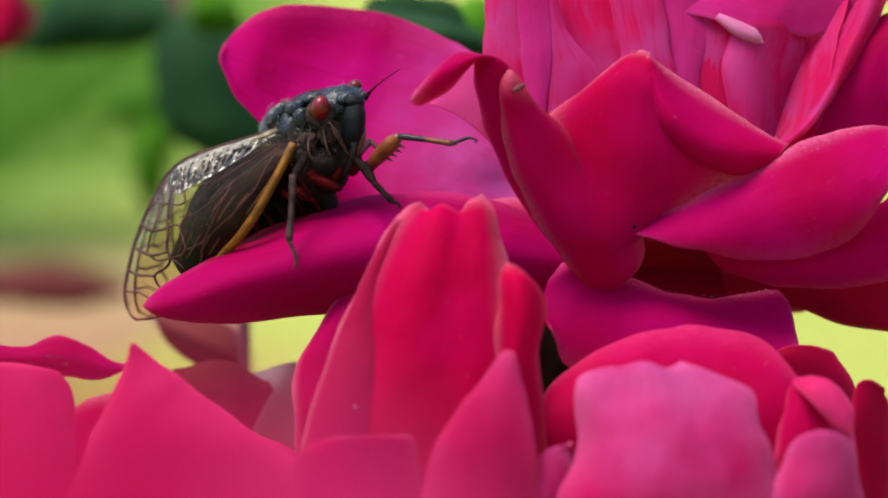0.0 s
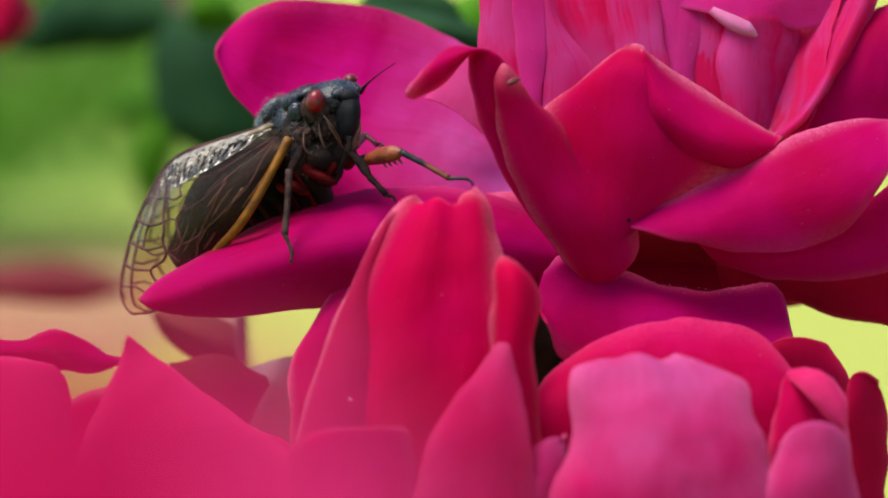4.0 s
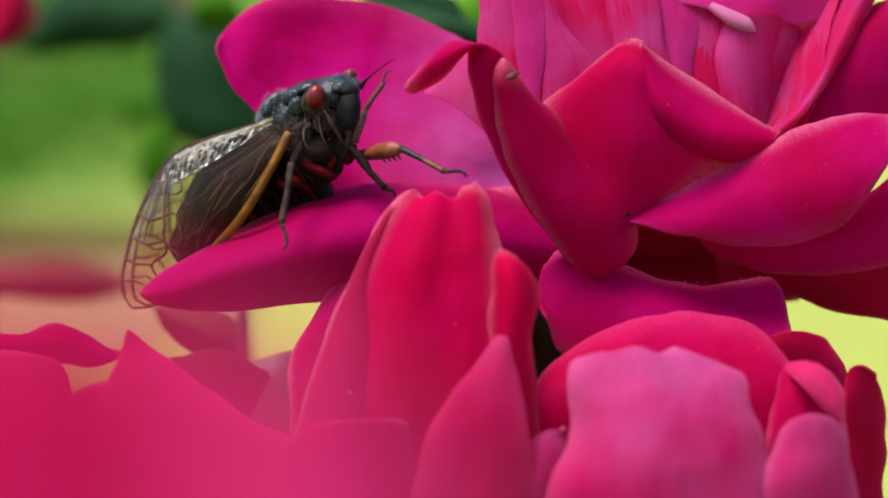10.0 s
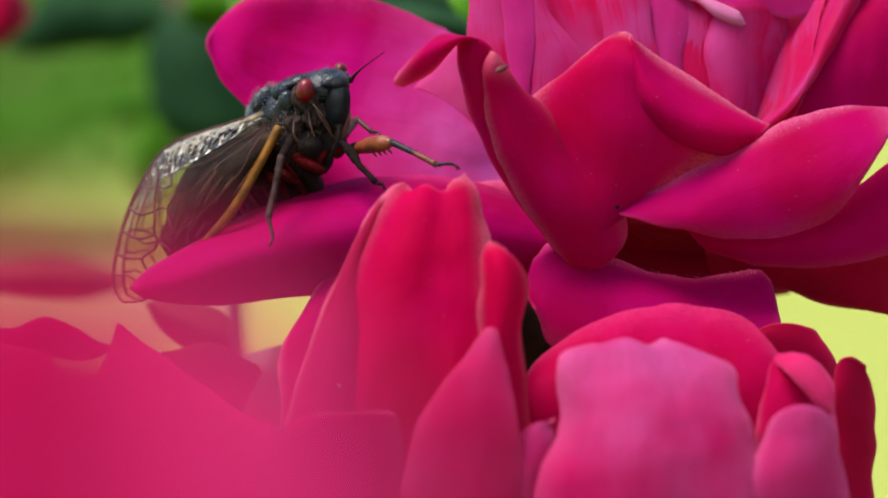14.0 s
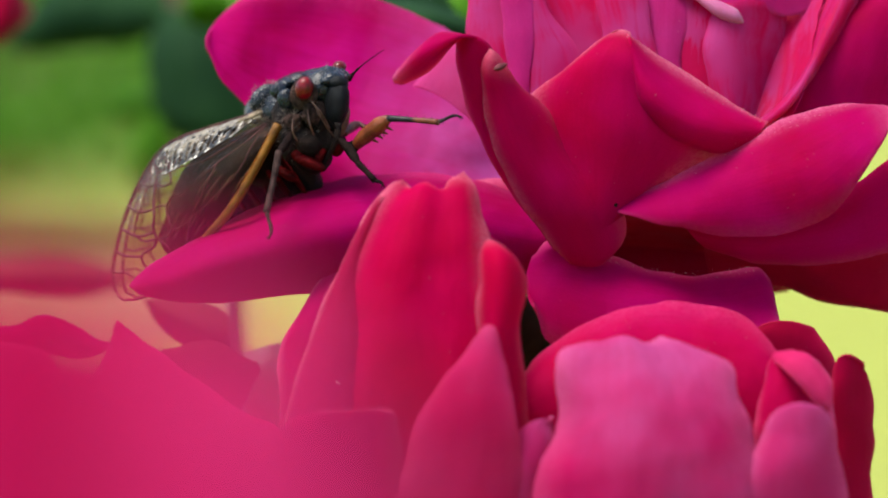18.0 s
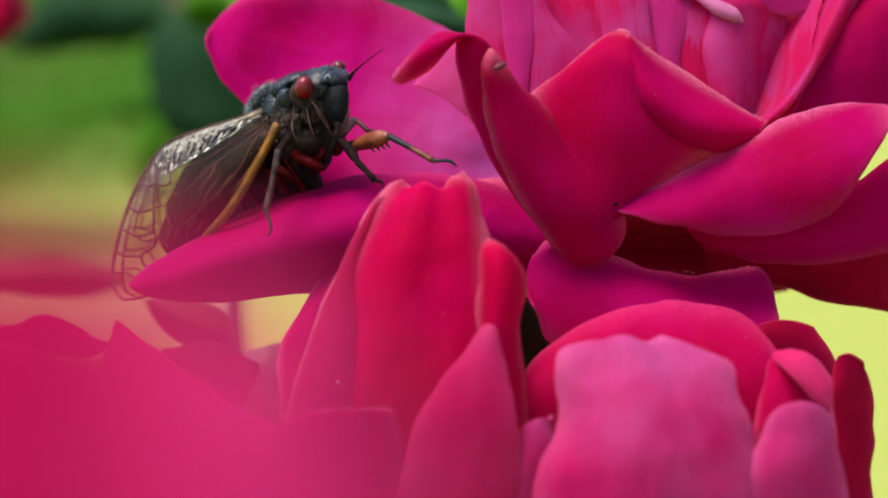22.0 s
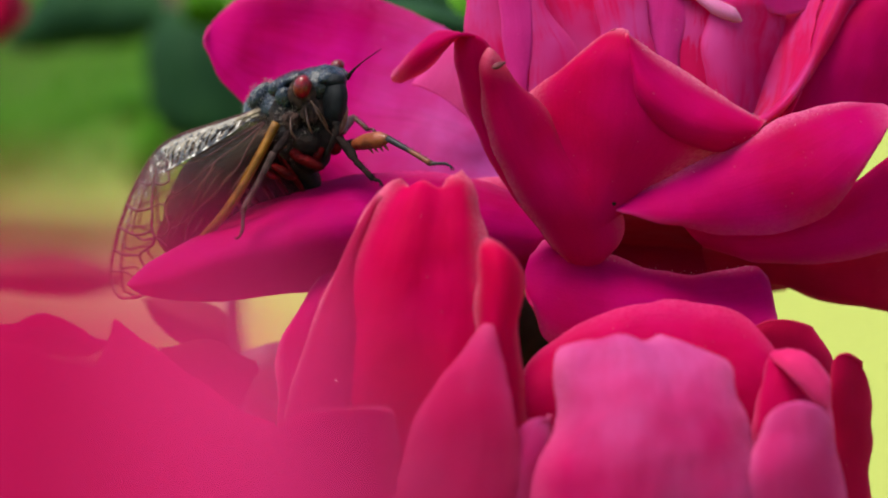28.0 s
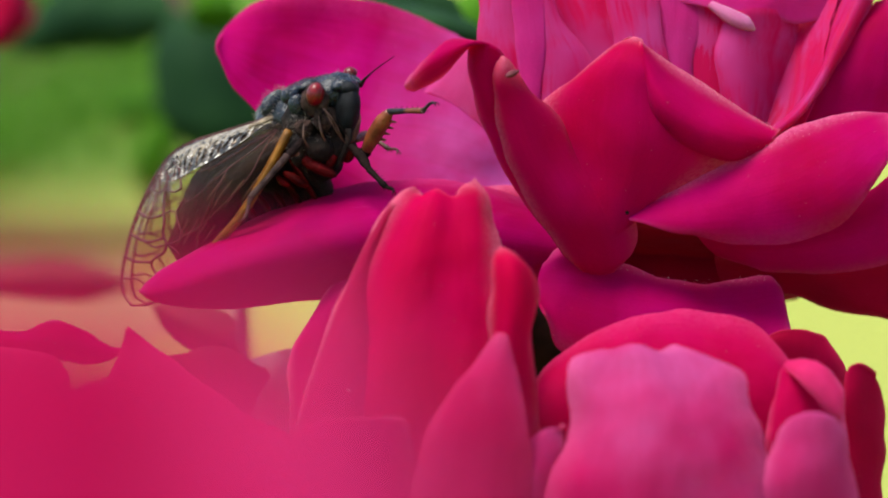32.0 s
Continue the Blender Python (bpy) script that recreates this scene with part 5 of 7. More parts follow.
def wing(name, ribs, label, costa, nets):
    ob = part(name, sheet(ribs, 40, 20, 0.05, 0.10, 61), MEMBRANE, cicada, label)

    def line(route, radius, bm):
        pts = [on_sheet(ribs, s, u) for s, u in route]
        return tube(pts, [radius, radius, radius * 0.8], 6, bm=bm)

    bm = line([(k / 8 * 0.7, 0.0) for k in range(9)], 0.5 * costa, None)
    part("leading_vein", bm, AMBER, ob, "thick amber leading vein")
    bm = bmesh.new()
    line([(0.68 + k / 6 * 0.32, 0.0) for k in range(7)], 0.16, bm)
    line([(0.02 + k / 10 * 0.98, 1.0) for k in range(11)], 0.19, bm)
    line([(1.0, k / 4) for k in range(5)], 0.14, bm)
    for k, route in enumerate(nets):
        line(route, 0.17 if k in (0, 3, 5, 7) else 0.12, bm)
    part("vein_net", bm, VEIN, ob, "dark brown net of veins")
    for route in LONG:
        part("long_vein", line(route, 0.08, None), VEIN, ob)
    return ob


near_wing = wing("forewing", FOREWING, "clear forewing with dark veins", 1.0, NET)
# the crinkled field along the trailing edge: pleats that catch the light, with painted glints
rng = random.Random(12)
bm = bmesh.new()
rows, cols, net = 150, 22, []
for i in range(rows + 1):
    s = 0.02 + 0.47 * i / rows
    low = along([(0.84, 0, 0), (0.62, 0, 0), (0.61, 0, 0), (0.66, 0, 0), (0.74, 0, 0), (0.88, 0, 0)], i / rows).x
    row = []
    for j in range(cols + 1):
        u = low + (0.985 - low) * j / cols
        p = on_sheet(FOREWING, s, u)
        wobble = noise.noise(p * 0.4) * 2.6 + noise.noise(p * 1.2) * 2.0
        fade = min(1, 4 * j / cols, 4 * (1 - j / cols))
        lift = (0.27 * math.sin(6.283 * (s / 0.030 + 7.0 * u) + wobble) + 0.22 * noise.noise(p * 1.5)) * fade
        row.append(bm.verts.new(p + Vector((lift * 0.35, -0.17 - lift, lift * 0.5))))
    net.append(row)
for lo, hi in zip(net, net[1:]):
    for j in range(cols):
        bm.faces.new((lo[j], lo[j + 1], hi[j + 1], hi[j]))
part("wing_folds", bm, PAINTED_GLINTS, near_wing, "crinkled folds with painted pale glints")
BAND = [tuple(tuple(on_sheet(FOREWING, s, u) + Vector((0, -0.45, 0.1))) for u in (0.80 + 0.10 * s, 0.91, 1.0)) for s in (0.015, 0.09, 0.17, 0.25, 0.33, 0.40)]
part("ridge_band", sheet(BAND, 44, 8, 0.08, 0.35, 65, 0.12), RIDGE, near_wing, "pale tan fold along the ridge")
wing("forewing", FARWING, "clear forewing with dark veins", 0.7, NET[:12])
part("hindwing", sheet(HINDWING, 24, 14, 0.05, 0.15, 63), SMOKE, cicada, "smoky folded hindwing")
for k in range(7):
    u = 0.08 + 0.14 * k
    bm = tube([on_sheet(HINDWING, s, u + 0.02 * math.sin(5 * s + k)) for s in (0.02, 0.3, 0.6, 0.98)], [0.14, 0.10, 0.07], 6)
    part("hindwing_vein", bm, BROWN_LEG, cicada)


# short pale hairs on head and back
bm = bmesh.new()
for centre, size, turn, count in (((-15.8, 1.8, 15.0), (4.0, 3.2, 2.4), -30, 210), ((-18.5, 6.8, 14.1), (3.0, 3.2, 1.9), -36, 200), ((-12.2, -2.0, 16.9), (2.7, 2.2, 2.0), -18, 130), ((-14.8, -3.5, 12.1), (2.6, 2.6, 3.2), 0, 620), ((-18.7, 0.4, 15.7), (1.9, 0.9, 1.25), -32, 150)):
    m = Euler([0, radians(turn), radians(28)]).to_matrix()
    for k in range(count):
        d = Vector((rng.gauss(0, 1), rng.gauss(-0.5, 0.8), rng.gauss(0.4, 0.8))).normalized()
        at = Vector(centre) + m @ Vector((d.x * size[0], d.y * size[1], d.z * size[2]))
        tip = at + (m @ d + Vector((rng.uniform(-0.5, 0.2), 0, rng.uniform(-0.2, 0.4)))) * rng.uniform(0.15, 0.42)
        tube([at, at.lerp(tip, 0.5) + Vector((0.04, 0, 0)), tip], [0.017, 0.014, 0.005], 3, 2, bm)
tagged(part("hair", bm, HAIR, cicada, "short pale hairs"), kind="stuff")


# legs
def leg_pose(a, b):
    """The pose of a limb from a to b (mm from ORIGIN); it lies along its own x."""
    a, b = Vector(a), Vector(b)
    x = (b - a).normalized()
    y = Vector((0.2, 1, 0.1)).cross(x).cross(x).normalized() * -1
    z = x.cross(y)
    m = Matrix((x, y, z)).transposed().to_4x4()
    m.translation = a * MM
    return m


def knee_pose(a, b, c):
    """The pose of the lower limb b-c in the space of the upper limb a-b."""
    return leg_pose(a, b).inverted() @ leg_pose(b, c)


def limb(name, bm, mat, parent, label):
    me = bpy.data.meshes.new(name)
    bmesh.ops.recalc_face_normals(bm, faces=bm.faces)
    for f in bm.faces:
        f.smooth = True
    bm.to_mesh(me)
    bm.free()
    me.transform(Matrix.Scale(MM, 4))
    me.materials.append(mat)
    ob = new(name, me)
    ob.parent = parent
    ob["label"] = label
    return ob


def femur(length, thick, mat, label, spines=True):
    bm = tube([(0, 0, 0), (length * 0.35, 0, 0.15), (length * 0.75, 0, 0.1), (length, 0, 0)], [thick * 0.6, thick, thick * 1.05, thick * 0.5], 10)
    if spines:
        for k in range(4):
            x = length * (0.42 + 0.14 * k)
            tube([(x, 0, -thick * 0.6), (x + 0.25, 0, -thick * 1.15), (x + 0.4, 0, -thick * 1.5)], [0.2, 0.13, 0.03], 6, 4, bm)
    return limb("femur", bm, mat, cicada, label)


def tibia(length, thick, mat, parent, label):
    shin = length * 0.70
    sag = -0.075 * length  # the foot rises again from the shin's end
    bm = tube([(-0.1, 0, 0), (shin * 0.5, 0, sag * 0.45), (shin, 0, sag)], [thick, thick * 0.78, thick * 0.92], 8)
    for k in range(5):  # bristles
        x = shin * (0.2 + 0.16 * k)
        z = sag * x / shin
        tube([(x, 0, z + thick * 0.6), (x + 0.25, 0.1, z + thick * 1.4)], [0.06, 0.02], 5, 3, bm)
    for side in (-1, 1):  # spurs at the shin's end
        tube([(shin, side * thick * 0.5, sag), (shin + 0.35, side * thick * 1.1, sag - 0.25)], [0.09, 0.02], 5, 3, bm)
    tube([(shin - 0.1, 0, sag), (shin + (length - shin) * 0.3, 0, sag * 0.55), (shin + (length - shin) * 0.7, 0, sag * 0.02), (length, 0, -0.1)], [thick * 0.7, thick * 0.5, thick * 0.52, 0.1], 7, 9, bm)
    for side in (-1, 1):  # claws
        tube([(length * 0.96, side * 0.05, 0), (length + 0.15, side * 0.22, -0.25), (length + 0.1, side * 0.25, -0.5)], [0.09, 0.07, 0.02], 5, 4, bm)
    return limb("tibia", bm, mat, parent, label)


fore_femur = femur(6.29, 0.84, ORANGE, "swollen orange foreleg thigh with small teeth")
fore_tibia = tibia(8.34, 0.36, TWO_TONE, fore_femur, "thin dark shin with orange end")
far_femur = femur(4.53, 0.5, BROWN_LEG, "brown leg thigh", False)
far_tibia = tibia(4.72, 0.3, BROWN_LEG, far_femur, "thin brown shin")
mid_femur = femur(4.11, 0.46, DARK_LEG, "dark leg thigh", False)
mid_tibia = tibia(9.67, 0.41, GREY_LEG, mid_femur, "grey-brown bristled shin")
# the leg that stands still
stand_femur = femur(4.2, 0.5, DARK_LEG, "dark leg thigh", False)
stand_femur.matrix_basis = leg_pose((-10.6, -5.6, 11.6), (-8.5, -8.5, 9.3))
stand_tibia = tibia(4.0, 0.36, DARK_LEG, stand_femur, "thin dark shin")
stand_tibia.matrix_basis = knee_pose((-10.6, -5.6, 11.6), (-8.5, -8.5, 9.3), (-5.4, -11.2, 7.0))


# ---- leaves, stems and blooms behind ----
def leaf(parent, mat, ribs, seed=0, label=""):
    ob = part("leaf", sheet(ribs, 20, 12, 0.3, 0.6, seed), mat, parent, label)
    part("midrib", tube([on_sheet(ribs, s, 0.5) + Vector((0, -0.25, 0)) for s in (0.02, 0.3, 0.6, 0.97)], [0.5, 0.35, 0.12], 6), mat, ob)
    return ob


leafy = thing("rose_branch", "rose branch with dark green leaves and a reddish stem", "branch", "roses of the bush", Vector((-0.01, 0.13, 0)))
part("stem", tube([(-49.6, 254.6, 22.4), (-49.0, 253.4, 12.2), (-46.5, 251.9, 0.0), (-40.2, 239.9, -15.2), (-38.0, 228.2, -29.0), (-35.7, 196.7, -39.3), (-33.0, 175.6, -47.1)], [2.0, 2.2, 2.4], 10), BROWN_STEM, leafy)
stem(leafy, (-33.0, 175.7, -46.2), (-10, 150, -800), BROWN_STEM)
leaf(leafy, LEAF, [((-48.0, 233.0, 10.3),(-47.7, 230.4, 13.4),(-48.4, 233.8, 17.2)), ((-56.2, 235.6, 7.2),(-57.4, 228.2, 12.6),(-58.2, 237.2, 20.0)), ((-66.1, 235.5, 6.4),(-66.2, 228.2, 12.6),(-67.1, 237.2, 20.0)), ((-76.8, 237.6, 6.6),(-77.1, 235.8, 8.2),(-76.3, 238.0, 10.0))], 71)
leaf(leafy, LEAF, [((-46.0, 198.3, 15.1),(-41.5, 194.4, 16.2),(-36.7, 198.4, 16.0)), ((-48.5, 195.6, 9.7),(-40.2, 187.6, 10.2),(-31.0, 195.7, 10.6)), ((-48.3, 192.8, 3.4),(-38.7, 184.8, 3.5),(-28.1, 192.8, 3.4)), ((-46.7, 191.1, -2.5),(-37.7, 184.0, -2.8),(-28.1, 190.9, -3.9)), ((-41.9, 190.7, -6.2),(-35.2, 186.6, -6.5),(-29.0, 190.6, -7.1)), ((-35.5, 190.3, -8.9),(-33.6, 189.3, -9.3),(-31.8, 190.3, -8.9))], 72)
leaf(leafy, FRESH, [((-54.2, 335.9, -13.0),(-56.2, 332.1, -11.5),(-57.7, 336.2, -10.7)), ((-56.5, 334.8, -22.3),(-59.9, 327.2, -18.1),(-63.5, 335.6, -15.3)), ((-57.7, 333.9, -29.2),(-61.8, 328.2, -26.3),(-65.2, 334.6, -23.5)), ((-60.0, 333.5, -32.7),(-60.8, 332.5, -32.4),(-61.7, 333.6, -31.6))], 73)
leaf(leafy, FRESH, [((-56.1, 346.3, -10.3),(-58.2, 342.4, -9.4),(-59.1, 346.6, -8.0)), ((-63.2, 345.7, -15.0),(-64.3, 338.1, -11.4),(-66.2, 346.5, -9.1)), ((-69.7, 345.8, -14.4),(-69.9, 342.0, -12.9),(-70.1, 346.2, -11.5))], 74)
leaf(leafy, LEAF, [((4.7, 62.6, 17.9),(3.9, 60.8, 19.4),(3.2, 63.0, 20.7)), ((-0.3, 64.6, 17.1),(-1.7, 56.9, 20.7),(-2.4, 65.3, 23.0)), ((-6.7, 64.8, 19.2),(-7.3, 59.1, 21.6),(-8.1, 65.4, 23.7)), ((-10.9, 65.3, 22.7),(-11.2, 63.3, 23.5),(-10.9, 65.4, 24.1))], 75)
leaf(leafy, FRESH, [((-32.4, 173.1, 14.6),(-33.0, 169.4, 17.5),(-34.2, 173.7, 19.9)), ((-36.8, 173.0, 13.7),(-38.0, 165.4, 17.7),(-39.5, 173.8, 20.8)), ((-40.4, 173.1, 14.6),(-40.7, 171.3, 16.5),(-40.4, 173.5, 18.2))], 76)
leaf(leafy, LEAF, [((2.0, 75.0, 20.9),(2.2, 73.0, 19.2),(2.5, 75.0, 17.1)), ((-0.2, 75.0, 23.6),(0.5, 73.0, 20.1),(1.0, 75.0, 16.2)), ((-5.3, 75.0, 24.7),(-4.8, 73.0, 21.0),(-4.4, 75.0, 17.1)), ((-11.1, 75.0, 24.5),(-10.7, 73.0, 22.6),(-10.4, 75.0, 20.8))], 84)
leaf(leafy, SHRUB, [((6.4, 110.0, 19.8),(6.6, 108.0, 17.6),(6.7, 110.0, 15.1)), ((4.5, 110.0, 22.6),(4.7, 108.0, 18.4),(4.9, 110.0, 13.9)), ((1.3, 110.0, 22.6),(1.7, 108.0, 18.4),(1.9, 110.0, 13.9)), ((-0.6, 110.0, 20.2),(-0.5, 108.0, 18.4),(-0.5, 110.0, 16.3))], 85, "light green leaf")
far_rose = thing("rose", "crimson rose far behind the leaves", "rose", "roses of the bush", Vector((-0.16, 0.17, 0)))
petal(far_rose, WINE, [((-74.0, 152.8, 14.0),(-68.3, 142.6, 12.9),(-65.4, 152.8, 14.0)), ((-72.3, 153.2, 16.6),(-65.6, 141.1, 16.8),(-62.9, 153.1, 15.7)), ((-72.3, 153.7, 20.8),(-65.8, 143.8, 22.1),(-62.7, 153.5, 19.1))], 0.6, 77)
petal(far_rose, WINE, [((-78.6, 160.6, 11.8),(-72.0, 150.4, 10.8),(-68.2, 160.9, 13.6)), ((-78.6, 161.5, 18.7),(-71.7, 149.5, 19.3),(-66.5, 161.5, 18.7)), ((-76.9, 162.1, 23.9),(-71.4, 154.2, 25.1),(-65.6, 162.0, 23.0))], 0.6, 78)
stem(far_rose, (-72.6, 154.6, 12.2), (-160, 170, -800), STEM)
fallen = thing("rose", "dull red rose drooping behind, out of focus", "rose", "roses of the bush", Vector((-0.12, 0.42, 0)))
petal(fallen, BRONZE, [((-71.0, 406.0, -57.7),(-71.1, 400.2, -58.1),(-72.2, 405.7, -60.2)), ((-85.8, 406.7, -52.5),(-84.3, 392.1, -55.8),(-85.8, 405.3, -63.0)), ((-98.8, 406.4, -53.8),(-98.6, 394.9, -56.2),(-100.1, 405.4, -62.2)), ((-111.7, 406.1, -56.3),(-111.3, 403.2, -57.9),(-111.7, 405.7, -59.5))], 0.6, 79)
stem(fallen, (-109.0, 405.0, -58.0), (-120, 420, -800), BROWN_STEM)
spray = thing("leaf_spray", "brownish-red young rose leaves on a thin stem", "leaves", "roses of the bush", Vector((-0.06, 0.06, 0)))
leaf(spray, BRONZE, [((-36.9, 53.7, -14.0),(-36.1, 52.8, -13.5),(-35.5, 53.8, -13.3)), ((-34.4, 53.3, -17.1),(-32.0, 49.5, -15.1),(-30.2, 53.7, -14.3)), ((-30.2, 52.9, -20.5),(-27.5, 49.1, -18.2),(-25.4, 53.3, -17.1)), ((-25.4, 52.7, -21.9),(-24.7, 51.8, -21.4),(-24.5, 52.9, -20.5))], 80)
stem(spray, (-25.6, 50.0, -9.0), (-27, 60, -800), DARK_STEM, 0.55)
leaf(spray, BRONZE, [((-31.5, 14.0, -15.7),(-31.4, 13.4, -14.7),(-31.3, 14.0, -13.8)), ((-28.4, 14.0, -22.1),(-27.8, 11.0, -16.5),(-28.0, 14.0, -13.0)), ((-24.9, 14.0, -24.0),(-24.4, 11.0, -17.1),(-24.7, 14.0, -13.2)), ((-22.4, 14.0, -20.8),(-22.2, 12.0, -17.0),(-22.5, 14.0, -14.4)), ((-20.5, 14.0, -16.0),(-20.4, 13.6, -15.7),(-20.4, 14.0, -15.6))], 81)
leaf(spray, MAUVE, [((-23.0, 20.0, -15.6),(-20.4, 19.0, -14.5),(-18.0, 20.0, -13.9)), ((-24.6, 20.0, -18.6),(-20.6, 17.0, -17.0),(-17.1, 20.0, -16.3)), ((-25.6, 20.0, -23.2),(-20.6, 17.0, -21.3),(-16.6, 20.0, -19.9)), ((-24.7, 20.0, -29.0),(-20.2, 19.0, -27.6),(-16.0, 20.0, -25.1))], 82)
leaf(spray, HUSK, [((5.8, 19.6, -20.5),(6.4, 18.3, -15.1),(7.1, 21.4, -6.5)), ((9.4, 21.8, -19.6),(11.2, 18.3, -15.1),(13.0, 23.0, -10.0)), ((13.9, 21.8, -19.6),(14.7, 18.3, -15.1),(15.9, 22.8, -11.2))], 83)

# ---- shrub across the lawn ----
def shrub(at, size, count, mats, label, seed):
    rng = random.Random(seed)
    ob = new("shrub")
    ob.location = at
    tagged(ob, label, "shrub")
    for k in range(9):
        a = rng.uniform(0, 6.28)
        tip = Vector((math.cos(a) * size[0] * 0.7, math.sin(a) * size[1] * 0.7, size[2] * rng.uniform(0.6, 1.3)))
        bough = tube([(0, 0, 0), tip * 0.5 + Vector((0, 0, 0.1)), tip], [0.02, 0.012, 0.004], 6)
        me = bpy.data.meshes.new("bough")
        bough.to_mesh(me)
        bough.free()
        me.materials.append(BROWN_STEM)
        new("bough", me).parent = ob
    for m, mat in enumerate(mats):
        verts, faces = [], []
        for k in range(count):
            a, h = rng.uniform(0, 6.283), rng.uniform(-0.2, 1.0)
            r = rng.uniform(0.55, 1.05) * math.sqrt(max(0.05, 1 - max(0, h) ** 2)) * (1 + 0.25 * math.sin(3 * a + m))
            c = Vector((math.cos(a) * r * size[0], math.sin(a) * r * size[1], (0.3 + 0.7 * max(h, -0.35)) * size[2] * 1.4))
            turn = Euler([rng.uniform(0, 6.28) for _ in range(3)]).to_matrix()
            l = rng.uniform(0.025, 0.05)
            n = len(verts)
            for p in ((0, 0, 0), (l * 0.5, l * 0.32, l * 0.06), (l, 0, 0), (l * 0.5, -l * 0.32, l * 0.06)):
                verts.append(c + turn @ Vector(p))
            faces += [(n, n + 1, n + 2), (n, n + 2, n + 3)]
        me = bpy.data.meshes.new("foliage")
        me.from_pydata(verts, [], faces)
        me.materials.append(mat)
        tagged(new("foliage", me), kind="stuff").parent = ob
    return ob


# unseen leaves under the blooms, added to block light bounced off the lawn
bed = shrub((0.02, 0.02, 0), (0.42, 0.30, 0.48), 3500, (LEAF, LEAF), "unseen leaves beneath the blooms that block lawn bounce", 9)
shrub((-1.35, 6.6, 0), (0.95, 0.7, 0.62), 5000, (SHRUB, SHRUB), "round green garden shrub across the lawn", 5)


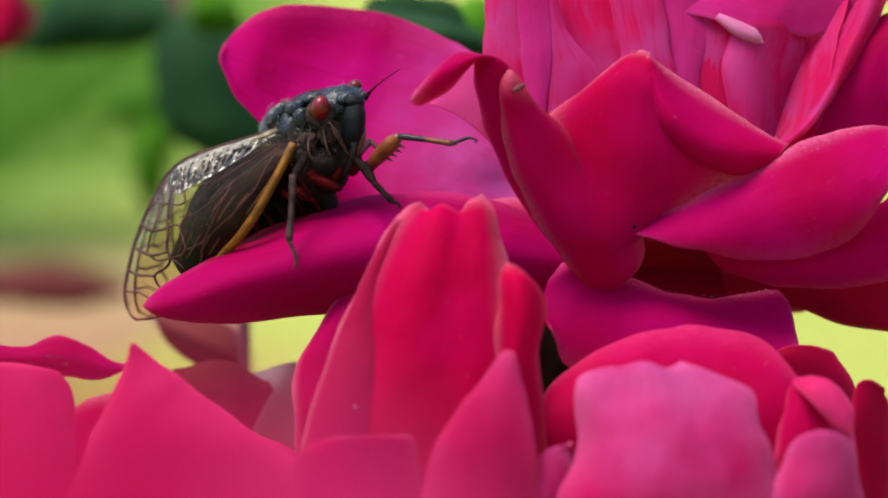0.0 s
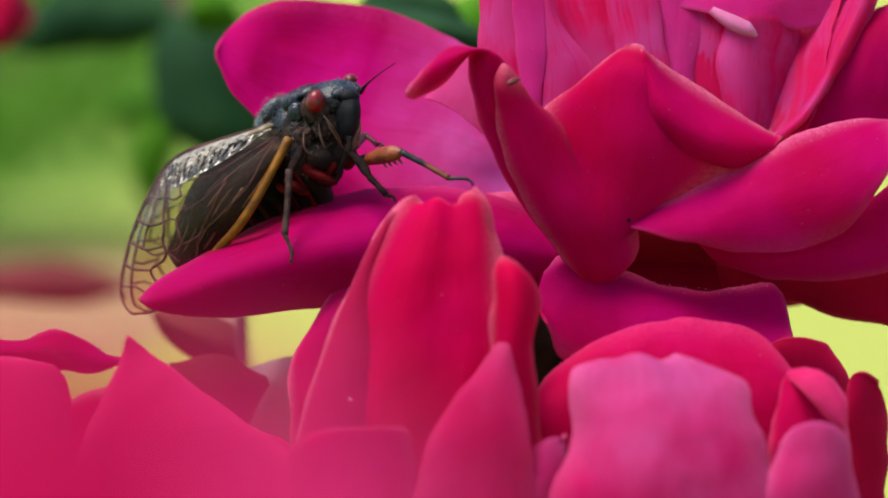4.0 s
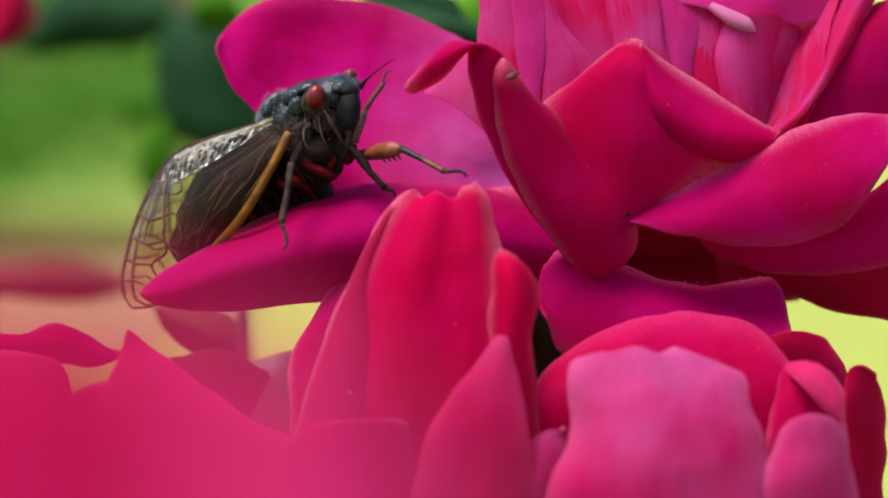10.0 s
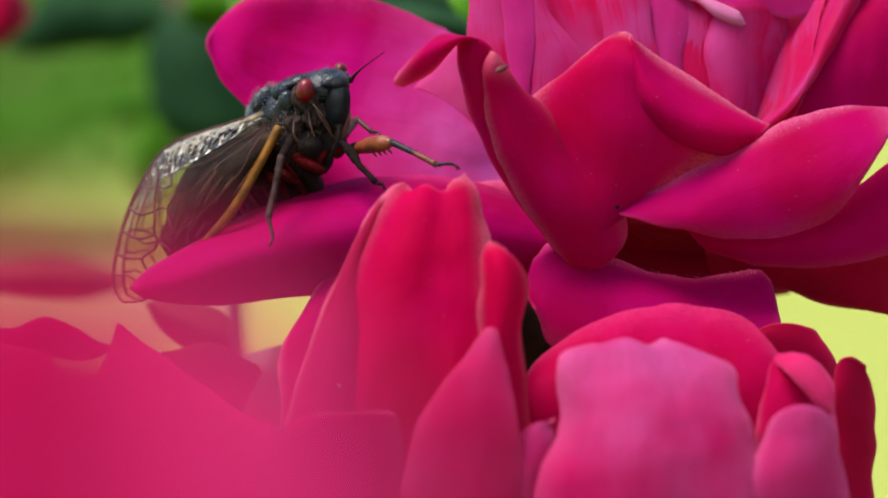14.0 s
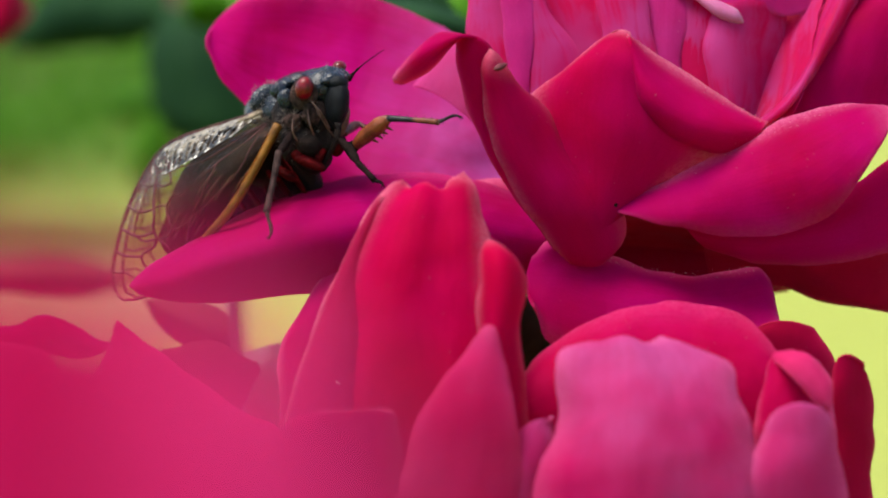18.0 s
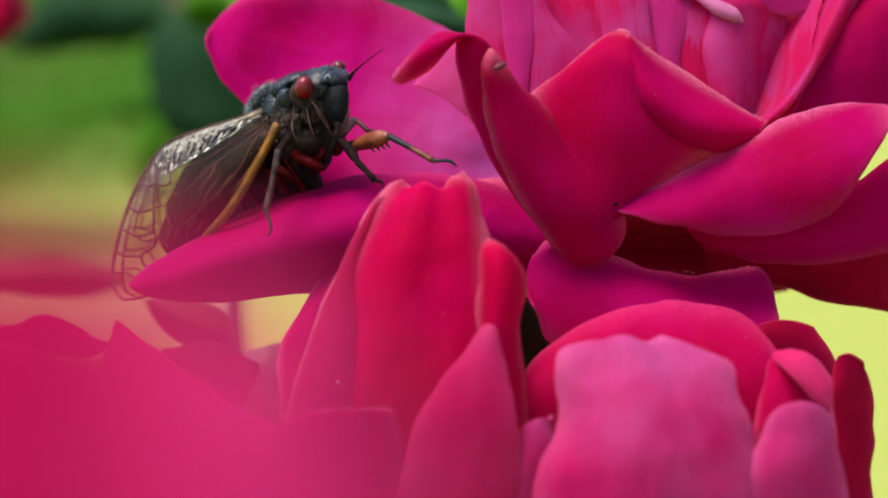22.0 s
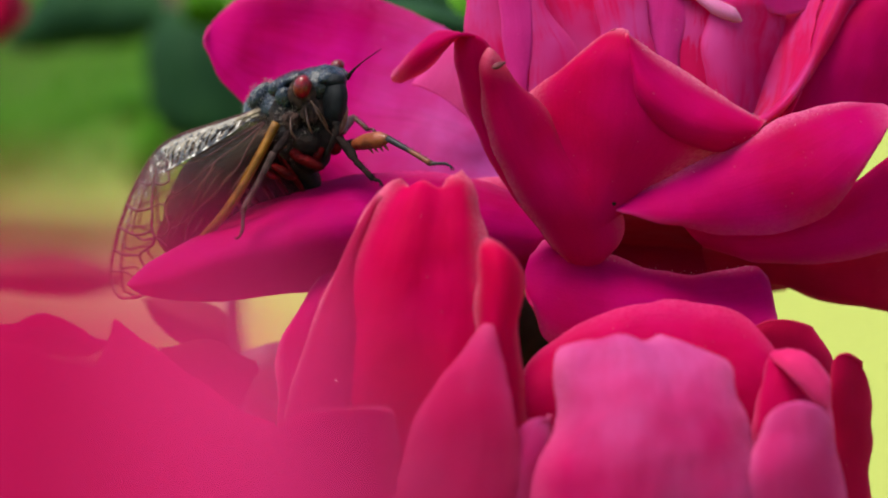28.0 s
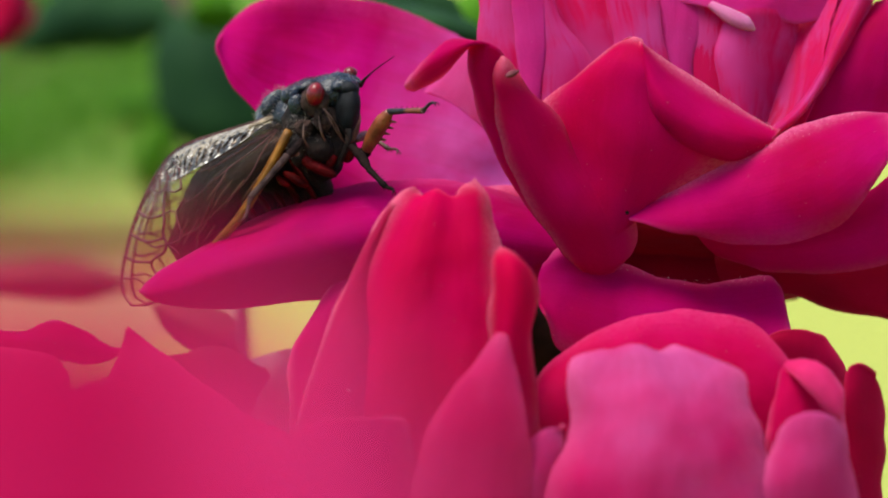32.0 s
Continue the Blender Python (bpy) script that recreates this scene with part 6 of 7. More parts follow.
# ---- what moves ----
def motions():
    """The cicada lifts and sets its legs."""
    walk(fore_femur, [
        (0.0, leg_pose((-9.04, -4.74, 10.64), (-5.96, -8.87, 14.24))),
        (0.4, leg_pose((-9.04, -4.74, 10.64), (-6.64, -6.69, 16.12))),
        (0.8, leg_pose((-9.04, -4.74, 10.64), (-6.38, -9.22, 14.16))),
        (1.2, leg_pose((-9.04, -4.74, 10.64), (-5.20, -9.15, 12.97))),
        (1.6, leg_pose((-9.04, -4.74, 10.64), (-5.20, -9.29, 12.66))),
        (2.0, leg_pose((-9.04, -4.74, 10.64), (-5.52, -9.58, 12.58))),
        (2.4, leg_pose((-9.04, -4.74, 10.64), (-5.20, -9.29, 12.66))),
        (2.8, leg_pose((-9.04, -4.74, 10.64), (-5.43, -8.04, 14.60))),
        (3.2, leg_pose((-9.04, -4.74, 10.64), (-5.20, -9.49, 12.14))),
        (3.5, leg_pose((-9.04, -4.74, 10.64), (-5.20, -9.52, 12.03))),
        (5.5, leg_pose((-9.04, -4.74, 10.64), (-4.99, -9.35, 12.02))),
        (5.8, leg_pose((-9.04, -4.74, 10.64), (-4.89, -9.23, 12.11))),
        (6.2, leg_pose((-9.04, -4.74, 10.64), (-5.41, -9.62, 12.26))),
        (6.5, leg_pose((-9.04, -4.74, 10.64), (-6.71, -8.96, 14.68))),
        (6.8, leg_pose((-9.04, -4.74, 10.64), (-8.60, -6.23, 16.74))),
        (7.0, leg_pose((-9.04, -4.74, 10.64), (-8.50, -6.44, 16.67))),
        (7.2, leg_pose((-9.04, -4.74, 10.64), (-7.16, -8.14, 15.58))),
        (7.4, leg_pose((-9.04, -4.74, 10.64), (-5.85, -8.88, 14.14))),
        (7.8, leg_pose((-9.04, -4.74, 10.64), (-5.53, -9.10, 13.50))),
        (8.2, leg_pose((-9.04, -4.74, 10.64), (-5.31, -9.12, 13.18))),
        (8.6, leg_pose((-9.04, -4.74, 10.64), (-5.10, -9.00, 13.07))),
        (9.0, leg_pose((-9.04, -4.74, 10.64), (-5.41, -9.31, 12.99))),
        (9.4, leg_pose((-9.04, -4.74, 10.64), (-5.52, -9.58, 12.58))),
        (9.8, leg_pose((-9.04, -4.74, 10.64), (-5.31, -9.63, 11.93))),
        (10.4, leg_pose((-9.04, -4.74, 10.64), (-5.09, -9.49, 11.81))),
        (14.0, leg_pose((-9.04, -4.74, 10.64), (-5.09, -9.49, 11.81))),
        (17.0, leg_pose((-9.04, -4.74, 10.64), (-5.20, -9.55, 11.93))),
        (17.4, leg_pose((-9.04, -4.74, 10.64), (-5.31, -9.23, 12.98))),
        (17.8, leg_pose((-9.04, -4.74, 10.64), (-7.35, -8.94, 15.01))),
        (18.0, leg_pose((-9.04, -4.74, 10.64), (-5.35, -8.56, 14.01))),
        (18.2, leg_pose((-9.04, -4.74, 10.64), (-4.99, -8.90, 13.06))),
        (18.6, leg_pose((-9.04, -4.74, 10.64), (-5.09, -9.16, 12.76))),
        (19.0, leg_pose((-9.04, -4.74, 10.64), (-5.31, -9.50, 12.35))),
        (19.5, leg_pose((-9.04, -4.74, 10.64), (-5.52, -9.69, 12.26))),
        (20.0, leg_pose((-9.04, -4.74, 10.64), (-5.20, -9.42, 12.35))),
        (20.5, leg_pose((-9.04, -4.74, 10.64), (-5.10, -9.44, 12.02))),
        (21.1, leg_pose((-9.04, -4.74, 10.64), (-5.09, -9.49, 11.81))),
        (21.4, leg_pose((-9.04, -4.74, 10.64), (-5.42, -9.02, 13.50))),
        (21.8, leg_pose((-9.04, -4.74, 10.64), (-5.20, -9.29, 12.66))),
        (22.2, leg_pose((-9.04, -4.74, 10.64), (-5.31, -9.63, 11.93))),
        (23.6, leg_pose((-9.04, -4.74, 10.64), (-5.20, -9.58, 11.82))),
        (24.0, leg_pose((-9.04, -4.74, 10.64), (-5.42, -8.88, 13.70))),
        (24.4, leg_pose((-9.04, -4.74, 10.64), (-6.39, -8.78, 14.67))),
        (24.8, leg_pose((-9.04, -4.74, 10.64), (-5.10, -9.44, 12.02))),
        (25.2, leg_pose((-9.04, -4.74, 10.64), (-5.20, -9.58, 11.82))),
        (31.6, leg_pose((-9.04, -4.74, 10.64), (-5.20, -9.58, 11.82))),
        (31.8, leg_pose((-9.04, -4.74, 10.64), (-5.63, -9.36, 13.20))),
        (31.9, leg_pose((-9.04, -4.74, 10.64), (-6.49, -9.12, 14.37))),
        (32.0, leg_pose((-9.04, -4.74, 10.64), (-6.41, -8.01, 15.32))),
    ])
    walk(fore_tibia, [
        (0.0, knee_pose((-9.04, -4.74, 10.64), (-5.96, -8.87, 14.24), (1.78, -12.00, 14.40))),
        (0.4, knee_pose((-9.04, -4.74, 10.64), (-6.64, -6.69, 16.12), (-3.95, -14.33, 18.10))),
        (0.8, knee_pose((-9.04, -4.74, 10.64), (-6.38, -9.22, 14.16), (1.80, -9.42, 12.54))),
        (1.2, knee_pose((-9.04, -4.74, 10.64), (-5.20, -9.15, 12.97), (2.21, -12.02, 10.44))),
        (1.6, knee_pose((-9.04, -4.74, 10.64), (-5.20, -9.29, 12.66), (1.78, -12.74, 9.65))),
        (2.0, knee_pose((-9.04, -4.74, 10.64), (-5.52, -9.58, 12.58), (1.89, -11.61, 9.32))),
        (2.4, knee_pose((-9.04, -4.74, 10.64), (-5.20, -9.29, 12.66), (2.31, -12.08, 10.34))),
        (2.8, knee_pose((-9.04, -4.74, 10.64), (-5.43, -8.04, 14.60), (1.77, -12.19, 15.27))),
        (3.2, knee_pose((-9.04, -4.74, 10.64), (-5.20, -9.49, 12.14), (1.67, -13.16, 9.16))),
        (3.5, knee_pose((-9.04, -4.74, 10.64), (-5.20, -9.52, 12.03), (2.10, -12.50, 9.30))),
        (5.5, knee_pose((-9.04, -4.74, 10.64), (-4.99, -9.35, 12.02), (1.67, -13.44, 9.08))),
        (5.8, knee_pose((-9.04, -4.74, 10.64), (-4.89, -9.23, 12.11), (1.34, -13.90, 9.13))),
        (6.2, knee_pose((-9.04, -4.74, 10.64), (-5.41, -9.62, 12.26), (1.46, -13.55, 9.62))),
        (6.5, knee_pose((-9.04, -4.74, 10.64), (-6.71, -8.96, 14.68), (-1.31, -15.03, 16.57))),
        (6.8, knee_pose((-9.04, -4.74, 10.64), (-8.60, -6.23, 16.74), (-5.68, -11.53, 22.48))),
        (7.0, knee_pose((-9.04, -4.74, 10.64), (-8.50, -6.44, 16.67), (-5.46, -11.27, 22.75))),
        (7.2, knee_pose((-9.04, -4.74, 10.64), (-7.16, -8.14, 15.58), (-3.00, -15.08, 17.63))),
        (7.4, knee_pose((-9.04, -4.74, 10.64), (-5.85, -8.88, 14.14), (1.99, -11.68, 14.69))),
        (7.8, knee_pose((-9.04, -4.74, 10.64), (-5.53, -9.10, 13.50), (2.21, -12.18, 12.92))),
        (8.2, knee_pose((-9.04, -4.74, 10.64), (-5.31, -9.12, 13.18), (2.64, -11.02, 11.52))),
        (8.6, knee_pose((-9.04, -4.74, 10.64), (-5.10, -9.00, 13.07), (2.20, -12.61, 11.24))),
        (9.0, knee_pose((-9.04, -4.74, 10.64), (-5.41, -9.31, 12.99), (2.10, -11.44, 10.06))),
        (9.4, knee_pose((-9.04, -4.74, 10.64), (-5.52, -9.58, 12.58), (1.78, -11.64, 9.11))),
        (9.8, knee_pose((-9.04, -4.74, 10.64), (-5.31, -9.63, 11.93), (1.34, -14.19, 9.79))),
        (10.4, knee_pose((-9.04, -4.74, 10.64), (-5.09, -9.49, 11.81), (1.67, -13.94, 9.77))),
        (14.0, knee_pose((-9.04, -4.74, 10.64), (-5.09, -9.49, 11.81), (1.67, -13.94, 9.77))),
        (17.0, knee_pose((-9.04, -4.74, 10.64), (-5.20, -9.55, 11.93), (1.24, -14.36, 9.70))),
        (17.4, knee_pose((-9.04, -4.74, 10.64), (-5.31, -9.23, 12.98), (2.20, -12.66, 11.78))),
        (17.8, knee_pose((-9.04, -4.74, 10.64), (-7.35, -8.94, 15.01), (-2.36, -15.24, 17.22))),
        (18.0, knee_pose((-9.04, -4.74, 10.64), (-5.35, -8.56, 14.01), (2.04, -12.39, 14.63))),
        (18.2, knee_pose((-9.04, -4.74, 10.64), (-4.99, -8.90, 13.06), (2.30, -12.87, 12.23))),
        (18.6, knee_pose((-9.04, -4.74, 10.64), (-5.09, -9.16, 12.76), (2.31, -12.64, 11.14))),
        (19.0, knee_pose((-9.04, -4.74, 10.64), (-5.31, -9.50, 12.35), (2.21, -12.68, 10.61))),
        (19.5, knee_pose((-9.04, -4.74, 10.64), (-5.52, -9.69, 12.26), (1.88, -12.69, 9.86))),
        (20.0, knee_pose((-9.04, -4.74, 10.64), (-5.20, -9.42, 12.35), (1.66, -13.50, 9.94))),
        (20.5, knee_pose((-9.04, -4.74, 10.64), (-5.10, -9.44, 12.02), (1.88, -13.17, 9.37))),
        (21.1, knee_pose((-9.04, -4.74, 10.64), (-5.09, -9.49, 11.81), (1.66, -13.89, 9.66))),
        (21.4, knee_pose((-9.04, -4.74, 10.64), (-5.42, -9.02, 13.50), (1.88, -12.93, 14.48))),
        (21.8, knee_pose((-9.04, -4.74, 10.64), (-5.20, -9.29, 12.66), (1.88, -13.34, 10.89))),
        (22.2, knee_pose((-9.04, -4.74, 10.64), (-5.31, -9.63, 11.93), (1.45, -13.76, 9.32))),
        (23.6, knee_pose((-9.04, -4.74, 10.64), (-5.20, -9.58, 11.82), (1.45, -13.97, 9.35))),
        (24.0, knee_pose((-9.04, -4.74, 10.64), (-5.42, -8.88, 13.70), (1.66, -13.21, 14.50))),
        (24.4, knee_pose((-9.04, -4.74, 10.64), (-6.39, -8.78, 14.67), (-0.99, -14.89, 16.45))),
        (24.8, knee_pose((-9.04, -4.74, 10.64), (-5.10, -9.44, 12.02), (1.35, -14.30, 9.91))),
        (25.2, knee_pose((-9.04, -4.74, 10.64), (-5.20, -9.58, 11.82), (1.45, -13.97, 9.35))),
        (31.6, knee_pose((-9.04, -4.74, 10.64), (-5.20, -9.58, 11.82), (1.45, -14.03, 9.46))),
        (31.8, knee_pose((-9.04, -4.74, 10.64), (-5.63, -9.36, 13.20), (1.66, -13.40, 13.45))),
        (31.9, knee_pose((-9.04, -4.74, 10.64), (-6.49, -9.12, 14.37), (-0.03, -14.08, 16.17))),
        (32.0, knee_pose((-9.04, -4.74, 10.64), (-6.41, -8.01, 15.32), (-1.68, -14.71, 16.85))),
    ])
    walk(far_femur, [
        (0.0, leg_pose((-10.19, 0.42, 11.61), (-9.33, 4.77, 12.56))),
        (3.5, leg_pose((-10.19, 0.42, 11.61), (-9.33, 4.77, 12.56))),
        (5.5, leg_pose((-10.19, 0.42, 11.61), (-9.21, 4.73, 12.63))),
        (6.2, leg_pose((-10.19, 0.42, 11.61), (-9.21, 4.73, 12.63))),
        (6.5, leg_pose((-10.19, 0.42, 11.61), (-9.09, 4.74, 12.45))),
        (7.1, leg_pose((-10.19, 0.42, 11.61), (-9.09, 4.74, 12.45))),
        (7.4, leg_pose((-10.19, 0.42, 11.61), (-9.21, 4.74, 12.57))),
        (9.5, leg_pose((-10.19, 0.42, 11.61), (-9.09, 4.71, 12.57))),
        (9.7, leg_pose((-10.19, 0.42, 11.61), (-9.08, 4.57, 13.07))),
        (9.8, leg_pose((-10.19, 0.42, 11.61), (-9.04, 3.34, 14.88))),
        (10.0, leg_pose((-10.19, 0.42, 11.61), (-9.23, 3.42, 14.87))),
        (10.2, leg_pose((-10.19, 0.42, 11.61), (-8.90, 4.51, 13.08))),
        (10.6, leg_pose((-10.19, 0.42, 11.61), (-9.09, 4.66, 12.76))),
        (12.3, leg_pose((-10.19, 0.42, 11.61), (-9.09, 4.66, 12.76))),
        (12.6, leg_pose((-10.19, 0.42, 11.61), (-9.20, 4.32, 13.70))),
        (13.0, leg_pose((-10.19, 0.42, 11.61), (-9.26, 4.49, 13.38))),
        (13.5, leg_pose((-10.19, 0.42, 11.61), (-9.20, 4.55, 13.20))),
        (14.5, leg_pose((-10.19, 0.42, 11.61), (-9.20, 4.59, 13.07))),
        (17.0, leg_pose((-10.19, 0.42, 11.61), (-9.20, 4.59, 13.07))),
        (17.4, leg_pose((-10.19, 0.42, 11.61), (-9.21, 4.69, 12.76))),
        (17.8, leg_pose((-10.19, 0.42, 11.61), (-8.91, 4.76, 11.83))),
        (18.2, leg_pose((-10.19, 0.42, 11.61), (-9.21, 4.69, 12.76))),
        (21.1, leg_pose((-10.19, 0.42, 11.61), (-9.21, 4.69, 12.76))),
        (21.4, leg_pose((-10.19, 0.42, 11.61), (-8.91, 4.76, 11.83))),
        (21.8, leg_pose((-10.19, 0.42, 11.61), (-9.21, 4.69, 12.76))),
        (23.6, leg_pose((-10.19, 0.42, 11.61), (-9.20, 4.64, 12.94))),
        (24.0, leg_pose((-10.19, 0.42, 11.61), (-8.91, 4.76, 11.83))),
        (24.5, leg_pose((-10.19, 0.42, 11.61), (-8.91, 4.76, 11.83))),
        (25.0, leg_pose((-10.19, 0.42, 11.61), (-9.20, 4.64, 12.94))),
        (31.6, leg_pose((-10.19, 0.42, 11.61), (-9.20, 4.64, 12.94))),
        (32.0, leg_pose((-10.19, 0.42, 11.61), (-8.91, 4.76, 11.83))),
    ])
    walk(far_tibia, [
        (0.0, knee_pose((-10.19, 0.42, 11.61), (-9.33, 4.77, 12.56), (-7.77, 0.36, 11.98))),
        (3.5, knee_pose((-10.19, 0.42, 11.61), (-9.33, 4.77, 12.56), (-7.77, 0.36, 11.98))),
        (5.5, knee_pose((-10.19, 0.42, 11.61), (-9.21, 4.73, 12.63), (-5.69, 1.81, 11.49))),
        (6.2, knee_pose((-10.19, 0.42, 11.61), (-9.21, 4.73, 12.63), (-5.69, 1.81, 11.49))),
        (6.5, knee_pose((-10.19, 0.42, 11.61), (-9.09, 4.74, 12.45), (-5.15, 2.32, 11.50))),
        (7.1, knee_pose((-10.19, 0.42, 11.61), (-9.09, 4.74, 12.45), (-5.15, 2.32, 11.50))),
        (7.4, knee_pose((-10.19, 0.42, 11.61), (-9.21, 4.74, 12.57), (-7.59, 0.35, 11.98))),
        (9.5, knee_pose((-10.19, 0.42, 11.61), (-9.09, 4.71, 12.57), (-7.59, 0.28, 11.93))),
        (9.7, knee_pose((-10.19, 0.42, 11.61), (-9.08, 4.57, 13.07), (-6.69, 1.09, 15.18))),
        (9.8, knee_pose((-10.19, 0.42, 11.61), (-9.04, 3.34, 14.88), (-7.04, 3.65, 19.14))),
        (10.0, knee_pose((-10.19, 0.42, 11.61), (-9.23, 3.42, 14.87), (-6.96, 3.73, 19.00))),
        (10.2, knee_pose((-10.19, 0.42, 11.61), (-8.90, 4.51, 13.08), (-6.98, 0.21, 12.84))),
        (10.6, knee_pose((-10.19, 0.42, 11.61), (-9.09, 4.66, 12.76), (-7.24, 0.45, 11.73))),
        (12.3, knee_pose((-10.19, 0.42, 11.61), (-9.09, 4.66, 12.76), (-7.24, 0.45, 11.73))),
        (12.6, knee_pose((-10.19, 0.42, 11.61), (-9.20, 4.32, 13.70), (-5.80, 1.12, 14.39))),
        (13.0, knee_pose((-10.19, 0.42, 11.61), (-9.26, 4.49, 13.38), (-5.92, 1.26, 12.56))),
        (13.5, knee_pose((-10.19, 0.42, 11.61), (-9.20, 4.55, 13.20), (-6.22, 1.08, 12.04))),
        (14.5, knee_pose((-10.19, 0.42, 11.61), (-9.20, 4.59, 13.07), (-6.82, 0.74, 11.76))),
        (17.0, knee_pose((-10.19, 0.42, 11.61), (-9.20, 4.59, 13.07), (-6.82, 0.74, 11.76))),
        (17.4, knee_pose((-10.19, 0.42, 11.61), (-9.21, 4.69, 12.76), (-7.77, 0.25, 12.11))),
        (17.8, knee_pose((-10.19, 0.42, 11.61), (-8.91, 4.76, 11.83), (-5.57, 1.73, 10.46))),
        (18.2, knee_pose((-10.19, 0.42, 11.61), (-9.21, 4.69, 12.76), (-7.65, 0.29, 12.11))),
        (21.1, knee_pose((-10.19, 0.42, 11.61), (-9.21, 4.69, 12.76), (-7.41, 0.40, 11.97))),
        (21.4, knee_pose((-10.19, 0.42, 11.61), (-8.91, 4.76, 11.83), (-5.81, 1.65, 10.10))),
        (21.8, knee_pose((-10.19, 0.42, 11.61), (-9.21, 4.69, 12.76), (-7.00, 0.63, 11.83))),
        (23.6, knee_pose((-10.19, 0.42, 11.61), (-9.20, 4.64, 12.94), (-6.82, 0.73, 11.82))),
        (24.0, knee_pose((-10.19, 0.42, 11.61), (-8.91, 4.76, 11.83), (-5.69, 1.72, 10.22))),
        (24.5, knee_pose((-10.19, 0.42, 11.61), (-8.91, 4.76, 11.83), (-5.69, 1.72, 10.22))),
        (25.0, knee_pose((-10.19, 0.42, 11.61), (-9.20, 4.64, 12.94), (-6.82, 0.73, 11.82))),
        (31.6, knee_pose((-10.19, 0.42, 11.61), (-9.20, 4.64, 12.94), (-6.82, 0.73, 11.82))),
        (32.0, knee_pose((-10.19, 0.42, 11.61), (-8.91, 4.76, 11.83), (-5.63, 1.69, 10.40))),
    ])
    walk(mid_femur, [
        (0.0, leg_pose((-15.69, -6.06, 12.19), (-16.90, -9.41, 10.14))),
        (3.5, leg_pose((-15.69, -6.06, 12.19), (-16.84, -9.39, 10.08))),
        (9.0, leg_pose((-15.69, -6.06, 12.19), (-16.37, -9.49, 10.03))),
        (10.0, leg_pose((-15.69, -6.06, 12.19), (-16.60, -9.51, 10.15))),
        (10.2, leg_pose((-15.69, -6.06, 12.19), (-16.78, -9.52, 10.27))),
        (10.6, leg_pose((-15.69, -6.06, 12.19), (-17.36, -9.52, 10.74))),
        (11.0, leg_pose((-15.69, -6.06, 12.19), (-17.24, -9.63, 10.87))),
        (11.4, leg_pose((-15.69, -6.06, 12.19), (-17.12, -9.58, 10.63))),
        (13.0, leg_pose((-15.69, -6.06, 12.19), (-16.59, -9.61, 10.34))),
        (17.0, leg_pose((-15.69, -6.06, 12.19), (-16.65, -9.66, 10.46))),
        (19.0, leg_pose((-15.69, -6.06, 12.19), (-16.76, -9.71, 10.64))),
        (22.1, leg_pose((-15.69, -6.06, 12.19), (-16.76, -9.71, 10.64))),
        (22.2, leg_pose((-15.69, -6.06, 12.19), (-16.94, -9.75, 10.88))),
        (22.4, leg_pose((-15.69, -6.06, 12.19), (-17.63, -9.68, 12.23))),
        (22.5, leg_pose((-15.69, -6.06, 12.19), (-17.52, -9.48, 13.56))),
        (22.6, leg_pose((-15.69, -6.06, 12.19), (-17.12, -9.24, 14.37))),
        (22.7, leg_pose((-15.69, -6.06, 12.19), (-17.18, -9.22, 14.36))),
        (22.8, leg_pose((-15.69, -6.06, 12.19), (-17.40, -9.54, 13.57))),
        (22.9, leg_pose((-15.69, -6.06, 12.19), (-17.16, -9.89, 11.95))),
        (23.0, leg_pose((-15.69, -6.06, 12.19), (-16.69, -9.92, 11.19))),
        (23.5, leg_pose((-15.69, -6.06, 12.19), (-17.06, -9.66, 10.76))),
        (28.0, leg_pose((-15.69, -6.06, 12.19), (-17.14, -9.38, 10.26))),
        (31.4, leg_pose((-15.69, -6.06, 12.19), (-17.13, -9.45, 10.38))),
        (31.5, leg_pose((-15.69, -6.06, 12.19), (-17.18, -9.55, 10.63))),
        (31.6, leg_pose((-15.69, -6.06, 12.19), (-17.29, -9.60, 10.87))),
        (31.7, leg_pose((-15.69, -6.06, 12.19), (-17.35, -9.66, 11.11))),
        (31.8, leg_pose((-15.69, -6.06, 12.19), (-17.46, -9.76, 11.94))),
        (31.9, leg_pose((-15.69, -6.06, 12.19), (-17.29, -9.72, 11.23))),
        (32.0, leg_pose((-15.69, -6.06, 12.19), (-17.06, -9.66, 10.76))),
    ])
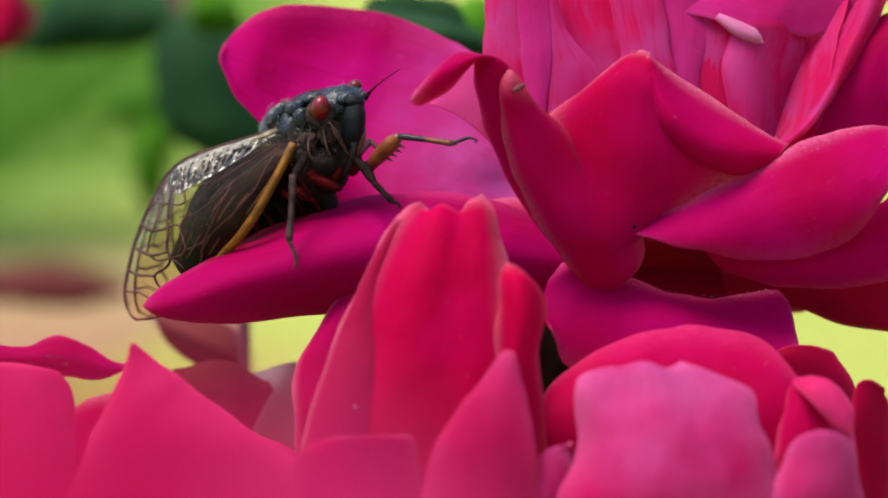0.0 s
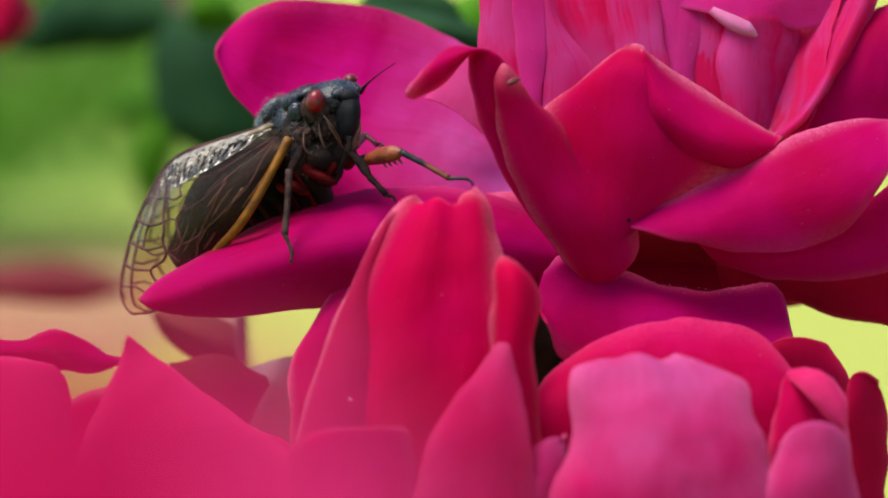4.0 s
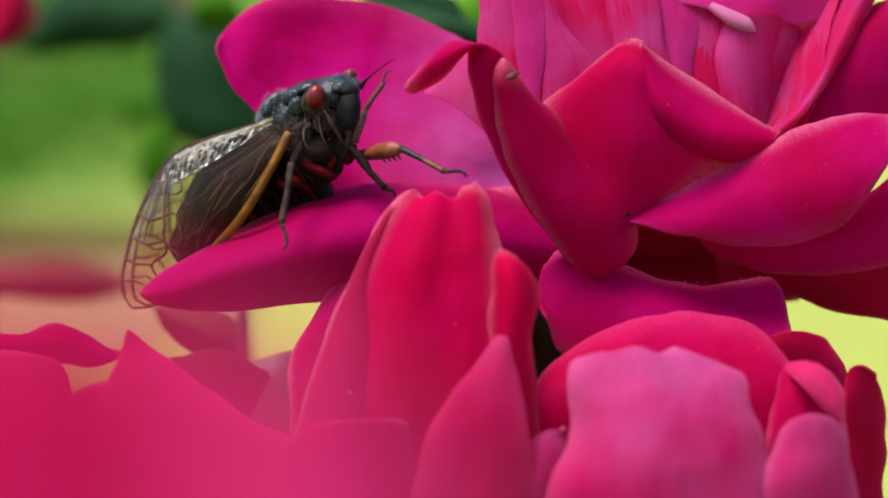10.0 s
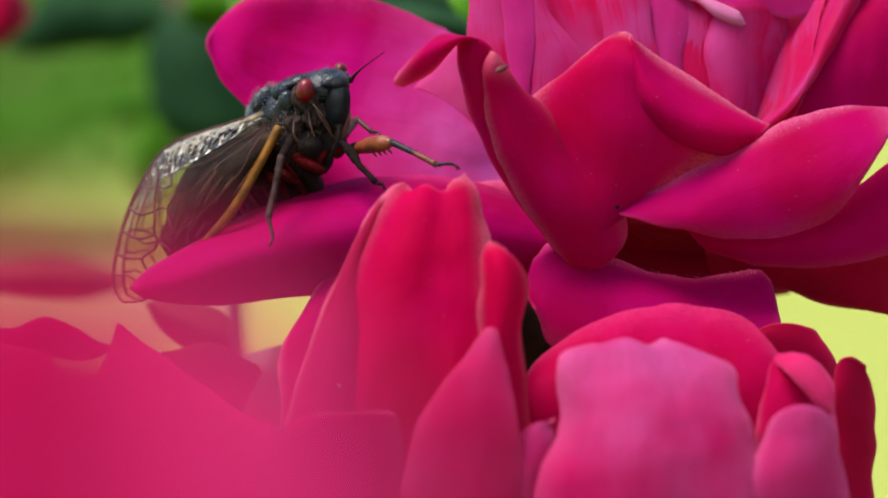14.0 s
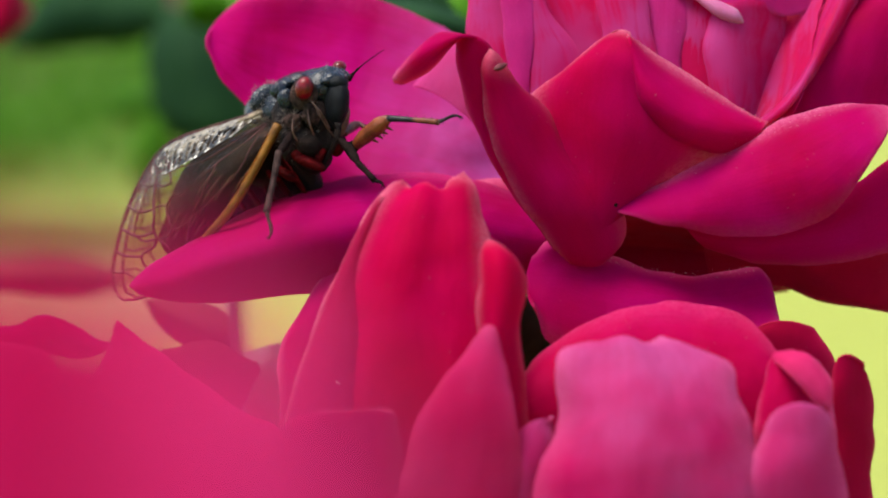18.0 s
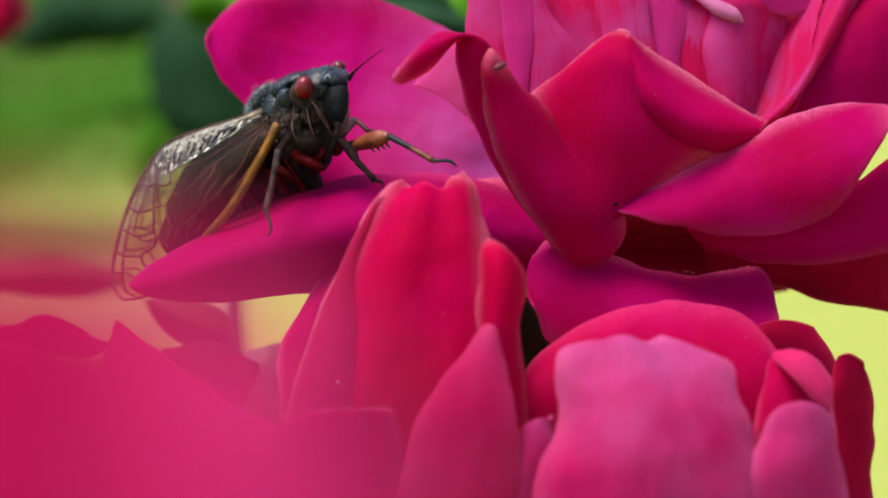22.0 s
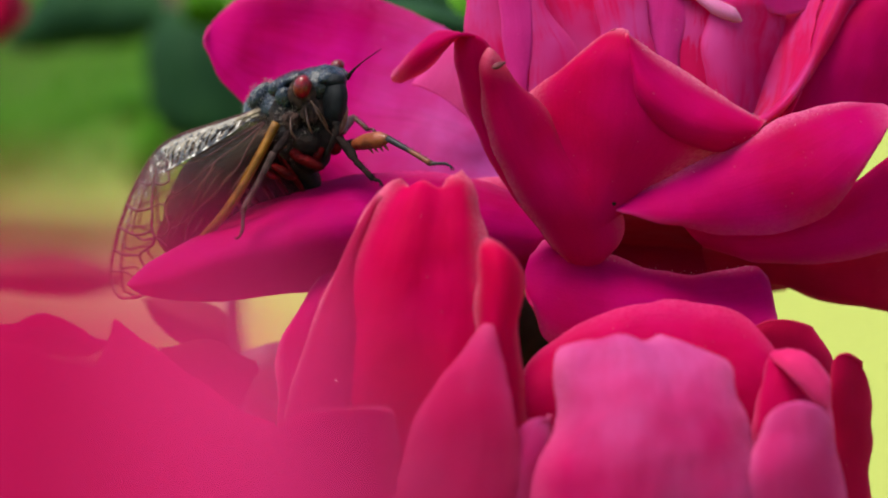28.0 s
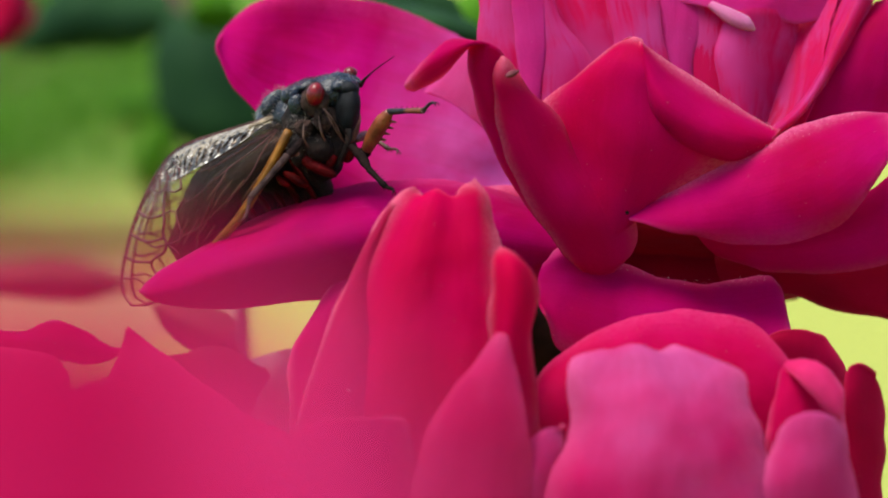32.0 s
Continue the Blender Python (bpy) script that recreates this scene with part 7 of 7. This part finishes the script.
    walk(mid_tibia, [
        (0.0, knee_pose((-15.69, -6.06, 12.19), (-16.90, -9.41, 10.14), (-16.36, -13.22, 1.27))),
        (3.5, knee_pose((-15.69, -6.06, 12.19), (-16.84, -9.39, 10.08), (-16.36, -13.23, 1.22))),
        (9.0, knee_pose((-15.69, -6.06, 12.19), (-16.37, -9.49, 10.03), (-16.23, -13.55, 1.25))),
        (10.0, knee_pose((-15.69, -6.06, 12.19), (-16.60, -9.51, 10.15), (-16.86, -14.89, 2.12))),
        (10.2, knee_pose((-15.69, -6.06, 12.19), (-16.78, -9.52, 10.27), (-17.42, -15.18, 2.45))),
        (10.6, knee_pose((-15.69, -6.06, 12.19), (-17.36, -9.52, 10.74), (-18.97, -16.24, 3.97))),
        (11.0, knee_pose((-15.69, -6.06, 12.19), (-17.24, -9.63, 10.87), (-18.75, -15.18, 3.09))),
        (11.4, knee_pose((-15.69, -6.06, 12.19), (-17.12, -9.58, 10.63), (-17.89, -15.10, 2.73))),
        (13.0, knee_pose((-15.69, -6.06, 12.19), (-16.59, -9.61, 10.34), (-17.37, -13.92, 1.71))),
        (17.0, knee_pose((-15.69, -6.06, 12.19), (-16.65, -9.66, 10.46), (-17.35, -14.27, 1.98))),
        (19.0, knee_pose((-15.69, -6.06, 12.19), (-16.76, -9.71, 10.64), (-17.37, -14.96, 2.54))),
        (22.1, knee_pose((-15.69, -6.06, 12.19), (-16.76, -9.71, 10.64), (-17.37, -14.96, 2.54))),
        (22.2, knee_pose((-15.69, -6.06, 12.19), (-16.94, -9.75, 10.88), (-18.39, -15.32, 3.11))),
        (22.4, knee_pose((-15.69, -6.06, 12.19), (-17.63, -9.68, 12.23), (-19.92, -18.92, 10.49))),
        (22.5, knee_pose((-15.69, -6.06, 12.19), (-17.52, -9.48, 13.56), (-21.30, -18.30, 14.73))),
        (22.6, knee_pose((-15.69, -6.06, 12.19), (-17.12, -9.24, 14.37), (-20.68, -17.77, 17.21))),
        (22.7, knee_pose((-15.69, -6.06, 12.19), (-17.18, -9.22, 14.36), (-20.51, -17.87, 17.10))),
        (22.8, knee_pose((-15.69, -6.06, 12.19), (-17.40, -9.54, 13.57), (-20.25, -18.67, 14.99))),
        (22.9, knee_pose((-15.69, -6.06, 12.19), (-17.16, -9.89, 11.95), (-20.54, -18.35, 8.71))),
        (23.0, knee_pose((-15.69, -6.06, 12.19), (-16.69, -9.92, 11.19), (-20.55, -13.05, 2.89))),
        (23.5, knee_pose((-15.69, -6.06, 12.19), (-17.06, -9.66, 10.76), (-20.28, -10.94, 1.73))),
        (28.0, knee_pose((-15.69, -6.06, 12.19), (-17.14, -9.38, 10.26), (-20.53, -12.58, 1.78))),
        (31.4, knee_pose((-15.69, -6.06, 12.19), (-17.13, -9.45, 10.38), (-20.31, -13.33, 2.10))),
        (31.5, knee_pose((-15.69, -6.06, 12.19), (-17.18, -9.55, 10.63), (-20.76, -15.33, 3.75))),
        (31.6, knee_pose((-15.69, -6.06, 12.19), (-17.29, -9.60, 10.87), (-21.80, -16.80, 6.24))),
        (31.7, knee_pose((-15.69, -6.06, 12.19), (-17.35, -9.66, 11.11), (-22.24, -17.69, 8.87))),
        (31.8, knee_pose((-15.69, -6.06, 12.19), (-17.46, -9.76, 11.94), (-21.41, -18.57, 12.52))),
        (31.9, knee_pose((-15.69, -6.06, 12.19), (-17.29, -9.72, 11.23), (-21.48, -18.00, 8.50))),
        (32.0, knee_pose((-15.69, -6.06, 12.19), (-17.06, -9.66, 10.76), (-21.29, -15.88, 4.68))),
    ])


motions()
